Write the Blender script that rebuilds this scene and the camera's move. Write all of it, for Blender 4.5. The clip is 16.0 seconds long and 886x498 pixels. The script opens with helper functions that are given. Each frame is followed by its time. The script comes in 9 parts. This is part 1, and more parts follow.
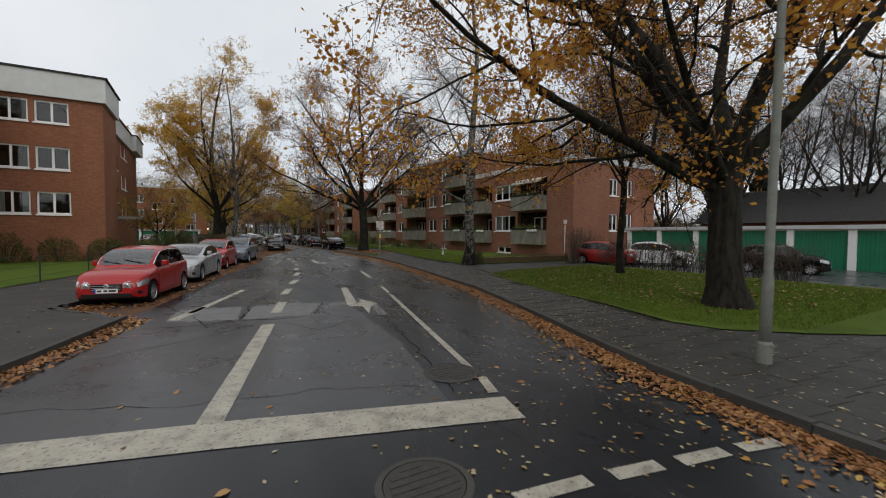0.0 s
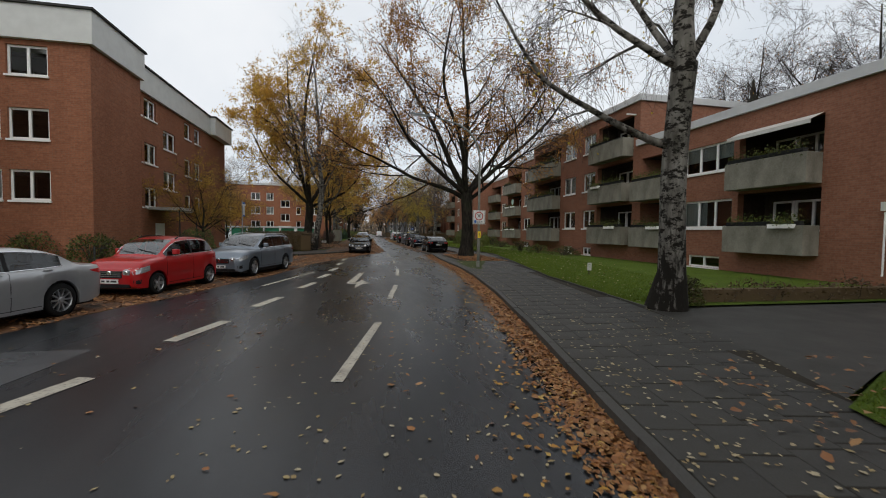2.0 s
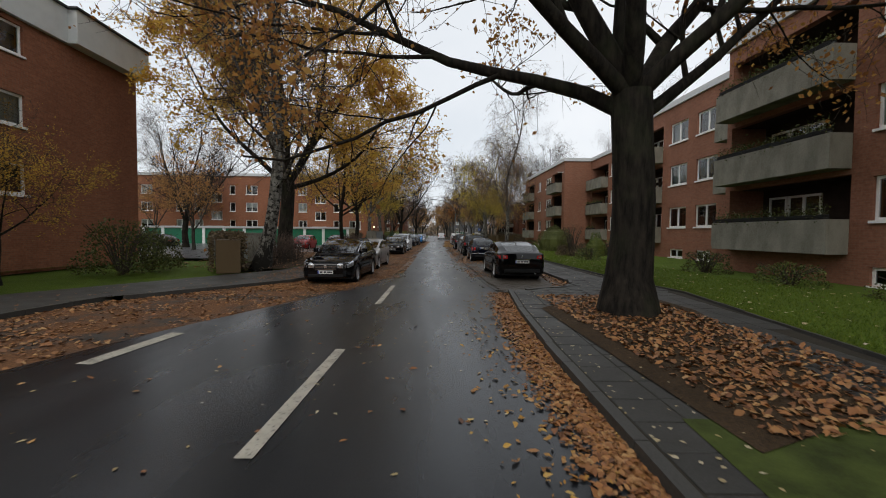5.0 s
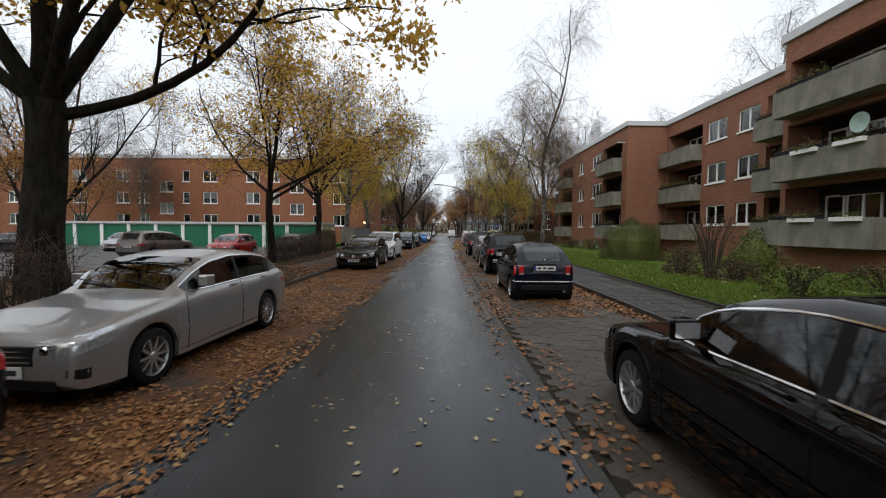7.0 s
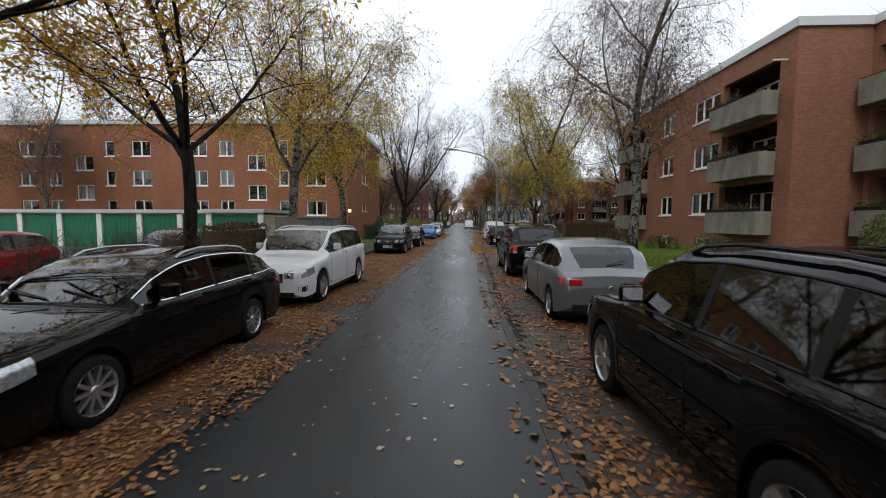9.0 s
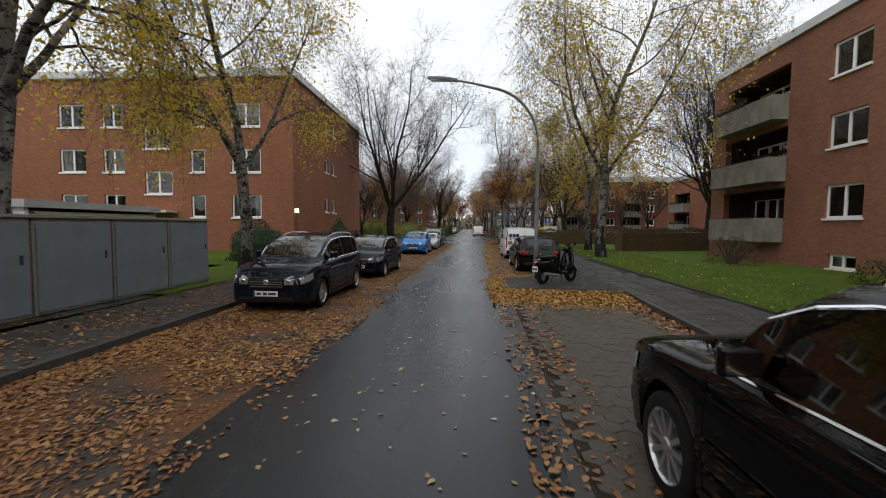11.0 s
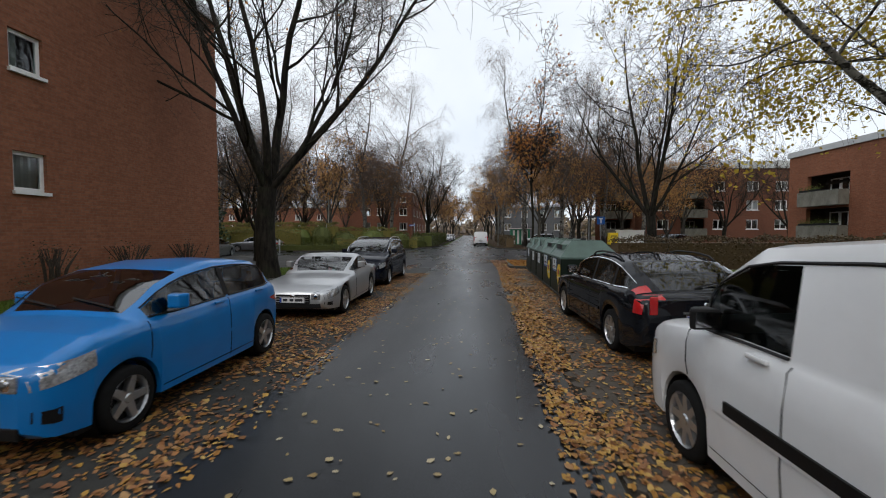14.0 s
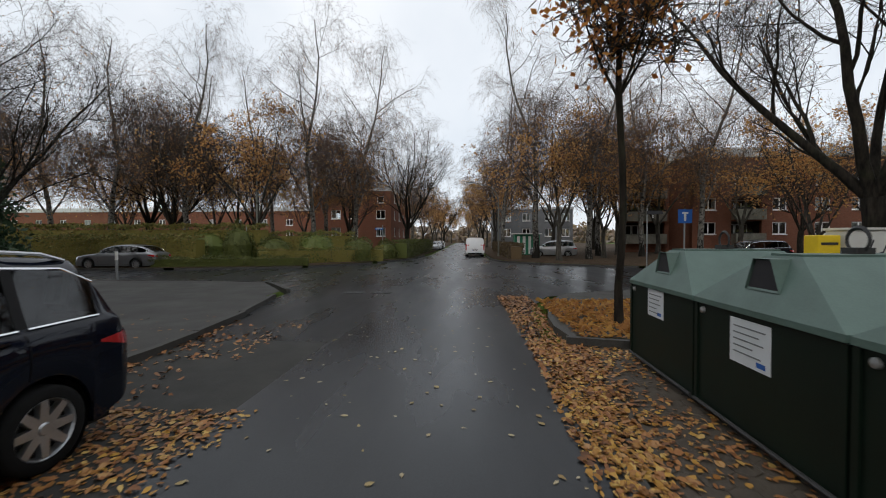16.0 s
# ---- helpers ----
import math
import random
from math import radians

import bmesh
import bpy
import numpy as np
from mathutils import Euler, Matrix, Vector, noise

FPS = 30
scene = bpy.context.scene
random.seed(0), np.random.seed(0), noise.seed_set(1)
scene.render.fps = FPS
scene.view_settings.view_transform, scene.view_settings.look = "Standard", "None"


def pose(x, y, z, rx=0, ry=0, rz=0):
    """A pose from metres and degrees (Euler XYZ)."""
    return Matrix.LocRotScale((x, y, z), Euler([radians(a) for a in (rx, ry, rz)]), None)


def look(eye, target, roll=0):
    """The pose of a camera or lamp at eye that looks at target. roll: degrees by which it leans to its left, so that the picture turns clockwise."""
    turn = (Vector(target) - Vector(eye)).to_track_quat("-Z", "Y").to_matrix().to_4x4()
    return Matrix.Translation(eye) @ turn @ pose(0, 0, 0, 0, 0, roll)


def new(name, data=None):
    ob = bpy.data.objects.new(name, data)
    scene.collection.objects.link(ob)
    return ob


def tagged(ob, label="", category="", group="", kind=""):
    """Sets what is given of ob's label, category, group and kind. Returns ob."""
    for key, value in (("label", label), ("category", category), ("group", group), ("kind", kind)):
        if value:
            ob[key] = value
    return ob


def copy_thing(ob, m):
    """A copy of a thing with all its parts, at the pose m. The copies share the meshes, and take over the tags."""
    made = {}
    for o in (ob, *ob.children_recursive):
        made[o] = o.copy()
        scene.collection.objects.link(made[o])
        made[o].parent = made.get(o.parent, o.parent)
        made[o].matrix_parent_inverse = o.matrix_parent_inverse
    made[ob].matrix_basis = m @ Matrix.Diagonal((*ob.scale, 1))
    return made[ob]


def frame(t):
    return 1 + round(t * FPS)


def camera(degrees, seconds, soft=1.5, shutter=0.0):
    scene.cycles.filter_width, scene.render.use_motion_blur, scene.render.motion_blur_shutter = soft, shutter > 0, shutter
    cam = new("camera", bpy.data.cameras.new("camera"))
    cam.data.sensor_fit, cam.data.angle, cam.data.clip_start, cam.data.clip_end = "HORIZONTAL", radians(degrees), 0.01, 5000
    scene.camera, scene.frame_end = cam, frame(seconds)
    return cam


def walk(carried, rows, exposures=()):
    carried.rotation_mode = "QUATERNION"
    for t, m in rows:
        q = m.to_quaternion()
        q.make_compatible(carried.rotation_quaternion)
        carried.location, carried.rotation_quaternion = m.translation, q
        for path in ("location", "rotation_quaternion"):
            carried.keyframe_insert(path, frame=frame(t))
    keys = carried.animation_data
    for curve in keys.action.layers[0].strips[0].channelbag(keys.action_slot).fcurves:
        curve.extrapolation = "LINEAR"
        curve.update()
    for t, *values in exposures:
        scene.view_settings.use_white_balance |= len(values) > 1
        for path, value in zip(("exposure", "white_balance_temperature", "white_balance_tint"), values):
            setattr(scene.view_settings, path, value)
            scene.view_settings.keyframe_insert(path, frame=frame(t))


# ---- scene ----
# the camera: seconds, place, tilt, lean, heading
cam = camera(94.5, 16.0, soft=1.0, shutter=0.08)
PATH = [
    (0, -10.879, 9.010, 1.943, 87.86, -0.24, -30.00),
    (0.5, -8.870, 11.718, 1.934, 87.76, -0.45, -24.73),
    (1, -7.086, 14.682, 1.857, 87.72, -0.58, -18.54),
    (1.5, -5.622, 17.801, 1.844, 87.61, -0.60, -14.20),
    (2, -4.411, 21.066, 1.829, 87.67, -0.71, -11.56),
    (2.5, -3.488, 24.422, 1.791, 88.19, -0.62, -9.05),
    (3, -2.730, 27.733, 1.783, 88.52, -0.39, -7.02),
    (3.5, -2.181, 31.117, 1.780, 88.46, -0.39, -4.80),
    (4, -1.678, 34.525, 1.769, 88.16, -0.25, -3.75),
    (4.2, -1.513, 35.884, 1.750, 88.13, -0.32, -3.28),
    (6.3, -0.326, 51.690, 1.802, 87.31, -0.42, -0.46),
    (6.5, -0.294, 53.238, 1.810, 87.37, -0.44, -0.33),
    (7, -0.118, 57.093, 1.781, 87.43, -0.39, -0.12),
    (7.5, -0.037, 60.964, 1.763, 87.39, -0.63, 0.59),
    (8, 0.010, 64.757, 1.714, 87.43, -0.57, 0.68),
    (8.5, 0.059, 68.649, 1.802, 87.11, -0.24, 0.84),
    (9, 0.117, 72.528, 1.863, 86.02, -0.20, 2.22),
    (9.2, 0.144, 74.051, 1.865, 85.78, -0.22, 2.68),
    (11.3, 0.416, 88.810, 1.849, 86.88, -0.41, 3.46),
    (11.5, 0.434, 90.331, 1.839, 86.84, -0.39, 3.48),
    (12, 0.454, 94.238, 1.826, 87.09, -0.35, 3.27),
    (12.5, 0.600, 98.186, 1.781, 87.23, -0.33, 3.45),
    (13, 0.657, 102.125, 1.765, 87.28, -0.23, 3.57),
    (13.5, 0.720, 106.080, 1.769, 87.45, -0.03, 3.50),
    (14, 0.800, 109.980, 1.821, 87.69, 0.02, 3.60),
    (14.5, 0.942, 113.711, 1.785, 87.68, -0.20, 3.75),
    (15, 1.054, 117.267, 1.773, 88.00, -0.10, 3.71),
    (15.5, 1.089, 120.684, 1.745, 88.38, -0.24, 3.12),
    (16, 1.168, 124.040, 1.718, 88.72, 0.11, 2.74),
]
walk(cam, [(t, pose(*p)) for t, *p in PATH], exposures=[(0, -0.2, 6500, 10), (2, -0.1, 6500, 10), (3.5, -0.28, 6500, 10), (4.2, -0.2, 6500, 10), (6.3, 0.15, 6420, 10), (9, 0.27, 6300, 10), (12, 0.17, 6480, 10), (13, 0.2, 6420, 10), (14, 0.1, 6300, 10), (16, 0.0, 6380, 10)])

SUN_ELEV, SUN_ROT = 38, 200
world = bpy.data.worlds.new("overcast_sky")
world.use_nodes = True
scene.world = world


def build_sky():
    nt = world.node_tree
    nt.nodes.clear()
    sky = nt.nodes.new("ShaderNodeTexSky")
    sky.sky_type, sky.sun_disc = "NISHITA", False
    sky.sun_elevation, sky.sun_rotation = radians(SUN_ELEV), radians(SUN_ROT)
    sky.air_density, sky.dust_density = 1.0, 4.0
    scale = nt.nodes.new("ShaderNodeVectorMath")
    scale.operation = "SCALE"
    scale.inputs[3].default_value = 0.10
    coord = nt.nodes.new("ShaderNodeTexCoord")
    cloud = nt.nodes.new("ShaderNodeTexNoise")
    cloud.inputs["Scale"].default_value, cloud.inputs["Detail"].default_value = 2.2, 5
    ramp = nt.nodes.new("ShaderNodeValToRGB")
    ramp.color_ramp.elements[0].position, ramp.color_ramp.elements[1].position = 0.3, 0.72
    ramp.color_ramp.elements[0].color = (0.74, 0.79, 0.84, 1)
    ramp.color_ramp.elements[1].color = (0.97, 0.985, 1.0, 1)
    mix = nt.nodes.new("ShaderNodeMix")
    mix.data_type = "RGBA"
    mix.inputs[0].default_value = 0.88
    bg = nt.nodes.new("ShaderNodeBackground")
    bg.inputs[1].default_value = 1.12
    out = nt.nodes.new("ShaderNodeOutputWorld")
    nt.links.new(coord.outputs["Generated"], cloud.inputs["Vector"])
    nt.links.new(cloud.outputs["Fac"], ramp.inputs[0])
    nt.links.new(sky.outputs[0], scale.inputs[0])
    nt.links.new(scale.outputs[0], mix.inputs[6])
    nt.links.new(ramp.outputs[0], mix.inputs[7])
    nt.links.new(mix.outputs[2], bg.inputs[0])
    nt.links.new(bg.outputs[0], out.inputs[0])


build_sky()
sun_data = bpy.data.lights.new("sun", "SUN")
sun_data.energy, sun_data.angle, sun_data.color = 0.6, radians(25), (1.0, 0.97, 0.92)
sun = new("sun", sun_data)
sun.matrix_world = look((0, 0, 60), (math.sin(radians(SUN_ROT)) * -30, math.cos(radians(SUN_ROT)) * -30, 30))

# ---------------------------------------------------------------- materials


class Nodes:
    """Short hand for a node material."""

    def __init__(self, name):
        self.mat = bpy.data.materials.new(name)
        self.mat.use_nodes = True
        self.nt = self.mat.node_tree
        self.bsdf = self.nt.nodes["Principled BSDF"]
        self.coord = self.nt.nodes.new("ShaderNodeTexCoord").outputs["Object"]

    def add(self, kind, **values):
        node = self.nt.nodes.new(kind)
        for key, value in values.items():
            node.inputs[key.replace("_", " ")].default_value = value
        return node

    def wire(self, a, b):
        self.nt.links.new(a, b)

    def noise(self, scale, detail=4, vec=None, rough=0.6):
        n = self.add("ShaderNodeTexNoise", Scale=scale, Detail=detail, Roughness=rough)
        self.wire(vec or self.coord, n.inputs["Vector"])
        return n.outputs["Fac"]

    def ramp(self, fac, *stops):
        n = self.nt.nodes.new("ShaderNodeValToRGB")
        els = n.color_ramp.elements
        while len(els) < len(stops):
            els.new(0.5)
        for el, (pos, col) in zip(els, stops):
            el.position, el.color = pos, (*col, 1) if len(col) == 3 else col
        self.wire(fac, n.inputs[0])
        return n.outputs[0]

    def mix(self, fac, a, b, blend="MIX"):
        n = self.nt.nodes.new("ShaderNodeMix")
        n.data_type, n.blend_type = "RGBA", blend
        for slot, v in ((0, fac), (6, a), (7, b)):
            if isinstance(v, (int, float)):
                n.inputs[slot].default_value = v
            elif isinstance(v, tuple):
                n.inputs[slot].default_value = (*v, 1)
            else:
                self.wire(v, n.inputs[slot])
        return n.outputs[2]

    def value(self, op, a, b=0.0):
        n = self.nt.nodes.new("ShaderNodeMath")
        n.operation = op
        for slot, v in ((0, a), (1, b)):
            if isinstance(v, (int, float)):
                n.inputs[slot].default_value = v
            else:
                self.wire(v, n.inputs[slot])
        return n.outputs[0]

    def stretch(self, sx, sy, sz):
        n = self.nt.nodes.new("ShaderNodeMapping")
        n.inputs["Scale"].default_value = (sx, sy, sz)
        self.wire(self.coord, n.inputs["Vector"])
        return n.outputs[0]

    def finish(self, color=None, rough=0.7, metal=0.0, bump=None, strength=0.3, dist=0.01, spec=None, coat=None):
        b = self.bsdf.inputs
        for key, v in (("Base Color", color), ("Roughness", rough), ("Metallic", metal)):
            if v is None:
                continue
            if isinstance(v, (int, float)):
                b[key].default_value = v
            elif isinstance(v, tuple):
                b[key].default_value = (*v, 1)
            else:
                self.wire(v, b[key])
        if spec is None and isinstance(rough, (int, float)) and rough >= 0.65:
            spec = 0.18
        if spec is not None:
            b["Specular IOR Level"].default_value = spec
        if coat is not None:
            b["Coat Weight"].default_value, b["Coat Roughness"].default_value = coat, 0.02
        if bump is not None:
            n = self.add("ShaderNodeBump", Strength=strength, Distance=dist)
            self.wire(bump, n.inputs["Height"])
            self.wire(n.outputs[0], b["Normal"])
        return self.mat

    def island(self):
        return self.nt.nodes.new("ShaderNodeNewGeometry").outputs["Random Per Island"]

    def per_object(self):
        return self.nt.nodes.new("ShaderNodeObjectInfo").outputs["Random"]


def mat_asphalt():
    m = Nodes("wet_asphalt")
    big, fine = m.noise(0.35, 5), m.noise(55, 3)
    col = m.ramp(big, (0.3, (0.006, 0.0072, 0.0089)), (0.7, (0.0125, 0.0144, 0.0170)))
    col = m.mix(0.35, col, m.ramp(fine, (0.35, (0.0038, 0.0043, 0.005)), (0.75, (0.034, 0.037, 0.042))), "MIX")
    worn = m.noise(1.3, 6, m.stretch(1.0, 0.12, 1.0))
    col = m.mix(m.ramp(worn, (0.5, (0, 0, 0)), (0.72, (0.3, 0.3, 0.3))), col, (0.042, 0.043, 0.046))
    rough = m.value("ADD", m.value("MULTIPLY", m.noise(0.6, 4, m.stretch(1.4, 0.3, 1)), 0.34), 0.12)
    return m.finish(col, rough, bump=fine, strength=0.25, dist=0.004, spec=0.38)


def mat_patch():
    m = Nodes("old_patched_asphalt")
    big, fine = m.noise(1.1, 6), m.noise(45, 3)
    col = m.ramp(big, (0.3, (0.036, 0.038, 0.041)), (0.7, (0.066, 0.068, 0.072)))
    col = m.mix(0.35, col, m.ramp(fine, (0.35, (0.012, 0.012, 0.013)), (0.75, (0.08, 0.08, 0.083))))
    crack = m.add("ShaderNodeTexVoronoi", Scale=0.42)
    crack.feature = "DISTANCE_TO_EDGE"
    wob = m.nt.nodes.new("ShaderNodeVectorMath")
    wn = m.add("ShaderNodeTexNoise", Scale=1.6, Detail=5)
    m.wire(m.coord, wn.inputs["Vector"])
    m.wire(m.coord, wob.inputs[0])
    m.wire(wn.outputs["Color"], wob.inputs[1])
    m.wire(wob.outputs[0], crack.inputs["Vector"])
    line = m.ramp(crack.outputs["Distance"], (0.0, (1, 1, 1)), (0.004, (0, 0, 0)))
    col = m.mix(line, col, (0.012, 0.012, 0.013))
    return m.finish(col, m.value("ADD", m.value("MULTIPLY", big, 0.42), 0.10), bump=fine, strength=0.3, dist=0.004)


def mat_simple(name, base, var=0.25, rough=0.7, scale=6.0, metal=0.0, bump=0.2, fine=60.0, coat=None, spec=None):
    m = Nodes(name)
    low = tuple(max(0.0, c * (1 - var)) for c in base)
    high = tuple(min(1.0, c * (1 + var)) for c in base)
    a, b = m.noise(scale, 5), m.noise(fine, 3)
    col = m.mix(0.3, m.ramp(a, (0.3, low), (0.7, high)), m.ramp(b, (0.3, low), (0.7, high)))
    return m.finish(col, rough, metal, bump=b if bump else None, strength=bump, dist=0.004, coat=coat, spec=spec)


def mat_brick(name, c1, c2, mortar):
    m = Nodes(name)
    geo = m.nt.nodes.new("ShaderNodeNewGeometry")
    sep, nrm = m.nt.nodes.new("ShaderNodeSeparateXYZ"), m.nt.nodes.new("ShaderNodeSeparateXYZ")
    m.wire(geo.outputs["Position"], sep.inputs[0])
    m.wire(geo.outputs["True Normal"], nrm.inputs[0])
    side = m.value("GREATER_THAN", m.value("ABSOLUTE", nrm.outputs["X"]), 0.5)
    along = m.nt.nodes.new("ShaderNodeMix")
    m.wire(side, along.inputs[0])
    m.wire(sep.outputs["X"], along.inputs[2])
    m.wire(sep.outputs["Y"], along.inputs[3])
    uv = m.nt.nodes.new("ShaderNodeCombineXYZ")
    m.wire(along.outputs[0], uv.inputs[0])
    m.wire(sep.outputs["Z"], uv.inputs[1])
    br = m.add("ShaderNodeTexBrick", Scale=1.0, Mortar_Size=0.006, Brick_Width=0.25, Row_Height=0.083, Bias=-0.2, Mortar_Smooth=0.2)
    br.offset = 0.5
    br.inputs["Color1"].default_value, br.inputs["Color2"].default_value = (*c1, 1), (*c2, 1)
    br.inputs["Mortar"].default_value = (*mortar, 1)
    m.wire(uv.outputs[0], br.inputs["Vector"])
    stain = m.noise(0.5, 6, m.stretch(1, 1, 0.35))
    col = m.mix(m.ramp(stain, (0.35, (0, 0, 0)), (0.75, (0.55, 0.55, 0.55))), br.outputs["Color"], tuple(v * 0.55 for v in c1))
    col = m.mix(0.22, col, m.ramp(m.noise(9, 4), (0.3, tuple(v * 0.5 for v in c1)), (0.7, tuple(min(1, v * 1.5) for v in c2))))
    return m.finish(col, 0.82, bump=br.outputs["Fac"], strength=0.35, dist=-0.006)


def mat_concrete():
    m = Nodes("weathered_concrete")
    streak = m.noise(1.5, 6, m.stretch(1.0, 1.0, 0.4))
    col = m.ramp(streak, (0.25, (0.13, 0.122, 0.095)), (0.5, (0.215, 0.205, 0.165)), (0.75, (0.31, 0.30, 0.25)))
    stain = m.noise(0.9, 6, m.stretch(1.0, 1.0, 0.55))
    col = m.mix(m.ramp(stain, (0.52, (0, 0, 0)), (0.72, (0.75, 0.75, 0.75))), col, (0.055, 0.05, 0.036))
    col = m.mix(0.3, col, m.ramp(m.noise(30, 4), (0.3, (0.1, 0.1, 0.07)), (0.7, (0.42, 0.4, 0.35))))
    return m.finish(col, 0.9, bump=m.noise(80, 3), strength=0.3, dist=0.004)


def mat_glass(name, tint, gloss=1.0, ior=1.75):
    """A pane: sees through, with a mirror part that grows at a slant."""
    m = Nodes(name)
    nt = m.nt
    nt.nodes.remove(m.bsdf)
    clear, shine = nt.nodes.new("ShaderNodeBsdfTransparent"), nt.nodes.new("ShaderNodeBsdfGlossy")
    clear.inputs[0].default_value = (*tint, 1)
    shine.inputs["Roughness"].default_value = 0.03
    shine.inputs[0].default_value = (gloss, gloss, gloss, 1)
    fr = nt.nodes.new("ShaderNodeFresnel")
    fr.inputs[0].default_value = ior
    both = nt.nodes.new("ShaderNodeMixShader")
    nt.links.new(fr.outputs[0], both.inputs[0])
    nt.links.new(clear.outputs[0], both.inputs[1])
    nt.links.new(shine.outputs[0], both.inputs[2])
    nt.links.new(both.outputs[0], nt.nodes["Material Output"].inputs[0])
    return m.mat


def mat_leaf(name, *cols, rough=0.55, glow=0.0):
    m = Nodes(name)
    n = len(cols)
    col = m.ramp(m.island(), *((i / max(1, n - 1), c) for i, c in enumerate(cols)))
    col = m.mix(0.2, col, m.ramp(m.noise(90, 3), (0.3, tuple(v * 0.35 for v in cols[0])), (0.7, cols[-1])))
    m.finish(col, rough, spec=0.25)
    if glow:
        thin = m.nt.nodes.new("ShaderNodeBsdfTranslucent")
        both = m.add("ShaderNodeMixShader", Fac=glow)
        m.wire(col, thin.inputs[0])
        m.wire(m.bsdf.outputs[0], both.inputs[1])
        m.wire(thin.outputs[0], both.inputs[2])
        m.wire(both.outputs[0], m.nt.nodes["Material Output"].inputs[0])
    return m.mat


def mat_bark(name, dark, light, scale=9.0, band=None):
    m = Nodes(name)
    rid = m.noise(scale, 6, m.stretch(1, 1, 0.22))
    col = m.ramp(rid, (0.35, dark), (0.68, light))
    moss = m.noise(1.4, 4)
    col = m.mix(m.ramp(moss, (0.5, (0, 0, 0)), (0.75, (0.4, 0.4, 0.4))), col, (0.045, 0.055, 0.025))
    if band:
        b = m.noise(4.5, 6, m.stretch(1.0, 1.0, 1.7), 0.75)
        col = m.mix(m.ramp(b, (0.50, (0, 0, 0)), (0.56, (1, 1, 1))), col, band)
        sep = m.nt.nodes.new("ShaderNodeSeparateXYZ")
        m.wire(m.coord, sep.inputs[0])
        old = m.value("ADD", m.value("MULTIPLY", sep.outputs["Z"], -0.16), m.value("MULTIPLY", m.noise(3.5, 5, m.stretch(1.6, 1.6, 0.4)), 1.6))
        col = m.mix(m.ramp(old, (0.55, (0, 0, 0)), (0.68, (1, 1, 1))), col, band)
    return m.finish(col, 0.9, bump=rid, strength=0.8, dist=0.03)


def mat_paint(name, base, metal=0.0, rough=0.28):
    m = Nodes(name)
    dirt = m.noise(2.5, 5)
    col = m.mix(m.ramp(dirt, (0.45, (0, 0, 0)), (0.85, (0.35, 0.35, 0.35))), base, tuple(0.7 * c + 0.002 for c in base))
    wet = m.noise(140, 2)
    return m.finish(col, rough, metal, bump=wet, strength=0.04, dist=0.002, coat=0.7 if max(base) < 0.1 else 0.7, spec=0.0 if max(base) < 0.1 else 0.25)


def mat_grass():
    m = Nodes("lawn_grass")
    col = m.ramp(m.island(), (0.0, (0.050, 0.082, 0.007)), (0.6, (0.098, 0.150, 0.013)), (1.0, (0.16, 0.19, 0.03)))
    return m.finish(col, 0.7)


def mat_lawn():
    m = Nodes("lawn_soil")
    col = m.ramp(m.noise(0.7, 6), (0.3, (0.055, 0.092, 0.007)), (0.55, (0.098, 0.150, 0.012)), (0.8, (0.13, 0.17, 0.024)))
    col = m.mix(0.5, col, m.ramp(m.noise(60, 4), (0.3, (0.02, 0.036, 0.004)), (0.7, (0.13, 0.20, 0.024))))
    col = m.mix(m.ramp(m.noise(2.2, 6), (0.6, (0, 0, 0)), (0.8, (0.6, 0.6, 0.6))), col, (0.05, 0.035, 0.018))
    return m.finish(col, 0.9, bump=m.noise(70, 4), strength=1.0, dist=0.03)


def mat_soil():
    m = Nodes("damp_soil_with_leaf_mould")
    col = m.ramp(m.noise(1.6, 6), (0.3, (0.022, 0.016, 0.010)), (0.7, (0.065, 0.042, 0.024)))
    col = m.mix(0.4, col, m.ramp(m.noise(35, 4), (0.35, (0.012, 0.010, 0.007)), (0.72, (0.13, 0.075, 0.03))))
    return m.finish(col, 0.95, bump=m.noise(40, 4), strength=0.9, dist=0.03)


def mat_paving(name, low, high):
    m = Nodes(name)
    col = m.ramp(m.per_object(), (0.0, low), (1.0, high))
    col = m.mix(0.5, col, m.ramp(m.noise(1.2, 6), (0.3, tuple(v * 0.7 for v in low)), (0.7, tuple(v * 1.15 for v in high))))
    col = m.mix(0.3, col, m.ramp(m.noise(60, 3), (0.3, tuple(v * 0.5 for v in low)), (0.7, tuple(v * 1.4 for v in high))))
    return m.finish(col, m.value("ADD", m.value("MULTIPLY", m.noise(0.9, 4), 0.5), 0.34), bump=m.noise(70, 3), strength=0.35, dist=0.004, spec=0.22)


def mat_bay():
    """Brown paving under a mat of trodden wet leaves."""
    m = Nodes("paving_matted_with_leaves")
    stone = m.ramp(m.noise(1.2, 6), (0.3, (0.036, 0.031, 0.026)), (0.7, (0.07, 0.06, 0.05)))
    mat = m.ramp(m.noise(24, 6), (0.3, (0.055, 0.024, 0.012)), (0.5, (0.13, 0.06, 0.026)), (0.72, (0.27, 0.13, 0.055)))
    where = m.ramp(m.noise(0.9, 6, None, 0.7), (0.38, (0, 0, 0)), (0.55, (1, 1, 1)))
    return m.finish(m.mix(where, stone, mat), 0.8, bump=m.noise(30, 5), strength=0.7, dist=0.02)


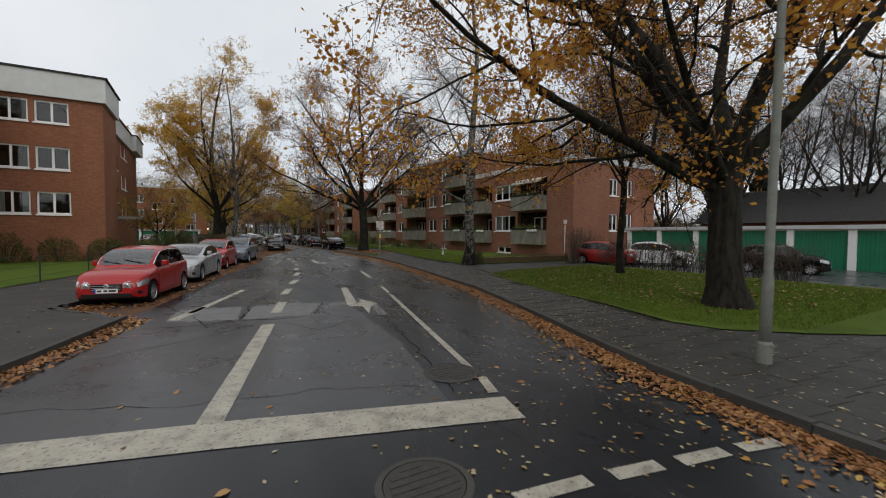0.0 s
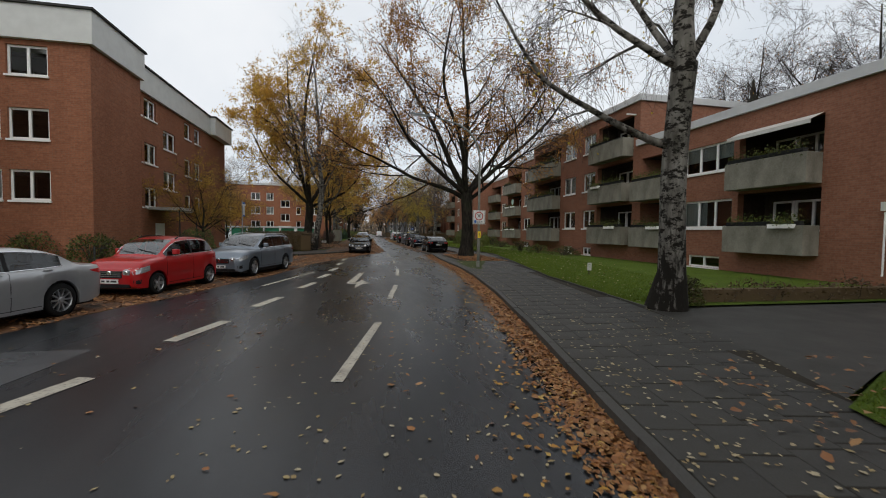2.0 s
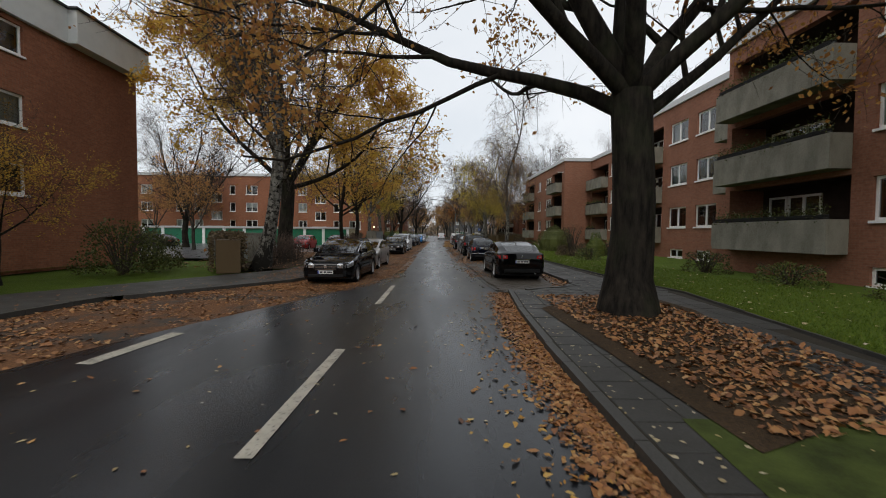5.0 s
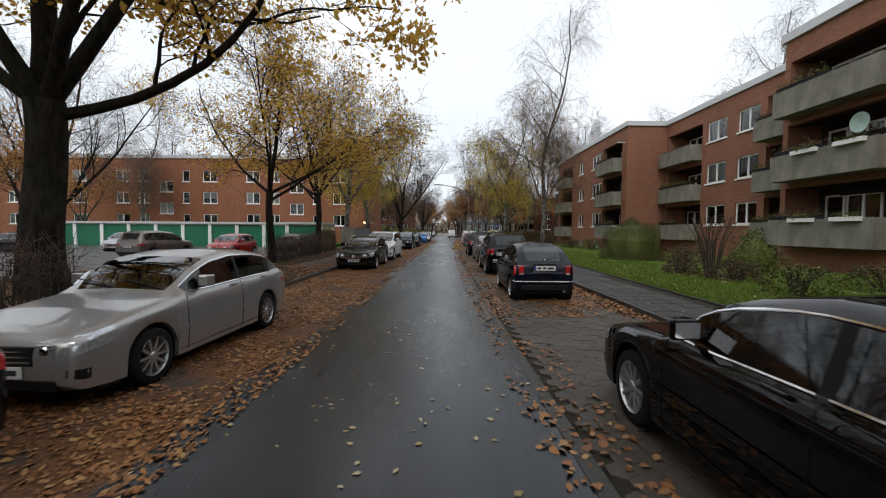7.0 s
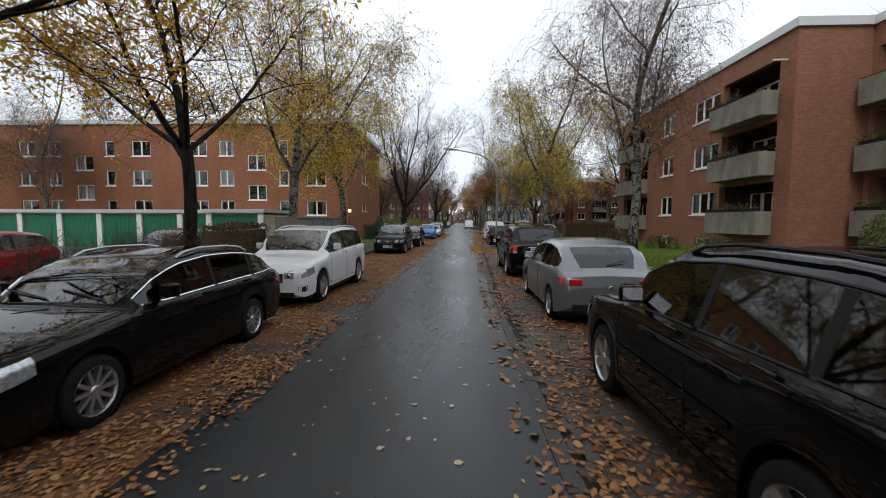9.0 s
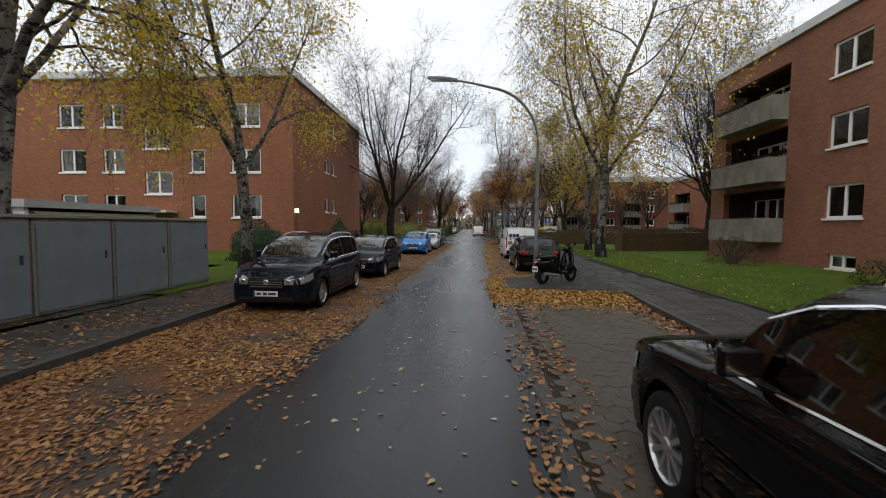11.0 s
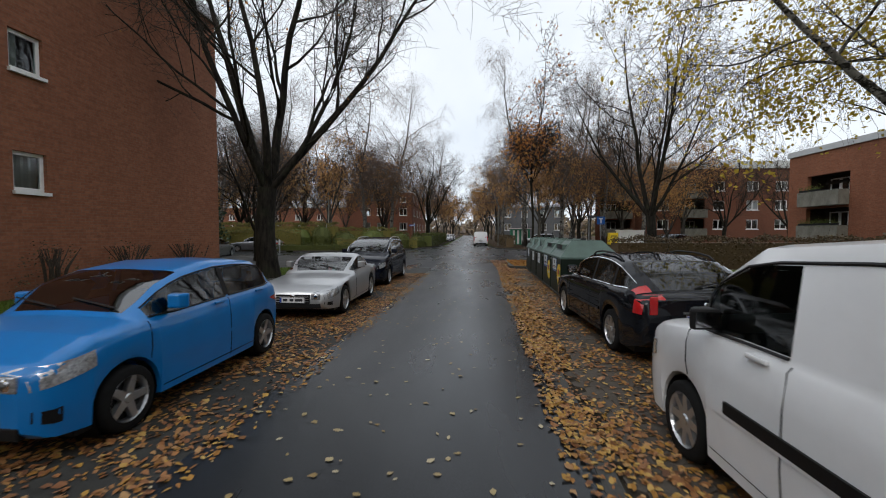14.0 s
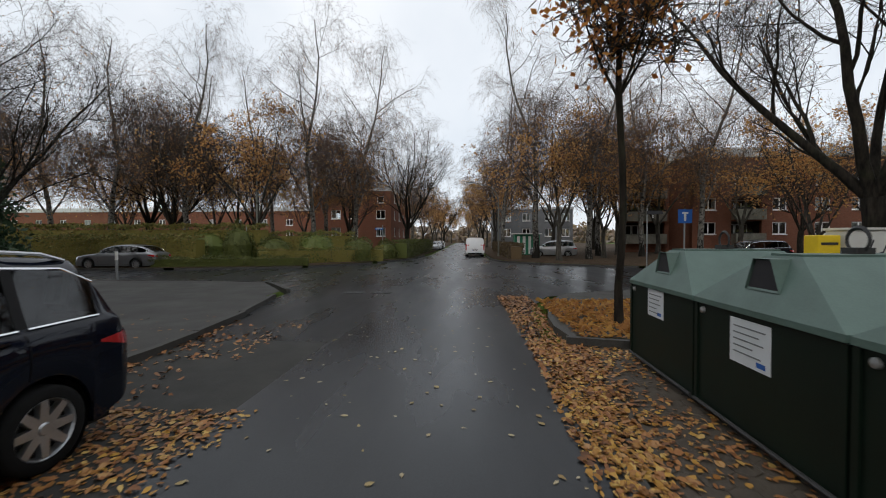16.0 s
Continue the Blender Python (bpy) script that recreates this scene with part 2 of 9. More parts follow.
def mat_line():
    m = Nodes("worn_road_paint")
    wear = m.noise(3.5, 8)
    col = m.ramp(wear, (0.30, (0.21, 0.195, 0.16)), (0.5, (0.38, 0.35, 0.285)), (0.75, (0.47, 0.44, 0.365)))
    chip = m.noise(26, 6)
    col = m.mix(m.ramp(chip, (0.56, (0, 0, 0)), (0.66, (0.85, 0.85, 0.85))), col, (0.06, 0.06, 0.062))
    return m.finish(col, 0.5, bump=chip, strength=0.3, dist=0.004)


def mat_emit(name, col, strength):
    m = Nodes(name)
    m.bsdf.inputs["Emission Color"].default_value = (*col, 1)
    m.bsdf.inputs["Emission Strength"].default_value = strength
    return m.finish(col, 0.4)


M = dict(
    asphalt=mat_asphalt(), patch=mat_patch(), line=mat_line(), lawn=mat_lawn(), grass=mat_grass(), soil=mat_soil(),
    brick=mat_brick("red_brick", (0.245, 0.095, 0.052), (0.345, 0.14, 0.078), (0.22, 0.15, 0.105)),
    brick_salmon=mat_brick("salmon_brick", (0.245, 0.104, 0.064), (0.33, 0.152, 0.096), (0.24, 0.165, 0.122)),
    brick_dark=mat_brick("dark_brick", (0.165, 0.064, 0.038), (0.24, 0.098, 0.058), (0.17, 0.12, 0.09)),
    slab=mat_paving("grey_pavement_slab", (0.034, 0.033, 0.030), (0.055, 0.053, 0.047)),
    hexa=mat_paving("hexagonal_paver", (0.050, 0.041, 0.032), (0.085, 0.071, 0.056)),
    kerb=mat_paving("kerb_stone", (0.038, 0.037, 0.034), (0.074, 0.071, 0.064)),
    joint=mat_simple("dark_joint_sand", (0.035, 0.030, 0.022), 0.3, 0.95),
    concrete=mat_concrete(),
    fascia=mat_simple("white_fascia_panel", (0.60, 0.61, 0.59), 0.10, 0.6, 1.5),
    render_grey=mat_simple("grey_render", (0.17, 0.175, 0.18), 0.16, 0.85, 1.2),
    roofedge=mat_simple("pale_metal_roof_edge", (0.55, 0.56, 0.56), 0.08, 0.45, 2),
    roofing=mat_simple("grey_bitumen_roofing", (0.045, 0.043, 0.042), 0.25, 0.9),
    frame=mat_simple("white_window_frame", (0.86, 0.86, 0.84), 0.05, 0.4, 3, bump=0.05),
    pane=mat_glass("window_glass", (0.62, 0.68, 0.68)),
    # indoor dimness is put into this near-black colour
    room=mat_simple("room_painted_dim", (0.045, 0.038, 0.032), 0.3, 0.9, 1.0),
    curtain=mat_simple("net_curtain", (0.62, 0.62, 0.58), 0.12, 0.9, 8),
    render_cream=mat_simple("cream_render", (0.55, 0.50, 0.38), 0.1, 0.9, 1.5),
    door_green=mat_simple("green_garage_door", (0.012, 0.17, 0.085), 0.12, 0.45, 2),
    metal_grey=mat_simple("galvanised_metal", (0.30, 0.31, 0.31), 0.15, 0.45, 4, metal=0.6),
    sheet_grey=mat_simple("grey_sheet_cabinet", (0.16, 0.18, 0.185), 0.15, 0.5, 2),
    pole=mat_simple("mossy_grey_pole", (0.16, 0.165, 0.14), 0.3, 0.6, 5),
    iron=mat_simple("dark_iron", (0.03, 0.03, 0.03), 0.3, 0.6, 20),
    rust=mat_simple("cast_iron_cover", (0.06, 0.055, 0.05), 0.35, 0.55, 15, metal=0.4),
    black=mat_simple("black_plastic", (0.006, 0.006, 0.0065), 0.3, 0.55, 12, bump=0.1, spec=0.3),
    rubber=mat_simple("tyre_rubber", (0.009, 0.009, 0.009), 0.25, 0.85, 10, spec=0.2),
    alloy=mat_simple("alloy_rim", (0.50, 0.51, 0.52), 0.12, 0.32, 8, metal=0.85, bump=0.05),
    chrome=mat_simple("chrome", (0.75, 0.76, 0.78), 0.05, 0.12, 8, metal=1.0, bump=0.0),
    car_glass=mat_glass("car_window_glass", (0.16, 0.25, 0.23), ior=1.65),
    screen_glass=mat_glass("windscreen_glass", (0.36, 0.43, 0.41), ior=2.3),
    cabin=mat_simple("car_interior", (0.02, 0.02, 0.02), 0.3, 0.8, 6),
    dish=mat_simple("pale_green_dish", (0.30, 0.42, 0.36), 0.1, 0.5, 5, bump=0.05),
    lamp_clear=mat_simple("headlamp_lens", (0.50, 0.52, 0.54), 0.6, 0.12, 30, metal=0.6, bump=0.3, coat=0.8),
    lamp_red=mat_simple("tail_lamp_lens", (0.45, 0.012, 0.014), 0.25, 0.15, 20, bump=0.05, coat=0.8),
    plate=mat_simple("plate_white", (0.72, 0.72, 0.70), 0.05, 0.4, 10, bump=0.02),
    plate_blue=mat_simple("plate_blue", (0.02, 0.07, 0.42), 0.05, 0.4, 10, bump=0.02),
    ink=mat_simple("dark_ink", (0.03, 0.03, 0.035), 0.1, 0.5, 10, bump=0.0),
    sign_white=mat_simple("sign_white", (0.62, 0.62, 0.58), 0.08, 0.35, 3, bump=0.02),
    sign_red=mat_simple("sign_red", (0.42, 0.055, 0.05), 0.1, 0.35, 6, bump=0.02),
    sign_blue=mat_simple("sign_blue", (0.015, 0.10, 0.38), 0.1, 0.35, 6, bump=0.02),
    bark=mat_bark("dark_wet_bark", (0.006, 0.005, 0.004), (0.034, 0.028, 0.021)),
    bark_grey=mat_bark("grey_bark", (0.022, 0.020, 0.017), (0.095, 0.085, 0.070)),
    birch=mat_bark("birch_bark", (0.09, 0.083, 0.072), (0.30, 0.285, 0.255), 6.0, (0.016, 0.014, 0.011)),
    twig=mat_simple("wet_twigs", (0.062, 0.050, 0.040), 0.3, 0.85, 4),
    twig_red=mat_simple("reddish_twigs", (0.115, 0.080, 0.062), 0.3, 0.85, 4),
    leaf_oak=mat_leaf("oak_leaves_autumn", (0.34, 0.115, 0.025), (0.56, 0.26, 0.04), (0.72, 0.42, 0.06), (0.44, 0.17, 0.035), glow=0.55),
    leaf_yellow=mat_leaf("yellow_leaves", (0.52, 0.34, 0.045), (0.74, 0.54, 0.07), (0.56, 0.48, 0.10), glow=0.55),
    leaf_brown=mat_leaf("brown_leaves", (0.26, 0.105, 0.035), (0.44, 0.20, 0.055), (0.56, 0.32, 0.08), glow=0.55),
    leaf_red=mat_leaf("rusty_red_leaves", (0.40, 0.13, 0.04), (0.58, 0.23, 0.06), (0.66, 0.33, 0.08), glow=0.55),
    litter=mat_leaf("fallen_leaves", (0.10, 0.045, 0.022), (0.27, 0.115, 0.045), (0.38, 0.175, 0.06), (0.22, 0.09, 0.035), (0.46, 0.27, 0.11), (0.33, 0.15, 0.05), (0.16, 0.075, 0.035), rough=0.5),
    litter_pale=mat_leaf("pale_fallen_leaves", (0.24, 0.16, 0.06), (0.38, 0.30, 0.14), (0.52, 0.46, 0.32), (0.30, 0.21, 0.08), rough=0.45),
    leaf_gold=mat_leaf("golden_brown_leaves", (0.46, 0.23, 0.045), (0.68, 0.42, 0.07), (0.78, 0.55, 0.10), (0.56, 0.30, 0.055), glow=0.55),
    leaf_rust=mat_leaf("rust_brown_leaves", (0.40, 0.19, 0.07), (0.58, 0.30, 0.10), (0.68, 0.42, 0.14), (0.50, 0.24, 0.08), glow=0.55),
    # leaf tones lightened, with the haze of distance put into the colour
    far_leaf=mat_leaf("far_autumn_leaves_hazed", (0.17, 0.15, 0.135), (0.28, 0.20, 0.14), (0.34, 0.24, 0.12), (0.24, 0.215, 0.19)),
    litter_gold=mat_leaf("golden_fallen_leaves", (0.14, 0.06, 0.022), (0.36, 0.17, 0.04), (0.52, 0.31, 0.06), (0.28, 0.12, 0.03), (0.58, 0.40, 0.12), (0.42, 0.22, 0.045), (0.20, 0.09, 0.03), rough=0.5),
    moss=mat_simple("damp_moss", (0.045, 0.06, 0.012), 0.6, 0.8, 3.0, bump=0.6),
    navy_ink=mat_simple("dark_blue_print", (0.012, 0.018, 0.10), 0.1, 0.4, 8, bump=0.0),
    bay=mat_bay(),
    tarmac=mat_simple("worn_dark_tarmac", (0.040, 0.039, 0.035), 0.35, 0.7, 2.0, bump=0.5),
    # dark brown that holds the shade of the deep balcony recess
    loggia=mat_simple("loggia_wall_painted_shade", (0.042, 0.030, 0.023), 0.4, 0.85, 2.5, bump=0.3),
    crack=mat_simple("crumbled_tar", (0.010, 0.010, 0.011), 0.4, 0.75, 9.0, bump=0.8),
    ghost=mat_simple("worn_away_paint", (0.135, 0.134, 0.13), 0.4, 0.6, 4.0, bump=0.4),
    needle=mat_leaf("conifer_needles", (0.010, 0.028, 0.012), (0.022, 0.05, 0.02), (0.035, 0.065, 0.028)),
    hedge=mat_leaf("hedge_leaves", (0.030, 0.044, 0.010), (0.068, 0.085, 0.018), (0.12, 0.12, 0.028)),
    hedge_garden=mat_leaf("garden_hedge_leaves", (0.06, 0.085, 0.018), (0.13, 0.14, 0.03), (0.24, 0.20, 0.05), (0.16, 0.10, 0.035)),
    hedge_brown=mat_leaf("brown_hedge_leaves", (0.048, 0.034, 0.022), (0.105, 0.066, 0.036), (0.13, 0.10, 0.04)),
    shrub=mat_leaf("shrub_leaves", (0.03, 0.065, 0.014), (0.075, 0.11, 0.022), (0.19, 0.18, 0.04)),
    bin_dark=mat_simple("dark_green_steel", (0.0035, 0.0105, 0.0060), 0.3, 0.5, 3, spec=0.3),
    bin_top=mat_simple("grey_green_steel", (0.085, 0.135, 0.115), 0.2, 0.5, 3),
    paper=mat_simple("paper_notice", (0.62, 0.66, 0.68), 0.06, 0.5, 6, bump=0.02),
    yellow=mat_simple("yellow_sticker", (0.78, 0.56, 0.02), 0.08, 0.4, 6, bump=0.02),
    lit=mat_emit("lit_lamp", (1.0, 0.72, 0.35), 2.6),
)
PAINT = {
    "black": mat_paint("black_car_paint", (0.003, 0.003, 0.0035)), "navy": mat_paint("navy_car_paint", (0.004, 0.006, 0.013)),
    "silver": mat_paint("silver_car_paint", (0.42, 0.43, 0.44), 0.6, 0.32), "gold_silver": mat_paint("warm_silver_car_paint", (0.36, 0.352, 0.34), 0.6, 0.30),
    "red": mat_paint("red_car_paint", (0.36, 0.008, 0.009)), "grey_blue": mat_paint("grey_blue_car_paint", (0.16, 0.19, 0.225), 0.5, 0.3),
    "blue": mat_paint("bright_blue_car_paint", (0.005, 0.18, 0.52)), "white": mat_paint("white_car_paint", (0.72, 0.73, 0.74)),
    "charcoal": mat_paint("charcoal_car_paint", (0.008, 0.009, 0.012), 0.1), "grey": mat_paint("mid_grey_car_paint", (0.20, 0.21, 0.22), 0.6, 0.3),
    "brown": mat_paint("grey_brown_car_paint", (0.15, 0.13, 0.12), 0.5, 0.3),
}

# ---------------------------------------------------------------- mesh helpers


class Mesh:
    """Collects corners and faces."""

    def __init__(self):
        self.v, self.f = [], []

    def box(self, x0, y0, z0, x1, y1, z1):
        n = len(self.v)
        self.v += [(x, y, z) for z in (z0, z1) for y in (y0, y1) for x in (x0, x1)]
        self.f += [tuple(n + i for i in q) for q in ((0, 2, 3, 1), (4, 5, 7, 6), (0, 1, 5, 4), (2, 6, 7, 3), (0, 4, 6, 2), (1, 3, 7, 5))]
        return self

    def quad(self, a, b, c, d):
        n = len(self.v)
        self.v += [tuple(a), tuple(b), tuple(c), tuple(d)]
        self.f.append((n, n + 1, n + 2, n + 3))
        return self

    def poly(self, pts):
        n = len(self.v)
        self.v += [tuple(p) for p in pts]
        self.f.append(tuple(range(n, n + len(pts))))
        return self

    def prism(self, pts, z0, z1):
        """An upright prism on a plan outline (anticlockwise)."""
        n, k = len(self.v), len(pts)
        self.v += [(x, y, z0) for x, y in pts] + [(x, y, z1) for x, y in pts]
        self.f.append(tuple(range(n + k, n + 2 * k)))
        self.f.append(tuple(reversed(range(n, n + k))))
        self.f += [(n + i, n + (i + 1) % k, n + k + (i + 1) % k, n + k + i) for i in range(k)]
        return self

    def tube(self, pts, radii, sides=8, caps=True):
        n0 = len(self.v)
        pts = [Vector(p) for p in pts]
        for i, p in enumerate(pts):
            d = (pts[min(i + 1, len(pts) - 1)] - pts[max(i - 1, 0)]).normalized()
            u = d.orthogonal().normalized() if abs(d.z) > 0.99 else d.cross(Vector((0, 0, 1))).normalized()
            w = d.cross(u)
            r = radii[i] if isinstance(radii, (list, tuple)) else radii
            self.v += [tuple(p + r * (math.cos(a) * u + math.sin(a) * w)) for a in (2 * math.pi * s / sides for s in range(sides))]
        for i in range(len(pts) - 1):
            a, b = n0 + i * sides, n0 + (i + 1) * sides
            self.f += [(a + s, b + s, b + (s + 1) % sides, a + (s + 1) % sides) for s in range(sides)]
        if caps:
            self.f.append(tuple(n0 + s for s in range(sides)))
            last = n0 + (len(pts) - 1) * sides
            self.f.append(tuple(last + s for s in reversed(range(sides))))
        return self

    def lathe(self, profile, axis="x", sides=24, at=(0, 0, 0)):
        """Turns (radius, along) round an axis."""
        n0, k = len(self.v), len(profile)
        for s in range(sides):
            a = 2 * math.pi * s / sides
            for r, h in profile:
                c, d = r * math.cos(a), r * math.sin(a)
                p = (h, c, d) if axis == "x" else (c, h, d) if axis == "y" else (c, d, h)
                self.v.append((p[0] + at[0], p[1] + at[1], p[2] + at[2]))
        for s in range(sides):
            a, b = n0 + s * k, n0 + ((s + 1) % sides) * k
            self.f += [(a + i, a + i + 1, b + i + 1, b + i) for i in range(k - 1)]
        return self

    def data(self, name, smooth=False):
        me = bpy.data.meshes.new(name)
        me.from_pydata(self.v, [], self.f)
        if smooth:
            me.shade_smooth()
        me.update()
        return me


def part(name, mesh, material, parent=None, label="", smooth=False, bevel=0.0):
    """One mesh object, under a thing or a part."""
    me = mesh.data(name, smooth) if isinstance(mesh, Mesh) else mesh
    if material is not None and not me.materials:
        me.materials.append(material)
    ob = new(name, me)
    if parent is not None:
        ob.parent = parent
    if bevel:
        md = ob.modifiers.new("edge", "BEVEL")
        md.width, md.segments, md.limit_method = bevel, 2, "ANGLE"
    if label:
        ob["label"] = label
    return ob


def thing(name, label, category, group="", kind="", at=None):
    ob = new(name)
    if at is not None:
        ob.matrix_basis = at
    return tagged(ob, label, category, group, kind)


def arrays_mesh(name, verts, quads, material, smooth=False):
    """A mesh out of numpy arrays: corners (n, 3), four-cornered faces (m, 4)."""
    me = bpy.data.meshes.new(name)
    me.vertices.add(len(verts))
    me.vertices.foreach_set("co", np.asarray(verts, np.float32).ravel())
    me.loops.add(quads.size)
    me.loops.foreach_set("vertex_index", np.asarray(quads, np.int32).ravel())
    me.polygons.add(len(quads))
    me.polygons.foreach_set("loop_start", np.arange(0, quads.size, quads.shape[1], dtype=np.int32))
    if smooth:
        me.polygons.foreach_set("use_smooth", np.ones(len(quads), bool))
    me.materials.append(material)
    me.update(calc_edges=True)
    return me


def spline(x, xs, ys):
    return float(np.interp(x, xs, ys))

# ---------------------------------------------------------------- ground and road
# Centre line of the carriageway's right kerb, and of its left edge, as y -> x.
KERB_R = ([-30, 3.8, 9.5, 11.3, 12.35, 13.5, 17.2, 20.6, 22.1, 23.9, 28.35, 32.5, 37.3, 41.0, 47.3, 50.5, 53.65],
          [-7.2, -6.4, -6.0, -5.68, -5.49, -5.13, -3.85, -2.8, -2.5, -2.12, -1.22, -0.45, 0.23, 0.58, 0.82, 1.05, 1.4])
KERB_L = ([8.6, 14.9, 16.7, 20.3, 22.6, 25.05, 28.1, 31.2, 33.25, 36.0, 38.6, 42.0, 44.2],
          [-15.3, -13.9, -13.35, -12.4, -11.9, -11.3, -10.65, -10.0, -9.2, -8.65, -7.85, -7.3, -7.0])



def right_x(y):
    """Right edge of the asphalt."""
    if y < 53.65:
        return spline(y, *KERB_R)
    return spline(y, [53.65, 56.01, 70.31, 82.57, 91.18, 97.91, 108.19, 118.19, 125.19, 130.83], [1.15, 0.98, 0.86, 0.9, 1.2, 1.4, 1.55, 2.0, 2.25, 2.5])


def left_x(y):
    """Left edge of the asphalt."""
    if y < 44.23:
        return spline(y, *KERB_L)
    return spline(y, [44.23, 49.13, 54.04, 57.92, 65.56, 79.75, 92.79, 106.33, 115.53, 124.38, 130.83, 136.5], [-7.0, -5.6, -3.6, -2.5, -2.3, -2.3, -2.0, -1.75, -1.4, -1.2, -1.1, -1.0])


def kerb_left(y):
    """Left pavement's kerb, behind the parked cars."""
    if y < 20.12:
        return left_x(y)
    return spline(y, [20.12, 22.11, 32.78, 42.29, 45.2, 51.8, 56.2, 58.88, 65.56, 79.75, 96.03, 108.19, 113.75, 118.19, 125.99, 130.02, 132.5, 136],
                  [-12.45, -14.1, -11.6, -10.2, -9.92, -9.05, -5.6, -5.1, -4.95, -4.9, -4.85, -4.4, -4.05, -3.75, -3.45, -3.4, -3.65, -4.4])


def kerb_right(y):
    """Right pavement's kerb, behind the bays."""
    if y < 53.65:
        return right_x(y)
    return spline(y, [53.65, 54.63, 56.01, 65.56, 82.57, 92.79, 95.51, 97.72, 98.28], [1.65, 3.6, 4.0, 4.2, 4.2, 4.35, 4.5, 4.7, 4.75]) if y < 98.28 else spline(y, [98.28, 100.53, 102.41, 104.28, 110.98, 119.96, 130.02], [1.5, 1.6, 4.15, 4.5, 4.55, 4.8, 4.9])


ground_far = part("ground", Mesh().poly([(-1800, -1800, -0.06), (1800, -1800, -0.06), (1800, 1800, -0.06), (-1800, 1800, -0.06)]), M["lawn"])
tagged(ground_far, "flat green and brown open ground reaching the horizon", "ground", kind="structure")


def strip(name, left, right, y0, y1, z, material, step=1.0, label="", category="road", thick=0.0, kind="structure"):
    m = Mesh()
    n = max(2, int((y1 - y0) / step) + 1)
    ys = np.linspace(y0, y1, n)
    for a, b in zip(ys[:-1], ys[1:]):
        m.quad((left(a), a, z), (right(a), a, z), (right(b), b, z), (left(b), b, z))
        if thick:
            m.quad((left(a), a, z - thick), (left(a), a, z), (left(b), b, z), (left(b), b, z - thick))
            m.quad((right(a), a, z), (right(a), a, z - thick), (right(b), b, z - thick), (right(b), b, z))
    me = m.data(name)
    bm = bmesh.new()
    bm.from_mesh(me)
    bmesh.ops.remove_doubles(bm, verts=bm.verts, dist=0.0005)
    bm.to_mesh(me)
    bm.free()
    ob = part(name, me, material)
    return tagged(ob, label, category, kind=kind)


strip("road", left_x, right_x, 8.6, 130.83, 0.0, M["asphalt"], 1.0, "dark wet asphalt carriageway with scattered fallen leaves", "road")
crossing = Mesh().poly([(-60, -30, 0.0), (50, -30, 0.0), (50, 4.74, 0.0), (-6.7, 5.71, 0.0), (-6.72, 8.6, 0.0), (-15.6, 8.6, 0.0), (-17, 6.67, 0.0), (-60, 6.67, 0.0)])
tagged(part("road_junction", crossing, M["asphalt"]), "dark wet asphalt of the crossing street", "road", kind="structure")
patch = Mesh()
patch.poly([(-14.0, 14.09, 0.004), (-8.5, 12.9, 0.004), (-7.9, 15.67, 0.004), (-7.5, 20.52, 0.004), (-12.0, 21.71, 0.004), (-12.9, 20.12, 0.004), (-13.7, 16.56, 0.004)])
patch.poly([(-11.7, 21.71, 0.004), (-9.9, 21.21, 0.004), (-8.6, 25.14, 0.004), (-8.3, 28.1, 0.004), (-10.2, 28.1, 0.004), (-10.9, 25.98, 0.004)])
tagged(part("road_patch", patch, M["patch"]), "paler cracked asphalt patched before the stop line", "road patch", kind="structure")
far_road = Mesh().poly([(-1.0, 136.5, 0.0), (-1.1, 130.83, 0.0), (2.5, 130.83, 0.0), (2.9, 134.5, 0.0), (3.7, 136.5, 0.0), (9, 139, 0.0), (60, 140.5, 0.0), (60, 148, 0.0), (12, 148.8, 0.0), (6.5, 152.1, 0.0), (4.0, 155.5, 0.0), (3.4, 159.5, 0.0), (3.2, 390, 0.0), (-2.2, 390, 0.0), (-2.4, 171.1, 0.0), (-3.0, 160.5, 0.0), (-5.3, 153, 0.0), (-8.7, 148.8, 0.0), (-16, 146.7, 0.0), (-70, 145.5, 0.0), (-70, 139, 0.0), (-9, 140.1, 0.0), (-6.3, 139.5, 0.0), (-4.5, 137, 0.0)])
tagged(part("road_far", far_road, M["asphalt"]), "grey asphalt of the far junction and the road beyond", "road", kind="structure")

# ---------------------------------------------------------------- buildings
MESHES = {}


def shared(key, make):
    if key not in MESHES:
        MESHES[key] = make()
    return MESHES[key]


def window_meshes(w, h, lights, sill):
    """Frame, pane, curtain and sill of a window of that size; its outer face lies at y = 0."""
    def frame_mesh():
        m, t, d = Mesh(), 0.095, 0.07
        m.box(0, 0, 0, t, d, h).box(w - t, 0, 0, w, d, h).box(t, 0, 0, w - t, d, t).box(t, 0, h - t, w - t, d, h)
        for i in range(1, lights):
            x = w * i / lights
            m.box(x - 0.055, -0.012, t, x + 0.055, d, h - t)
        return m.data("window")

    def pane_mesh():
        m = Mesh()
        for i in range(lights):
            a, b = w * i / lights + 0.06, w * (i + 1) / lights - 0.06
            m.quad((a, 0.035, 0.07), (b, 0.035, 0.07), (b, 0.035, h - 0.07), (a, 0.035, h - 0.07))
        return m.data("pane")

    def sill_mesh():
        m = Mesh()
        m.box(-0.04, -0.09, -0.09, w + 0.04, 0.02, -0.002)
        return m.data("window_sill")

    key = (round(w, 2), round(h, 2), lights, sill)
    return shared(("frame", key), frame_mesh), shared(("pane", key), pane_mesh), shared(("sill", key), sill_mesh) if sill else None


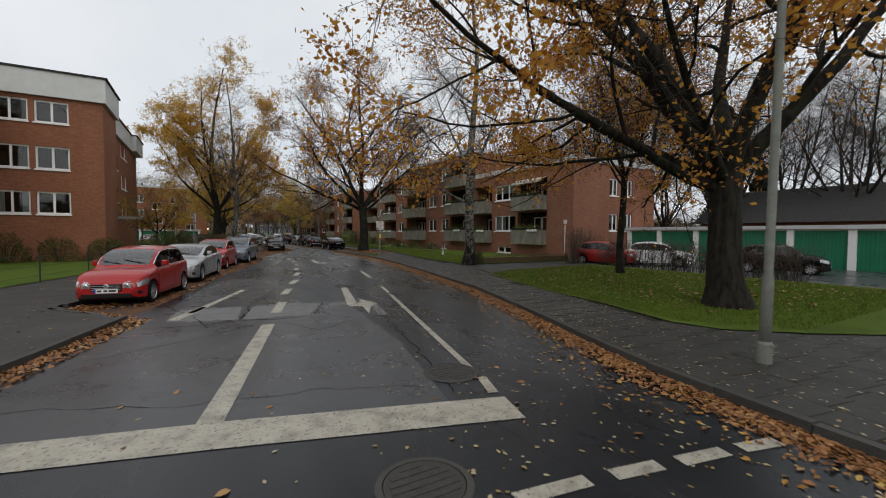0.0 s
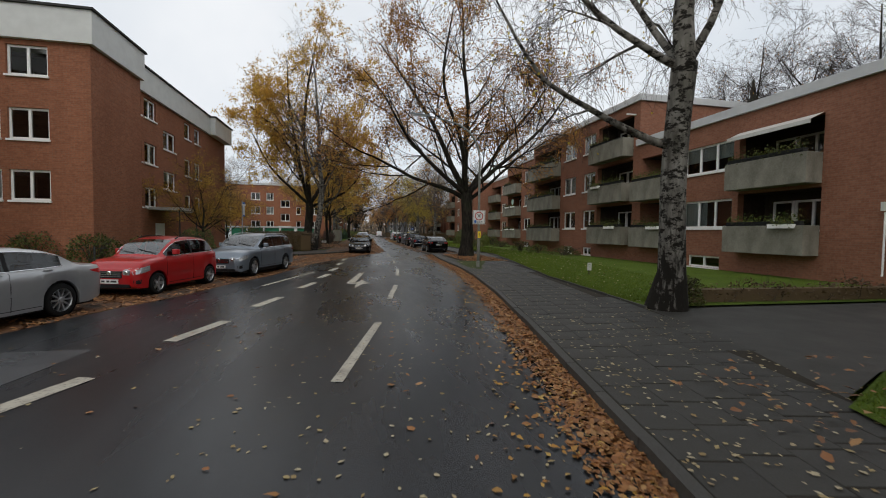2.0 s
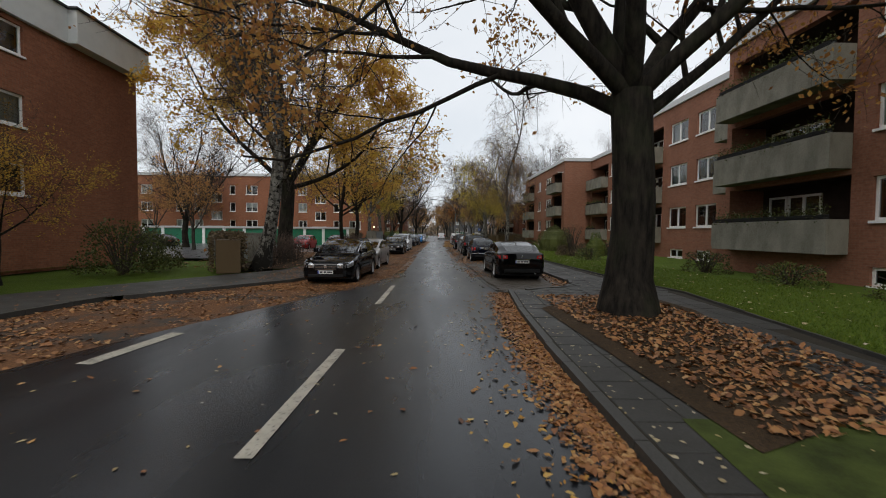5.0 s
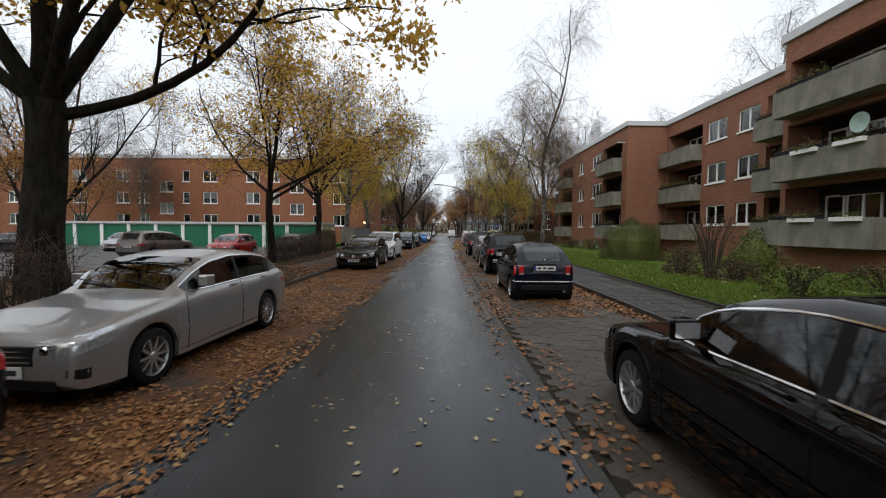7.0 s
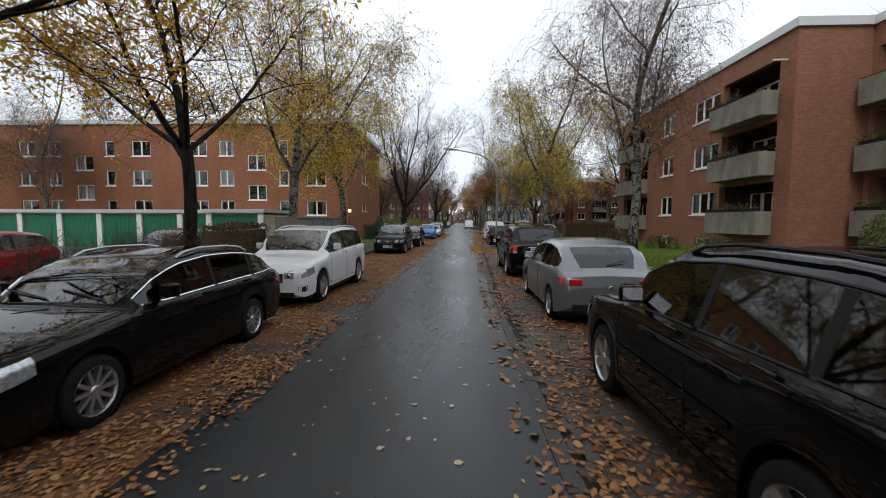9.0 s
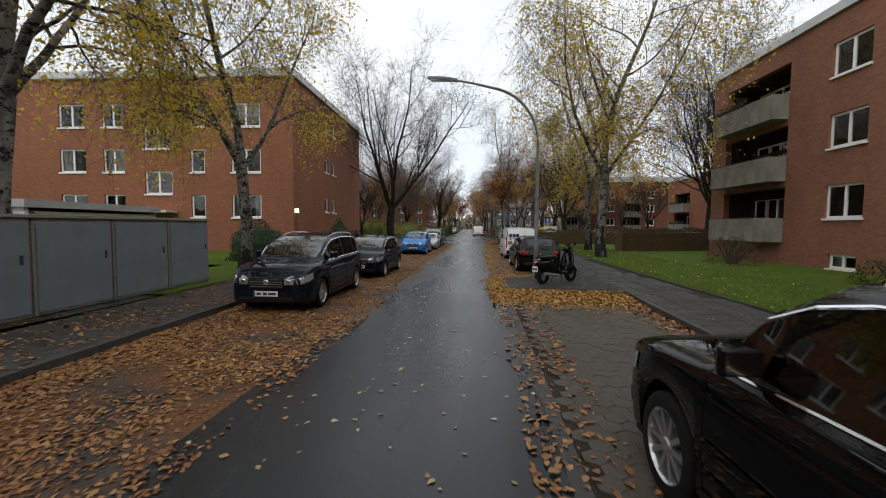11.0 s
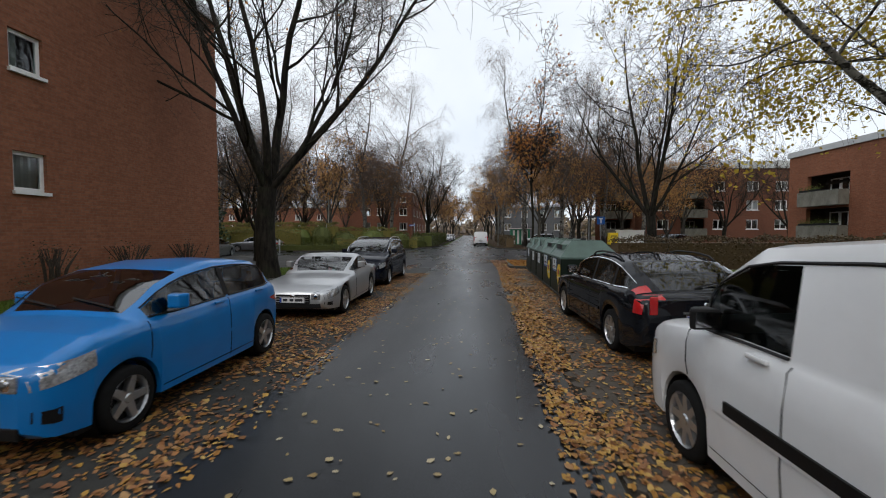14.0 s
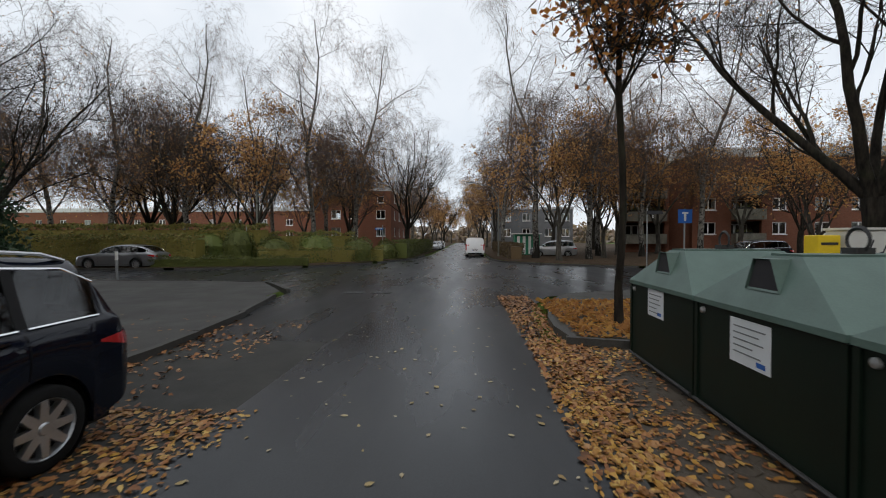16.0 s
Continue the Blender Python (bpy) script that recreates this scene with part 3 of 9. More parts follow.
def curtain_mesh(w, h, style):
    def make():
        m = Mesh()
        spans = {0: [(0, 1, 0, 1)], 1: [(0, 0.28, 0, 1), (0.74, 1, 0, 1)], 2: [(0, 1, 0.45, 1)], 3: [(0, 0.45, 0, 1)]}[style]
        for a, b, lo, hi in spans:
            n = max(3, int((b - a) * w / 0.09))
            for i in range(n):
                x0, x1 = (a + (b - a) * i / n) * w, (a + (b - a) * (i + 1) / n) * w
                y0, y1 = 0.14 + 0.025 * (i % 2), 0.14 + 0.025 * ((i + 1) % 2)
                m.quad((x0, y0, lo * h), (x1, y1, lo * h), (x1, y1, hi * h), (x0, y0, hi * h))
        return m.data("curtain")
    return shared(("curtain", round(w, 2), round(h, 2), style), make)


WINDOW_TURN = [0]


def add_window(parent, m, w, h, lights=2, sill=True):
    """A window as a part of a building; m places its lower left corner on the wall's outer face."""
    frame_me, pane_me, sill_me = window_meshes(w, h, lights, sill)
    win = part("window", frame_me, M["frame"], parent)
    win.matrix_basis = m @ pose(0, 0.10, 0)
    part("pane", pane_me, M["pane"], win)
    if sill_me:
        s = part("window_sill", sill_me, M["frame"], win)
        s.matrix_basis = pose(0, -0.10, 0)
    WINDOW_TURN[0] = (WINDOW_TURN[0] * 7 + 3) % 11
    style = WINDOW_TURN[0]
    if style < 4:
        part("curtain", curtain_mesh(w, h, style), M["curtain"], win)
    return win


def wall_mesh(m, length, z0, z1, holes, thick=0.34):
    """A wall from u = 0 to length, outer face at y = 0, with its openings and their reveals."""
    us = sorted({0.0, length, *(v for hole in holes for v in hole[:2])})
    zs = sorted({z0, z1, *(v for hole in holes for v in hole[2:4])})
    for a, b in zip(us[:-1], us[1:]):
        for c, d in zip(zs[:-1], zs[1:]):
            mu, mz = (a + b) / 2, (c + d) / 2
            if any(p < mu < q and r < mz < s for p, q, r, s in holes):
                continue
            m.quad((a, 0, c), (b, 0, c), (b, 0, d), (a, 0, d))
            m.quad((b, thick, c), (a, thick, c), (a, thick, d), (b, thick, d))
    for p, q, r, s in holes:
        m.quad((p, 0, r), (p, 0, s), (p, thick, s), (p, thick, r))
        m.quad((q, 0, s), (q, 0, r), (q, thick, r), (q, thick, s))
        m.quad((p, 0, r), (p, thick, r), (q, thick, r), (q, 0, r))
        m.quad((p, 0, s), (q, 0, s), (q, thick, s), (p, thick, s))
    return m


FLOWER_SEED = random.Random(5)


def add_loggia(parent, base, u0, u1, floor, height, brick, out=0.72, deep=1.6, low=-0.22, high=0.98):
    """A balcony: recess with a glazed door, slab and concrete parapet; floor is the height of its floor."""
    w = u1 - u0
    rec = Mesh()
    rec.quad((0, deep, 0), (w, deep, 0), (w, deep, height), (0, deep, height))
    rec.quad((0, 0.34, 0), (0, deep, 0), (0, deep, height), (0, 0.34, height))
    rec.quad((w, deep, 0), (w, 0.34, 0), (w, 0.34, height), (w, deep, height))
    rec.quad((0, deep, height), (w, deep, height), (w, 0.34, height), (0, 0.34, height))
    # recess shade is painted into the walls and ceiling
    r = part("loggia_wall", rec, M["loggia"], parent, "back of the loggia, its shade painted in as dark brown")
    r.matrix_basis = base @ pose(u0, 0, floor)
    bal = Mesh()
    bal.box(0.02, -out, low, w - 0.02, deep, low + 0.2)
    slab = part("balcony", bal, M["concrete"], parent, "weathered concrete balcony slab")
    slab.matrix_basis = base @ pose(u0, 0, floor)
    pm = Mesh()
    pm.box(0.0, -out - 0.09, low, w, -out, high)
    pm.box(0.0, -out, low, 0.09, 0.0, high)
    pm.box(w - 0.09, -out, low, w, 0.0, high)
    part("parapet", pm, M["concrete"], slab, "grey-green streaked concrete parapet", bevel=0.012)
    rail = Mesh().box(0.02, -out - 0.06, high + 0.03, w - 0.02, -out - 0.02, high + 0.06)
    part("handrail", rail, M["iron"], slab)
    rng = np.random.default_rng(int(abs(u0) * 37 + floor * 11 + w * 53))
    if rng.uniform() < 0.7:
        a, b = (0.15, w - 0.15) if rng.uniform() < 0.5 else (0.15, 0.55 * w)
        part("planter", Mesh().box(a, -out - 0.06, high - 0.02, b, -out + 0.16, high + 0.17), M["cabin"], slab, "dark planter trough", bevel=0.01)
        n = int(190 * (b - a))
        v, q = leaf_cloud(rng, n, lambda k: np.column_stack([rng.uniform(a - 0.05, b + 0.05, k), -out + 0.04 + rng.normal(0, 0.11, k), high + 0.16 + rng.gamma(1.6, 0.09, k) - 0.30 * (rng.uniform(0, 1, k) < 0.3)]), 0.085)
        tagged(part("planting", arrays_mesh("planting", v, q, M[("shrub", "hedge_brown", "hedge")[int(rng.integers(3))]]), None, slab), kind="stuff")
    dw = min(2.6, w - 1.0)
    for u, ww, z, h in ((0.45, dw * 0.36, 0.05, 2.1), (0.5 + dw * 0.36, dw * 0.6, 0.75, 1.4)):
        add_window(parent, base @ pose(u0 + u, deep - 0.16, floor + z), ww, h, 1 if ww < 1.1 else 2, False)
    return slab


def flower_box(parent, m, width, rng):
    box = part("flower_box", Mesh().box(0, 0, 0, width, 0.2, 0.17), M["frame"], parent)
    box.matrix_basis = m
    v, q = leaf_cloud(rng, 160, lambda k: np.column_stack([rng.uniform(0, width, k), rng.uniform(-0.08, 0.22, k), rng.uniform(0.1, 0.36, k)]), 0.07)
    tagged(part("planting", arrays_mesh("plants", v, q, M["shrub"]), None, box), kind="stuff")


def leaf_cloud(rng, count, place, size):
    """Small folded leaves at random places and turns: corners and quads."""
    c = place(count)
    a = rng.normal(size=(count, 3))
    a /= np.linalg.norm(a, axis=1)[:, None]
    b = np.cross(a, rng.normal(size=(count, 3)))
    b /= np.linalg.norm(b, axis=1)[:, None] + 1e-9
    s = size * rng.uniform(0.55, 1.25, (count, 1))
    v = np.stack([c - a * s * 0.5, c + b * s * 0.33, c + a * s * 0.5, c - b * s * 0.33], 1).reshape(-1, 3)
    return v, np.arange(count * 4).reshape(-1, 4)


class Block:
    """A flat-roofed brick building; facades are added one by one."""

    def __init__(self, label, brick, category="apartment building", name="apartment_building"):
        self.ob = thing(name, label, category, kind="")
        self.brick = brick

    def facade(self, x, y, angle, length, z0, z1, windows=(), loggias=()):
        """x, y: the left end as seen from outside. windows: (u0, u1, z0, z1, lights); loggias: (u0, u1, floor, height)."""
        base = pose(x, y, 0, 0, 0, angle)
        holes = [w[:4] for w in windows] + [(u0, u1, f, f + h) for u0, u1, f, h in loggias]
        wall = part("wall", wall_mesh(Mesh(), length, z0, z1, holes), self.brick, self.ob)
        wall.matrix_basis = base
        for u0, u1, a, b, lights in windows:
            add_window(self.ob, base @ pose(u0, 0, a), u1 - u0, b - a, lights)
        for u0, u1, f, h in loggias:
            add_loggia(self.ob, base, u0, u1, f, h, self.brick)
        return base

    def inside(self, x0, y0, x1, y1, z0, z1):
        """Rooms behind the windows, dimness painted into their dark colour: floors and a spine wall."""
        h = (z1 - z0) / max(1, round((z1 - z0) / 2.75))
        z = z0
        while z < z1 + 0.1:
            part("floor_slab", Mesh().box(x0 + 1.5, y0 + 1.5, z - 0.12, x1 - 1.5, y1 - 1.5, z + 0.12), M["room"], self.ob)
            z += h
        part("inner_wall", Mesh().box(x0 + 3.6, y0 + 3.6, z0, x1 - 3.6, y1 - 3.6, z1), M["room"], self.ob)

    def roof(self, x0, y0, x1, y1, z, edge=0.42, over=0.14, material="roofedge"):
        part("roof", Mesh().box(x0 + 0.02, y0 + 0.02, z - 0.25, x1 - 0.02, y1 - 0.02, z - 0.05), M["roofing"], self.ob)
        m, t = Mesh(), 0.12
        m.box(x0 - over, y0 - over, z - edge, x1 + over, y0 - over + t, z)
        m.box(x0 - over, y1 + over - t, z - edge, x1 + over, y1 + over, z)
        m.box(x0 - over, y0 - over + t, z - edge, x0 - over + t, y1 + over - t, z)
        m.box(x1 + over - t, y0 - over + t, z - edge, x1 + over, y1 + over - t, z)
        m.box(x0 - over + t, y0 - over + t, z - edge, x1 + over - t, y0 + 0.3, z - edge + 0.04)
        m.box(x0 - over + t, y0 + 0.3, z - edge, x0 + 0.3, y1 + over - t, z - edge + 0.04)
        part("roof_edge", m, M[material], self.ob, "pale roof-edge fascia", bevel=0.015)


FLOORS = (1.4, 4.4, 7.4)


def right_wing(label, x, y0, y1, floors, top, windows, loggias, depth=9.5, gable_windows=(), basement=(), near_gable=True):
    """A wing on the right of the street, its front along x between y0 and y1."""
    b = Block(label, M["brick_salmon"])
    L = y1 - y0
    wins = [(y1 - b1, y1 - b0, f + 0.92, f + 0.92 + 1.42, n) for b0, b1, n in windows for f in floors]
    wins += [(y1 - b1, y1 - b0, 0.18, 0.78, 2) for b0, b1 in basement]
    logs = [(y1 - b1, y1 - b0, f, 2.5) for b0, b1 in loggias for f in floors]
    b.facade(x, y1, -90, L, 0, top - 0.35, wins, logs)
    b.facade(x, y0, 0, depth, 0, top - 0.35, [(u0, u1, f + 0.92, f + 2.3, 2) for u0, u1 in gable_windows for f in floors])
    b.facade(x + depth, y1, 180, depth, 0, top - 0.35)
    b.facade(x + depth, y0, 90, L, 0, top - 0.35)
    b.inside(x, y0, x + depth, y1, 1.2, top - 0.5)
    b.roof(x, y0, x + depth, y1, top)
    return b


wing_a = right_wing("two-storey red-brick apartment wing with concrete balconies", 13.2, 31.0, 44.6, (1.3, 4.15), 7.95,
                    [(37.7, 40.75, 3)], [(33.8, 37.4), (41.2, 44.3)], 10.0, [(4.1, 5.15), (6.0, 7.0)], [(38.3, 40.3)])
wing_b = right_wing("three-storey red-brick apartment wing with long concrete balconies", 13.25, 44.6, 61.0, (1.36, 4.27, 7.22), 10.85,
                    [(49.6, 51.3, 2), (52.45, 54.4, 2)], [(45.2, 49.3), (55.1, 60.7)], 10.0, (), [(50.0, 51.2), (52.9, 54.4)])
wing_c = right_wing("three-storey red-brick apartment wing set back behind a lawn", 16.5, 61.0, 77.3, FLOORS, 11.35,
                    [(66.2, 68.2, 2), (69.15, 71.2, 2)], [(61.3, 65.4), (72.1, 77.0)], 10.0, (), [(66.6, 68.0), (69.4, 71.0)])
wing_e = right_wing("three-storey red-brick apartment wing standing well back from the street", 19.3, 77.3, 92.9, FLOORS, 11.35,
                    [(82.45, 84.35, 2), (85.35, 87.45, 2)], [(77.7, 81.9), (88.0, 92.6)], 9.0)
wing_f = right_wing("three-storey red-brick apartment wing projecting towards the street", 15.9, 92.9, 113.9, FLOORS, 11.35,
                    [(98.5, 101.25, 3), (103.75, 105.5, 2)], [(93.9, 98.2), (107.8, 112.6)], 12.0, (), [(99.0, 100.6), (103.9, 105.2)])
for y in (34.0, 41.4, 45.8, 47.6):
    flower_box(wing_a.ob if y < 44.2 else wing_b.ob, pose(12.22 if y < 44.2 else 12.27, y + 1.1, (1.3 if y < 44.2 else 1.36 if y < 47 else 4.27) + 0.86, 0, 0, -90), 1.0, np.random.default_rng(int(y * 10)))
for y in (72.4, 74.4):
    flower_box(wing_c.ob, pose(15.52, y + 1.3, FLOORS[1] + 0.86, 0, 0, -90), 1.2, np.random.default_rng(int(y * 10)))
    flower_box(wing_c.ob, pose(15.52, y + 1.3, FLOORS[0] + 0.86, 0, 0, -90), 1.2, np.random.default_rng(int(y * 10) + 1))
part("satellite_dish", Mesh().lathe([(0.02, 0.06), (0.22, 0.03), (0.38, -0.02), (0.38, 0.0), (0.22, 0.05), (0.02, 0.08)], "x", 20, (15.5, 72.6, 5.95)), M["dish"], wing_c.ob, "pale green satellite dish")
awn = Mesh().quad((13.15, 33.8, 6.66), (13.15, 37.4, 6.66), (12.5, 37.4, 6.35), (12.5, 33.8, 6.35)).box(12.45, 33.8, 6.2, 12.51, 37.4, 6.36)
part("awning", awn, M["sign_white"], wing_a.ob, "narrow off-white awning")
part("alarm_box", Mesh().box(13.08, 31.6, 2.75, 13.19, 31.85, 3.05), M["sign_white"], wing_a.ob)
part("downpipe", Mesh().tube([(13.12, 31.73, 0.5), (13.12, 31.73, 2.7)], 0.03, 8), M["frame"], wing_a.ob)
for b, x, y in ((wing_b, 13.25, 45.0), (wing_f, 15.9, 93.4)):
    part("bracket_lamp", Mesh().box(x - 0.7, y, 9.6, x, y + 0.08, 9.68), M["sign_white"], b.ob)

# the left block at the bend
LZ = ((3.05, 4.43), (5.8, 7.2), (8.64, 9.97))
left_block = Block("three-storey red-brick apartment house with a deep white roof fascia", M["brick"])
left_block.facade(-22.5, 43.1, 0, 5.95, 0, 10.25, [(u0, u1, a, b, 2) for u0, u1 in ((0.77, 2.42), (2.68, 4.28)) for a, b in LZ])
left_block.facade(-16.55, 43.1, 90, 4.4, 0, 10.25)
side_w = [(1.0, 2.1), (2.45, 4.0), (8.45, 9.6), (10.4, 11.6)]
wins = [(u0, u1, a + 0.14, b + 0.02, 2 if u1 - u0 > 1.4 else 1) for u0, u1 in side_w for a, b in LZ]
wins += [(4.95, 6.85, z, z + 1.25, 2) for z in (4.55, 7.3)]
left_block.facade(-17.5, 47.5, 90, 18.0, 0, 10.25, wins)
left_block.facade(-17.5, 65.5, 180, 14, 0, 10.25)
left_block.facade(-22.5, 36.5, 90, 6.6, 0, 10.25)
left_block.facade(-34.0, 36.5, 0, 11.5, 0, 10.25)
left_block.inside(-30, 43.2, -17.55, 65.4, 1.9, 10.1)
for x0, y0, x1, y1 in ((-34.2, 36.3, -22.3, 43.6), (-22.3, 42.9, -16.35, 47.6), (-30, 47.6, -17.3, 61.0), (-30, 61.0, -16.9, 65.7)):
    part("fascia", Mesh().box(x0, y0, 10.2, x1, y1, 11.7), M["fascia"], left_block.ob, "deep white panelled roof fascia")
    part("roof_edge", Mesh().box(x0 - 0.1, y0 - 0.1, 11.7, x1 + 0.1, y1 + 0.1 - (0.2 if x0 == -30 and y0 < 55 else 0), 11.8), M["roofing"], left_block.ob)
canopy = Mesh().box(-17.5, 50.2, 3.05, -15.6, 53.4, 3.22)
part("entrance_canopy", canopy, M["fascia"], left_block.ob, "flat pale entrance canopy")
for y in (50.4, 53.2):
    part("canopy_post", Mesh().tube([(-15.75, y, 0), (-15.75, y, 3.05)], 0.04, 8), M["iron"], left_block.ob)
part("entrance_door", Mesh().box(-17.55, 51.2, 0.1, -17.45, 52.4, 2.2), M["frame"], left_block.ob)

# the long block behind the garages
HZ = ((2.32, 3.77), (5.2, 6.7), (8.08, 9.58))
long_block = Block("long three-storey red-brick apartment block with white windows", M["brick"])
LONG = 66.0
wins = []
for k in range(4):
    o = LONG - 17.4 * k
    for a, b in HZ:
        wins += [(o - 4.05, o - 2.1, a, b, 2), (o - 6.75, o - 5.8, a, b, 1), (o - 12.65, o - 11.2, a, b, 2), (o - 15.65, o - 13.85, a, b, 2)]
    wins += [(o - 9.85, o - 8.0, z, z + 1.48, 2) for z in (3.8, 6.7)]
long_block.facade(-10.7 - LONG, 112.2, 0, LONG, 0, 11.2, [w for w in wins if w[0] > 0.3])
long_block.facade(-10.7, 112.2, 90, 16.0, 0, 11.2, [(u, u + 0.84, z, z + 1.02, 1) for u in (5.8, 7.5) for z in (2.9, 5.97, 9.05)])
long_block.facade(-10.7, 128.2, 180, LONG, 0, 11.2)
long_block.inside(-10.7 - LONG, 112.2, -10.7, 128.2, 1.5, 11.0)
long_block.roof(-10.7 - LONG, 112.2, -10.7, 128.2, 11.6, 0.45, 0.2)
for k in range(4):
    x = -10.7 - 10.1 - 17.4 * k
    part("entrance_canopy", Mesh().box(x, 111.2, 2.6, x + 2.4, 112.2, 2.74), M["fascia"], long_block.ob, "flat pale entrance canopy")
    part("entrance_door", Mesh().box(x + 0.6, 112.12, 0.2, x + 1.8, 112.22, 2.3), M["sheet_grey"], long_block.ob, "grey glazed entrance door")
part("roof_cabin", Mesh().box(-14.4, 122.0, 11.5, -13.0, 123.6, 12.4), M["metal_grey"], long_block.ob)

# far blocks at the junction
far_right = Block("three-storey red-brick apartment house with pale eaves beyond the junction", M["brick_dark"])
FZ = ((2.3, 3.7), (5.1, 6.5), (7.9, 9.3))
far_right.facade(27.0, 173, 0, 30, 0, 11.2, [(u, u + w, a, b, 2) for u, w in ((1.8, 1.7), (9.8, 1.6), (14.5, 1.7), (18.5, 1.7), (25, 1.7)) for a, b in FZ], [(5.2, 8.6, f, 2.4) for f in (1.4, 4.2, 7.0)])
far_right.facade(21.0, 176.7, 0, 6.0, 0, 11.2, (), [(0.6, 5.4, f, 2.4) for f in (1.4, 4.2, 7.0)])
far_right.facade(27.0, 184.1, -90, 12, 0, 11.2)
far_right.facade(57, 173, 90, 12, 0, 11.2)
far_right.inside(27, 173, 57, 184.1, 1.3, 11)
far_right.roof(27, 173, 57, 184.1, 12.2, 1.05, 0.35, "fascia")
far_right.roof(21, 176.7, 27, 184.1, 12.2, 1.05, 0.35, "fascia")
far_left = Block("three-storey brown-brick apartment house with a pale parapet beyond hedges", M["brick_dark"])
far_left.facade(-23.0, 188.7, 0, 12.8, 0, 9.6, [(u, u + 1.5, a, b, 2) for u in (3.2, 6.0, 10.4) for a, b in FZ[:2]] + [(10.6, 11.7, 7.6, 8.7, 1)])
far_left.facade(-10.2, 188.7, 90, 24, 0, 9.6, [(u, u + 1.5, a, b, 2) for u in (3, 8, 13, 19) for a, b in FZ])
far_left.inside(-23, 188.7, -10.2, 211, 1.3, 9.4)
far_left.roof(-23, 188.7, -10.2, 211, 10.4, 0.9, 0.1, "fascia")
far_row = Block("long low brown-brick apartment row far behind gardens", M["brick_dark"])
far_row.facade(-120, 215.6, 0, 88, 0, 8.4, [(u, u + 1.6, a, b, 2) for u in range(3, 86, 6) for a, b in FZ[:2]])
far_row.roof(-120, 215.6, -32, 225.8, 9.2, 0.9, 0.1, "fascia")
far_row.facade(-32, 215.6, 90, 11, 0, 8.4)
far_row.inside(-120, 215.6, -32, 225.8, 1.3, 8.0)
white_house = Block("dull grey rendered two-storey house at the far street", M["render_grey"], "house", "house")
white_house.facade(7.0, 198.9, 0, 14, 0, 7.2, [(u, u + 1.4, a, b, 2) for u in (1.5, 5, 9, 12) for a, b in FZ[:2]])
white_house.facade(7.0, 208.2, -90, 10, 0, 7.2, [(3, 4.5, 2.3, 3.7, 2)])
white_house.roof(7, 198.9, 21, 208.2, 7.6)
white_house.inside(7, 198.9, 21, 208.2, 1.3, 7)
gap_house = Block("three-storey brick apartment house glimpsed between trees", M["brick"])
gap_house.facade(30, 137.5, 0, 26, 0, 8.6, [(u, u + 1.6, a, b, 2) for u in (2, 6, 10, 15, 20) for a, b in FZ[:2]])
gap_house.facade(30, 149.5, -90, 12, 0, 8.6, (), [(2, 6, f, 2.4) for f in (1.4, 4.2)])
gap_house.roof(30, 137.5, 56, 149.5, 9.0, 0.5)
gap_house.inside(30, 137.5, 56, 149.5, 1.3, 8.4)


# ---------------------------------------------------------------- garages
def garage_row(label, x, y, angle, count, width, deep, render_mat):
    ob = thing("garage_row", label, "garage", at=pose(x, y, 0, 0, 0, angle))
    L = count * width
    m = Mesh()
    m.box(0, 0.12, 0, 0.2, deep, 2.3).box(L - 0.2, 0.12, 0, L, deep, 2.3).box(0, deep, 0, L, deep + 0.2, 2.3).box(0, 0.1, 2.2, L, deep, 2.3)
    part("wall", m, render_mat, ob, "cream rendered garage wall")
    part("roof", Mesh().box(-0.15, -0.12, 2.3, L + 0.15, deep + 0.3, 2.52), M["roofedge"], ob, "flat garage roof with a pale edge")
    pier = shared(("pier", deep), lambda: Mesh().box(-0.17, 0.0, 0, 0.17, 0.3, 2.3).data("pier"))
    def door():
        d = Mesh()
        n = 14
        front = []
        for i in range(n):
            a, b = 0.17 + (width - 0.34) * i / n, 0.17 + (width - 0.34) * (i + 1) / n
            front += [(a, 0.145), (a + 0.012, 0.13), (b - 0.012, 0.13), (b, 0.145)]
        d.prism(front + [(width - 0.17, 0.18), (0.17, 0.18)], 0.02, 2.26)
        return d.data("garage_door")
    dm = shared(("gdoor", width), door)
    for i in range(count + 1):
        p = part("pier", pier, M["frame"], ob)
        p.location = (min(max(i * width, 0.17), L - 0.17), 0, 0)
    for i in range(count):
        p = part("garage_door", dm, M["door_green"], ob, "green ribbed garage door")
        p.location = (i * width, 0, 0)
    return ob


garage_row("row of garages with green doors and white piers", -40.3, 98.9, 0, 9, 2.75, 5.5, M["render_cream"])
garage_row("cream rendered garage with a dark green door near the pavement", -15.5, 97.3, 0, 1, 3.6, 4.6, M["render_cream"])
garage_row("row of garages with green doors under a white roof edge", 19.5, 30.91, -90, 8, 2.75, 5.5, M["render_cream"])
shed = thing("house", "low house with a dark tiled roof behind the garages", "house")
part("wall", Mesh().box(27, 14, 0, 36, 29, 3.0), M["brick_dark"], shed)
part("roof", Mesh().quad((26.5, 29.5, 2.9), (26.5, 13.5, 2.9), (31.5, 13.5, 5.8), (31.5, 29.5, 5.8)).quad((31.5, 29.5, 5.8), (31.5, 13.5, 5.8), (36.5, 13.5, 2.9), (36.5, 29.5, 2.9)).poly([(26.5, 13.5, 2.9), (36.5, 13.5, 2.9), (31.5, 13.5, 5.8)]).poly([(26.5, 29.5, 2.9), (31.5, 29.5, 5.8), (36.5, 29.5, 2.9)]), M["roofing"], shed)
add_window(shed, pose(27, 24, 1.0, 0, 0, -90), 1.2, 1.2)


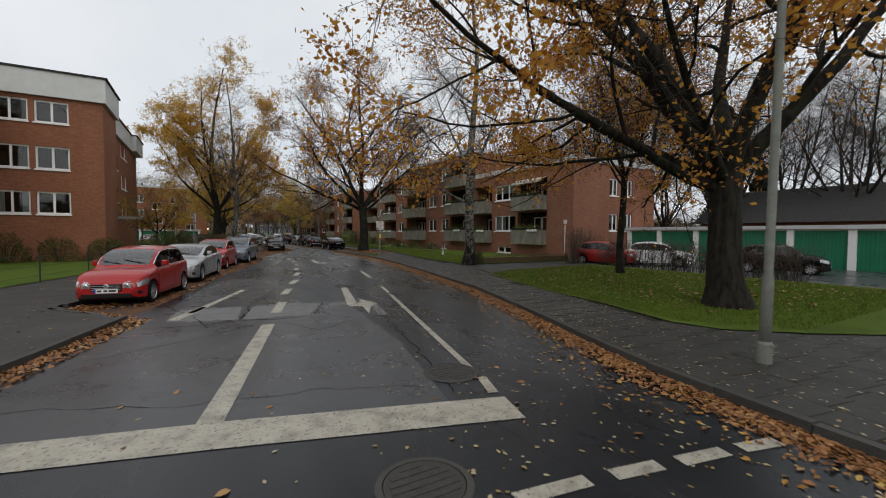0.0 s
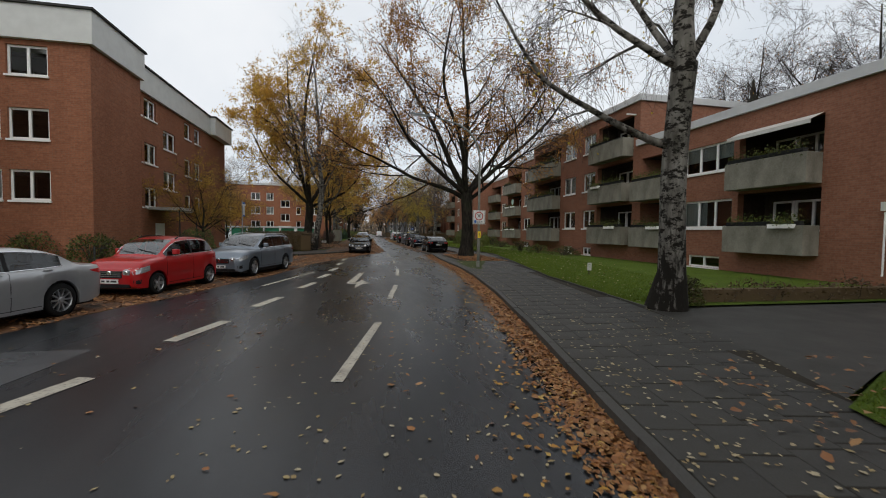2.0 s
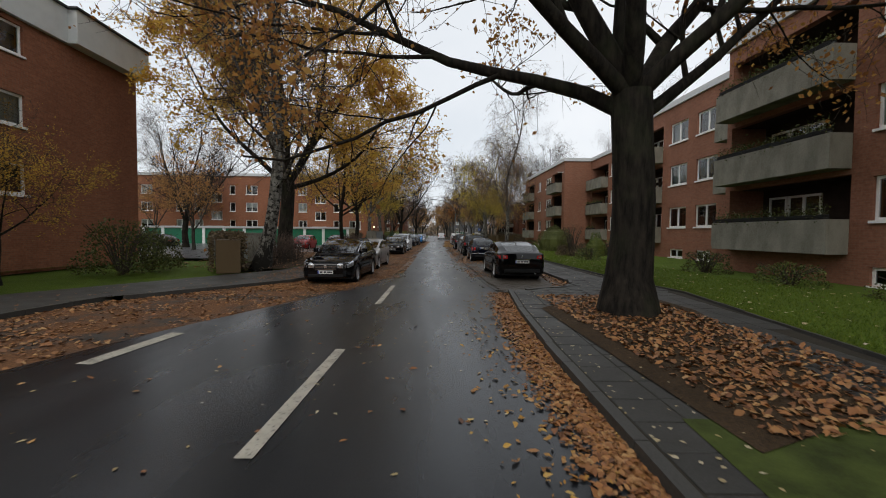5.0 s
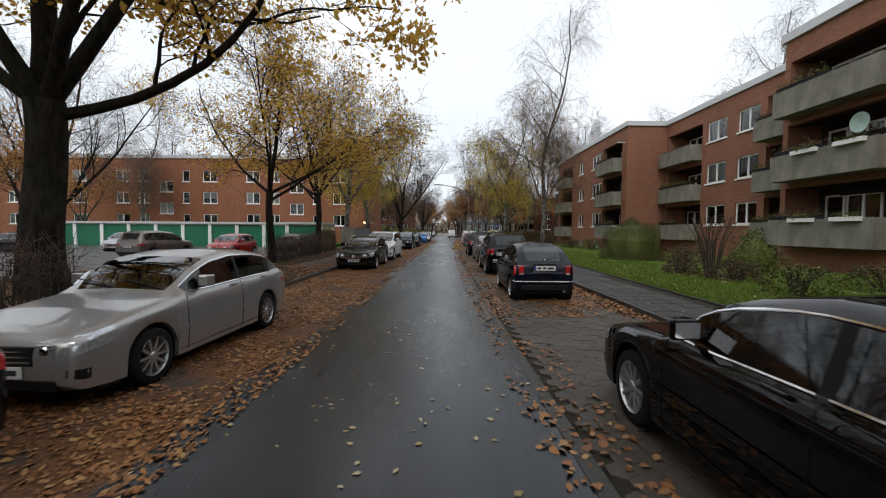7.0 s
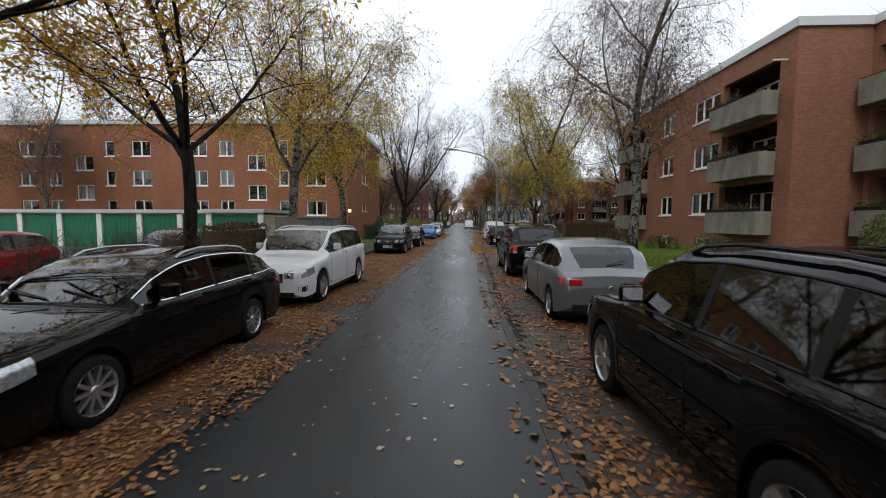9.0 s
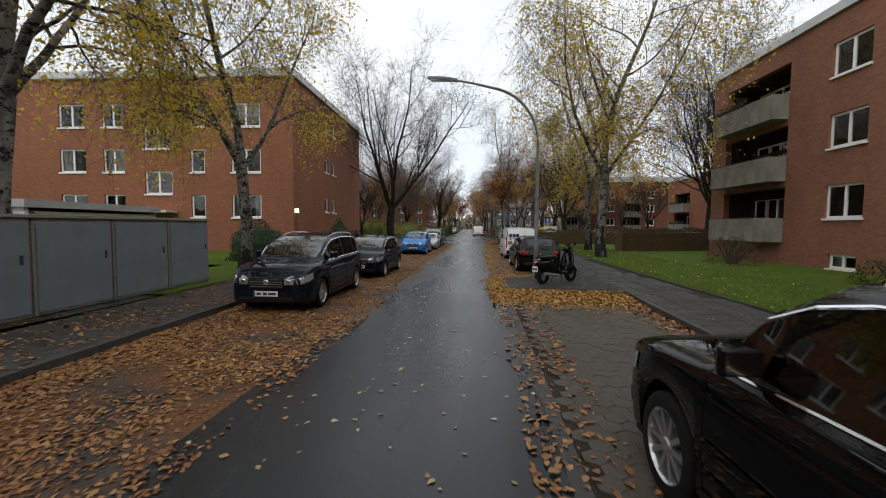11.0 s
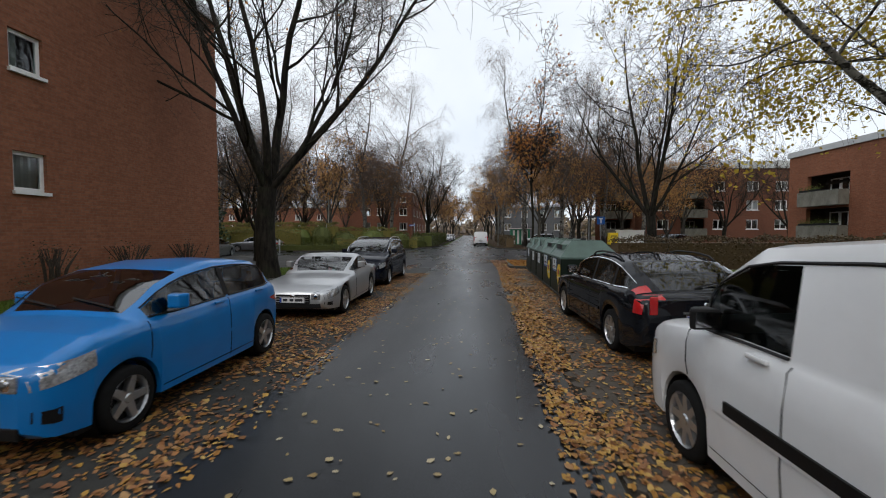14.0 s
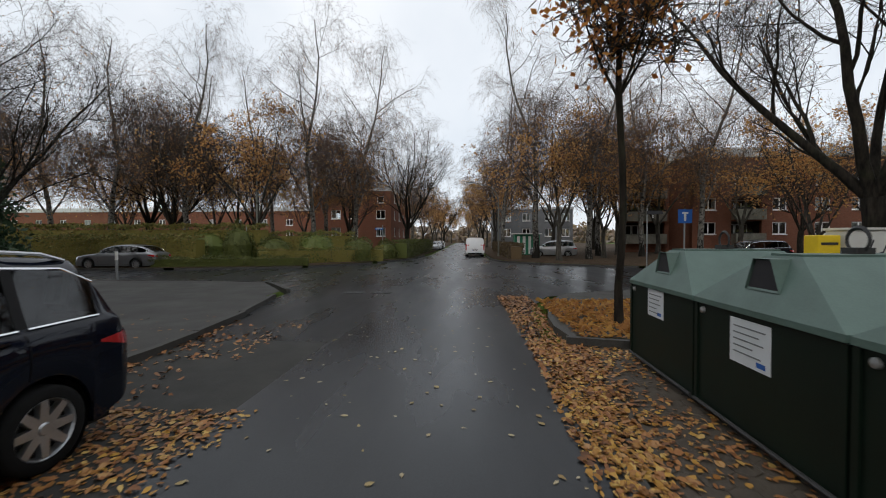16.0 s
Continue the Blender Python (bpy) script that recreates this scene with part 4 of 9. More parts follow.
def lawn_right(y):
    """Street side of the right-hand lawn."""
    return spline(y, [29.41, 31.85, 36.15, 40.34, 44.23, 53.06, 57.92, 70.31, 92.79, 103.53, 115.53, 129.22], [2.2, 2.5, 3.0, 3.85, 4.7, 6.35, 6.1, 6.25, 6.7, 6.85, 7.4, 7.8])


def lawn_left(y):
    """Back edge of the left pavement."""
    return spline(y, [8.6, 27.25, 41.31, 45.2, 52.08, 59.83, 65.56, 96.03, 109.12, 118.19, 129.22], [-18.0, -16.8, -13.0, -12.4, -12.0, -7.4, -7.05, -7.0, -7.0, -6.8, -6.5])


PAVE = 0.11
strip("pavement_right", lambda y: kerb_right(y) + 0.12, lambda y: spline(y, [8.6, 11.33, 14.18, 18.14, 20.52, 26.32, 29.41], [3.0, 2.2, -2.3, -1.1, -0.85, 1.5, 2.2]) if y < 29.41 else lawn_right(y), 8.6, 98.28, PAVE - 0.012, M["joint"], 0.5, "grey slab pavement strewn with pale leaves", "pavement")
strip("pavement_right_far", lambda y: kerb_right(y) + 0.12, lawn_right, 98.29, 130.02, PAVE - 0.012, M["joint"], 0.5, "grey slab pavement beside the leafy bays", "pavement")
strip("pavement_left", lawn_left, lambda y: kerb_left(y) - 0.12, 8.6, 135.5, PAVE, M["slab"], 0.5, "grey pavement with leaves along its kerb", "pavement")
side_path = Mesh().poly([(1.5, 28.95, PAVE - 0.03), (12, 30.0, PAVE - 0.03), (12, 32.3, PAVE - 0.03), (2.2, 32.5, PAVE - 0.03), (1.2, 31, PAVE - 0.03)])
tagged(part("path", side_path, M["slab"]), "narrow grey path between two lawns", "path", kind="structure")
# paved strips under the parked cars
strip("bay_right", right_x, lambda y: kerb_right(y), 53.65, 98.28, -0.028, M["joint"], 0.5, "brown hexagonal paving bay scattered with leaves", "parking bay")
strip("bay_right_far", right_x, lambda y: kerb_right(y), 98.29, 130.83, -0.028, M["joint"], 0.5, "brown paved bay under yellow leaves", "parking bay")
strip("bay_left", lambda y: kerb_left(y), left_x, 20.12, 111.91, 0.0, M["bay"], 0.5, "brown paved parking strip covered in leaves", "parking bay")
strip("bay_left_far", lambda y: kerb_left(y), left_x, 111.91, 130.83, 0.0, M["tarmac"], 0.5, "dark tarmac parking strip scattered with leaves", "parking bay")


def flat(name, pts, z, material, label, category="lawn"):
    return tagged(part(name, Mesh().poly([(x, y, z) for x, y in pts]), material), label, category, kind="structure")


flat("lawn_corner", [(-2.5, 14.0), (-2.3, 13.1), (-1.2, 12.1), (0.7, 10.8), (9, 7.2), (9.4, 25.9), (2.2, 25.0), (0.4, 24.2), (-0.75, 21.05), (-1.4, 18.6), (-1.75, 16.4)], PAVE + 0.02, M["lawn"], "mown lawn with scattered leaves under the oak")
lawn_pts = [(lawn_right(y), y) for y in np.linspace(29.5, 129.22, 60)]
flat("lawn_front", lawn_pts + [(30, 129.22), (30, 113.9), (15.9, 113.9), (15.9, 92.9), (19.3, 92.9), (19.3, 77.3), (16.5, 77.3), (16.5, 61), (13.2, 61), (13.2, 29.41)], PAVE + 0.02, M["lawn"], "green mown lawn before the apartment wings")
flat("garage_drive", [(0.4, 24.3), (2.2, 25.06), (9.4, 25.96), (12.4, 26.4), (12.4, 29.4), (1.9, 29.4)], PAVE - 0.02, M["slab"], "grey paved drive leading to the garages", "drive")
flat("court_right", [(9.4, 6.67), (21, 6.67), (21, 31.38), (12, 31.38), (12, 27.25), (9.4, 26.58)], 0.03, M["patch"], "grey asphalt parking court", "parking court")
flat("lawn_bend", [(-60, 7.64), (-18.1, 7.64), *[(lawn_left(y) - 0.02, y) for y in np.linspace(8.6, 52.08, 30)], (-17.4, 52.08), (-17.4, 65.56), (-60, 65.56)], PAVE + 0.02, M["lawn"], "lawn behind a low wire fence")
flat("court_left", [(-60, 67.47), (-5.0, 66.99), (-5.0, 74.58), (-7.1, 75.53), (-7.1, 96.03), (-14, 96.03), (-36, 99.78), (-60, 99.78)], PAVE + 0.012, M["patch"], "grey asphalt parking court and entrance", "parking court")
flat("court_entrance", [(-5.02, 66.99), (-5.0, 74.58), (-7.1, 75.62), (-14, 75.62), (-14, 67.28)], PAVE + 0.018, M["soil"], "muddy court entrance strewn with leaves", "court entrance")
flat("planting_strip", [(-10.6, 59.83), (-7.4, 60.02), (-7.1, 66.51), (-10.6, 66.51)], PAVE + 0.03, M["soil"], "bare soil with leaf litter under the trees", "planting bed")
flat("planting_strip_2", [(-10.4, 75.81), (-7.15, 75.81), (-7.1, 93.59), (-10.4, 93.59)], PAVE + 0.03, M["soil"], "bare soil with leaf litter under the trees", "planting bed")
flat("lawn_gable", [(lawn_left(y) - 0.02, y) for y in np.linspace(96.22, 129.22, 20)] + [(-10.9, 129.22), (-10.9, 113.03), (-60, 113.03), (-60, 103.53), (-10, 103.53), (-10, 96.22)], PAVE + 0.02, M["lawn"], "strip of lawn before the brick gable")
flat("verge_oak", [(1.55, 50.6), (3.2, 52.3), (4.9, 53.2), (4.9, 50.4), (3.35, 45.3), (1.6, 44.6)], PAVE + 0.012, M["soil"], "mossy leaf-covered tree pit at the kerb", "planting bed")
flat("ground_far_left", [(-4.5, 135.5), (-4.6, 136.7), (-6.4, 139.3), (-9, 139.9), (-70, 138.8), (-70, 129.22), (-6.5, 129.22), (-6.5, 135.5)], PAVE, M["slab"], "grey paved forecourt at the junction", "pavement")
flat("road_mouth", [(-3.4, 130.83), (-1.1, 130.83), (-1.0, 136.5), (-4.5, 137), (-4.4, 136), (-3.65, 132.5)], 0.0, M["asphalt"], "dark asphalt where the street meets the junction", "road")
flat("moss_patch", [(1.35, 45.2), (3.2, 45.1), (2.4, 42.87), (1.8, 41.41), (1.3, 39.57), (0.95, 40.54), (1.05, 42.48)], PAVE + 0.004, M["moss"], "green mossy damp patch on the paving", "moss")
flat("pavement_tongue", [(1.62, 98.38), (4.9, 98.33), (4.9, 103.16), (4.3, 102.55), (1.68, 100.51)], PAVE - 0.004, M["tarmac"], "dark tarmac pavement tongue scattered with leaves", "pavement")
flat("garden_far_left", [(-2.6, 390), (-60, 390), (-70, 145.8), (-16, 147), (-9, 149.1), (-5.8, 153.4), (-3.4, 160.5), (-2.8, 171.1)], PAVE + 0.01, M["soil"], "leafy garden ground beyond the junction", "garden")
flat("garden_far_right", [(3.7, 390), (3.8, 159.5), (4.4, 155.8), (6.9, 152.5), (12.2, 149.2), (60, 148.5), (60, 390)], PAVE + 0.01, M["soil"], "leafy ground beyond the junction", "garden")
flat("verge_right_far", [(7.8, 129.22), (60, 129.22), (60, 140.1), (9.2, 138.7), (4.2, 136.4), (3.2, 134.5), (2.95, 132.12), (3.0, 130.99), (4.9, 130.51)], PAVE, M["slab"], "grey paving with leaves at the junction corner", "pavement")

# ---------------------------------------------------------------- road marks


def mark(name, pts, z=0.008, label="worn off-white painted road line"):
    return tagged(part(name, Mesh().poly([(x, y, z) for x, y in pts]), M["line"]), label, "road marking", "road markings", "structure")


def bar(a, b, w, ends=None):
    d = (Vector(b) - Vector(a)).normalized()
    n = Vector((-d.y, d.x)) * w / 2
    return [(a[0] + n.x, a[1] + n.y), (a[0] - n.x, a[1] - n.y), (b[0] - n.x, b[1] - n.y), (b[0] + n.x, b[1] + n.y)]


mark("stop_line", [(-14.3, 14.65), (-14.1, 14.07), (-10.74, 13.11), (-7.99, 12.25), (-7.83, 12.81), (-10.7, 13.70)], label="broad worn white stop line")
mark("lane_line", bar((-10.88, 13.74), (-9.77, 18.32), 0.26), label="broad worn solid lane line")
mark("lane_line", bar((-7.63, 13.80), (-5.36, 23.0), 0.11), label="thin worn solid lane line")
mark("lane_line", bar((-7.87, 12.97), (-7.68, 13.49), 0.13))
for a, b in (((-8.95, 11.27), (-8.3, 11.17)), ((-8.07, 11.12), (-7.6, 11.02)), ((-7.4, 10.97), (-6.88, 10.86)), ((-6.7, 10.82), (-6.25, 10.7)), ((-6.05, 10.66), (-5.74, 10.58))):
    mark("dashed_line", bar(a, b, 0.15))
for a, b in (((-9.45, 19.6), (-9.05, 21.2)), ((-8.8, 22.65), (-8.4, 24.0)), ((-8.12, 25.35), (-7.65, 26.75)), ((-7.42, 28.4), (-7.0, 29.9)), ((-6.85, 31.45), (-6.5, 32.85)), ((-6.24, 34.6), (-5.93, 36.05)), ((-5.93, 37.4), (-5.65, 39.0)), ((-5.7, 40.35), (-5.45, 42.0)), ((-5.58, 43.65), (-5.36, 45.4)), ((-5.45, 47.1), (-5.25, 48.8))):
    mark("dashed_line", bar(a, b, 0.24))
for a, b in (((-4.67, 26.1), (-4.03, 29.3)), ((-3.6, 32.2), (-3.17, 35.05)), ((-2.84, 38.05), (-2.57, 41.2)), ((-2.35, 44.8), (-2.25, 47.8)), ((-2.2, 51.7), (-2.13, 55.3))):
    mark("dashed_line", bar(a, b, 0.15))
mark("edge_line", bar((-7.5, 35.3), (-6.34, 39.95), 0.13))
mark("edge_line", bar((-11.25, 20.5), (-9.8, 24.4), 0.16))
mark("edge_line", bar((-11.55, 19.75), (-10.95, 21.3), 0.22), label="half-erased white edge line")
for ox, oy, slant in ((0, 0, 0.0), (-2.75, -16.0, 0.115)):
    def sp(x, y):
        return (x + ox + slant * (y - 36.0), y + oy)
    mark("turn_arrow", [sp(-4.40, 39.36), sp(-4.18, 39.49), sp(-4.50, 36.3), sp(-4.60, 35.75), sp(-4.74, 35.52), sp(-4.85, 35.74)], label="worn white lane arrow")
    mark("turn_arrow_head", [sp(-4.74, 35.56), sp(-4.36, 36.28), sp(-4.34, 36.78), sp(-4.03, 35.64), sp(-4.29, 35.34), sp(-4.57, 34.39), sp(-4.5, 35.45)], 0.0085, "worn white lane arrow head")


def ghost(pts):
    tagged(part("road_ghost", Mesh().poly([(x, y, 0.0065) for x, y in pts]), M["ghost"]), "grey ghost of an older painted bar", "road marking", "old painted bars", "structure")


# where an older crossing was scraped off
ghost([(-11.5, 21.1), (-10.1, 20.9), (-10.3, 19.15), (-11.7, 19.6)])
ghost([(-9.85, 20.8), (-8.15, 20.5), (-8.8, 18.95), (-10.2, 19.1)])
ghost([(-7.98, 20.35), (-6.74, 20.1), (-7.15, 18.1), (-7.36, 18.15), (-7.02, 19.72), (-8.05, 19.9)])


def road_crack(name, pts, w, label):
    """A ragged strip of crumbled or tar-filled asphalt along a line."""
    rng = random.Random(int(pts[0][0] * 97 + pts[0][1] * 31))
    fine = []
    for (ax, ay), (bx, by) in zip(pts[:-1], pts[1:]):
        n = max(2, int(math.hypot(bx - ax, by - ay) / 0.18))
        fine += [(ax + (bx - ax) * i / n + rng.uniform(-0.05, 0.05), ay + (by - ay) * i / n + rng.uniform(-0.05, 0.05)) for i in range(n)]
    fine.append(pts[-1])
    m = Mesh()
    for i, (px, py) in enumerate(fine):
        qx, qy = fine[min(i + 1, len(fine) - 1)]
        ox, oy = fine[max(i - 1, 0)]
        d = math.hypot(qx - ox, qy - oy) or 1
        nx, ny = -(qy - oy) / d, (qx - ox) / d
        h = w * rng.uniform(0.3, 1.0) * (0.2 if i in (0, len(fine) - 1) else 1.0)
        m.v += [(px + nx * h, py + ny * h, 0.0072), (px - nx * h, py - ny * h, 0.0072)]
    for i in range(len(fine) - 1):
        m.f.append((2 * i + 1, 2 * i + 3, 2 * i + 2, 2 * i))
    tagged(part(name, m, M["crack"]), label, "road crack", "road cracks", "structure")


road_crack("road_crack", [(-12.0, 19.1), (-10.9, 18.9), (-10.3, 19.05), (-9.6, 18.8), (-8.9, 18.85)], 0.025, "black crumbled crack across the old asphalt")
road_crack("road_crack", [(-10.3, 19.1), (-10.05, 20.0), (-9.9, 21.0)], 0.03, "tar-dark crack beside the scraped bar")
road_crack("road_crack", [(-8.7, 19.0), (-8.35, 19.8), (-8.1, 20.6)], 0.025, "tar-dark crack beside the scraped bar")
road_crack("road_crack", [(-9.45, 18.3), (-8.9, 17.3), (-8.5, 17.6), (-8.0, 17.9)], 0.015, "thin dark crack in the asphalt")
road_crack("road_crack", [(-12.6, 16.9), (-11.2, 17.6), (-10.0, 18.5)], 0.01, "thin dark crack in the asphalt")
road_crack("road_crack", [(-7.0, 19.5), (-7.2, 18.4), (-7.55, 16.6), (-7.9, 14.9), (-8.3, 13.2)], 0.013, "seam between the new and the old asphalt")
road_crack("road_crack", [(-11.9, 22.0), (-11.2, 20.2), (-10.9, 18.4)], 0.015, "dark seam along the bay")
road_crack("road_crack", [(-13.9, 15.1), (-12.4, 15.0), (-11.2, 14.4), (-9.6, 14.1), (-8.4, 13.5)], 0.006, "hairline crack before the stop line")


def manhole(x, y, r, label="round cast-iron manhole cover in the asphalt"):
    ob = thing("manhole_cover", label, "manhole cover", at=pose(x, y, 0.006))
    part("rim", Mesh().lathe([(r + 0.06, 0.0), (r + 0.05, 0.012), (r, 0.012), (r, 0.0)], "z", 32), M["kerb"], ob)
    lid = Mesh().lathe([(0.0, 0.008), (r - 0.01, 0.008), (r - 0.005, 0.0)], "z", 32)
    for i in range(-3, 4):
        w = math.sqrt(max(0, (r - 0.06) ** 2 - (i * r / 4) ** 2))
        lid.box(-w, i * r / 4 - 0.02, 0.008, w, i * r / 4 + 0.02, 0.014)
    part("lid", lid, M["rust"], ob)


manhole(-7.95, 13.85, 0.33)
manhole(-9.45, 11.75, 0.33)
manhole(-6.5, 23.75, 0.33)
manhole(-5.6, 21.2, 0.2)
for x in (-2.35, -1.45):
    ob = thing("drain_grate", "rectangular iron drain cover in the junction", "drain", at=pose(x, 137.2, 0.006))
    part("frame", Mesh().box(-0.33, -0.22, 0, 0.33, 0.22, 0.006), M["rust"], ob)
    part("grate", Mesh().box(-0.28, -0.17, 0.006, 0.28, 0.17, 0.012), M["iron"], ob)

# ---------------------------------------------------------------- cars


class Car:
    """A car's shell, worked out from its side view. Distances s run back from the nose; local +y is forward."""

    def __init__(self, L, W, H, wb, fo, wr, hood, cowl, wtop, rtop, rbot, deck, belt=(0.90, 1.0), nose=0.70, tail=None, boxy=0.0, sill=0.2, tumble=0.30, drop=0.07):
        self.L, self.W, self.H, self.wb, self.fo, self.wr = L, W, H, wb, fo, wr
        self.hood, self.cowl, self.wtop, self.rtop, self.rbot, self.deck = hood, cowl, wtop, rtop, rbot, deck
        self.belt, self.nose, self.boxy, self.sill, self.tumble = belt, nose, boxy, sill, tumble
        self.tail = tail or deck - 0.12
        self.arch = wr + 0.055
        self.top_s = [0, 0.03, 0.09, 0.22, 0.5 * cowl, cowl, 0.5 * (cowl + wtop), wtop, 0.35 * rtop + 0.65 * wtop, 0.7 * rtop + 0.3 * wtop, rtop, 0.5 * (rtop + rbot), rbot, max(rbot + 0.02, L - 0.12), L - 0.03, L]
        h0, h1 = hood
        self.top_z = [nose - 0.16, nose - 0.05, nose, h0, 0.5 * (h0 + h1) + 0.015, h1, 0.52 * (h1 + H) - 0.0, H - 0.07, H - 0.005, H - 0.2 * drop, H - drop, 0.5 * (H - drop + deck) + 0.06, deck, deck - 0.015, deck - 0.07, self.tail - 0.14]

    def top(self, s):
        return spline(s, self.top_s, self.top_z)

    def width(self, s):
        b = self.boxy
        return 0.5 * self.W * spline(s, [0, 0.05, 0.14, 0.32, 0.7, 1.4, self.L - 1.0, self.L - 0.45, self.L - 0.15, self.L - 0.05, self.L],
                                     [0.66, 0.79, 0.885, 0.955, 0.99, 1, 1, 0.98 + 0.02 * b, 0.93 + 0.06 * b, 0.88 + 0.1 * b, 0.80 + 0.16 * b])

    def low(self, s):
        for centre in (self.fo, self.fo + self.wb):
            d = abs(s - centre)
            if d <= self.arch:
                return max(self.sill, self.wr + math.sqrt(max(0.0, self.arch ** 2 - d * d)))
        return spline(s, [0, 0.1, 0.5, self.L - 0.4, self.L - 0.08, self.L], [0.30, 0.22, self.sill, self.sill, 0.28, 0.36])

    def ring(self, s):
        """Half a cross-section, from the underside's middle to the roof's."""
        top, w, low = self.top(s), self.width(s), self.low(s)
        line = spline(s, [0, self.cowl, self.rbot, self.L], [self.hood[0], self.belt[0], self.belt[1], self.belt[1]])
        zb = min(line, top - 0.045)
        h = top - zb
        k = min(1.0, max(0.0, (h - 0.06) / 0.30))
        tum = self.tumble * max(0.0, h)
        out = [(0, low if s < 0.1 or s > self.L - 0.1 else 0.22), (w * 0.84, min(low, low) if low < 0.4 else low), (w * 0.975, low + 0.015), (w, low + 0.36 * (zb - low)), (w * 0.998, low + 0.72 * (zb - low)),
               (w * 0.975, zb - 0.03), (w * 0.945, zb)]
        base = w * 0.945
        for q, hx, hq in ((0.07, 0.90, 0.35), (0.80, 0.80, 0.68), (0.955, 0.66, 0.86)):
            gx = base - 0.01 - tum * q - (0.055 if q > 0.9 else 0)
            out.append((w * hx * (1 - k) + gx * k, zb + h * (hq * (1 - k) + q * k)))
        out.append((out[-1][0] * 0.82, zb + h * (0.97 * (1 - k) + 0.99 * k)))
        out.append((0, top + 0.012))
        return out

    def at(self, s, i, side=1, off=0.0):
        """A point of the skin: station s, ring place i (may be fractional)."""
        r = self.ring(s)
        a, f = min(int(i), len(r) - 2), i - min(int(i), len(r) - 2)
        x, z = (r[a][0] * (1 - f) + r[a + 1][0] * f, r[a][1] * (1 - f) + r[a + 1][1] * f)
        dx, dz = r[a + 1][0] - r[a][0], r[a + 1][1] - r[a][1]
        n = math.hypot(dx, dz) or 1
        return (side * (x + off * dz / n), self.L / 2 - s, z - off * dx / n)

    def skin(self, s0, s1, i0, i1, side=1, off=0.006, ns=6, ni=2):
        m = Mesh()
        n = 0
        for a in range(ns + 1):
            for b in range(ni + 1):
                m.v.append(self.at(s0 + (s1 - s0) * a / ns, i0 + (i1 - i0) * b / ni, side, off))
        for a in range(ns):
            for b in range(ni):
                q = (a * (ni + 1) + b, a * (ni + 1) + b + 1, (a + 1) * (ni + 1) + b + 1, (a + 1) * (ni + 1) + b)
                m.f.append(q if side > 0 else q[::-1])
        return m


    def at_height(self, s, z, side, off):
        """A point of the skin at a height."""
        r = self.ring(s)
        for i in range(2, len(r) - 2):
            if r[i][1] <= z <= r[i + 1][1]:
                return self.at(s, i + (z - r[i][1]) / max(1e-6, r[i + 1][1] - r[i][1]), side, off)
        return self.at(s, 2.0 if z < r[2][1] else len(r) - 2.6, side, off)

    def belt_skin(self, s0, s1, low, high, side, off=0.006, ns=8, nz=4):
        """A patch of skin between two heights, given along its length from 0 to 1."""
        m = Mesh()
        for a in range(ns + 1):
            q = a / ns
            for b in range(nz + 1):
                m.v.append(self.at_height(s0 + (s1 - s0) * q, low(q) + (high(q) - low(q)) * b / nz, side, off))
        for a in range(ns):
            for b in range(nz):
                f = (a * (nz + 1) + b, a * (nz + 1) + b + 1, (a + 1) * (nz + 1) + b + 1, (a + 1) * (nz + 1) + b)
                m.f.append(f if side > 0 else f[::-1])
        return m


def wheel_meshes(r, style):
    def tyre():
        w = 0.1
        return Mesh().lathe([(r * 0.70, -w), (r * 0.90, -w * 1.02), (r * 0.985, -w * 0.8), (r, -w * 0.4), (r, w * 0.4), (r * 0.985, w * 0.8), (r * 0.90, w * 1.02), (r * 0.70, w)], "x", 28).data("tyre", True)

    def rim():
        m = Mesh()
        m.lathe([(r * 0.72, 0.085), (r * 0.685, 0.098), (r * 0.655, 0.075), (r * 0.63, 0.0)], "x", 28)
        n = {"five": 5, "ten": 10, "cover": 8}[style]
        ww = {"five": 0.24, "ten": 0.10, "cover": 0.20}[style] * r
        for i in range(n):
            a = 2 * math.pi * i / n
            c, s = math.cos(a), math.sin(a)
            def p(rad, t, h):
                return (h, rad * c - t * s, rad * s + t * c)
            m.quad(p(r * 0.1, -ww * 0.6, 0.075), p(r * 0.665, -ww * 0.42, 0.085), p(r * 0.665, ww * 0.42, 0.085), p(r * 0.1, ww * 0.6, 0.075))
            m.quad(p(r * 0.1, ww * 0.6, 0.075), p(r * 0.665, ww * 0.42, 0.085), p(r * 0.665, ww * 0.42, 0.03), p(r * 0.1, ww * 0.6, 0.03))
            m.quad(p(r * 0.1, -ww * 0.6, 0.03), p(r * 0.665, -ww * 0.42, 0.03), p(r * 0.665, -ww * 0.42, 0.085), p(r * 0.1, -ww * 0.6, 0.075))
        m.lathe([(0.0, 0.088), (r * 0.12, 0.088), (r * 0.17, 0.07)], "x", 14)
        return m.data("rim", False)

    def dark():
        return Mesh().lathe([(0.0, 0.02), (r * 0.70, 0.02)], "x", 24).data("brake")
    return shared(("tyre", r), tyre), shared(("rim", r, style), rim), shared(("brake", r), dark)


def number_plate(parent, m):
    """A plate whose number is left as plain bars."""
    p = part("number_plate", shared("plate", lambda: Mesh().box(-0.26, -0.012, 0, 0.26, 0.0, 0.11).data("number_plate")), M["plate"], parent)
    p.matrix_basis = m
    part("plate_strip", shared("pstrip", lambda: Mesh().box(-0.258, -0.016, 0.004, -0.222, -0.011, 0.106).data("plate_strip")), M["plate_blue"], p)
    for x0, x1 in ((-0.19, -0.10), (-0.05, 0.03), (0.06, 0.22)):
        part("plate_bar", shared(("pbar", x0), lambda: Mesh().box(x0, -0.015, 0.03, x1, -0.0115, 0.08).data("plate_bar")), M["ink"], p)
    return p


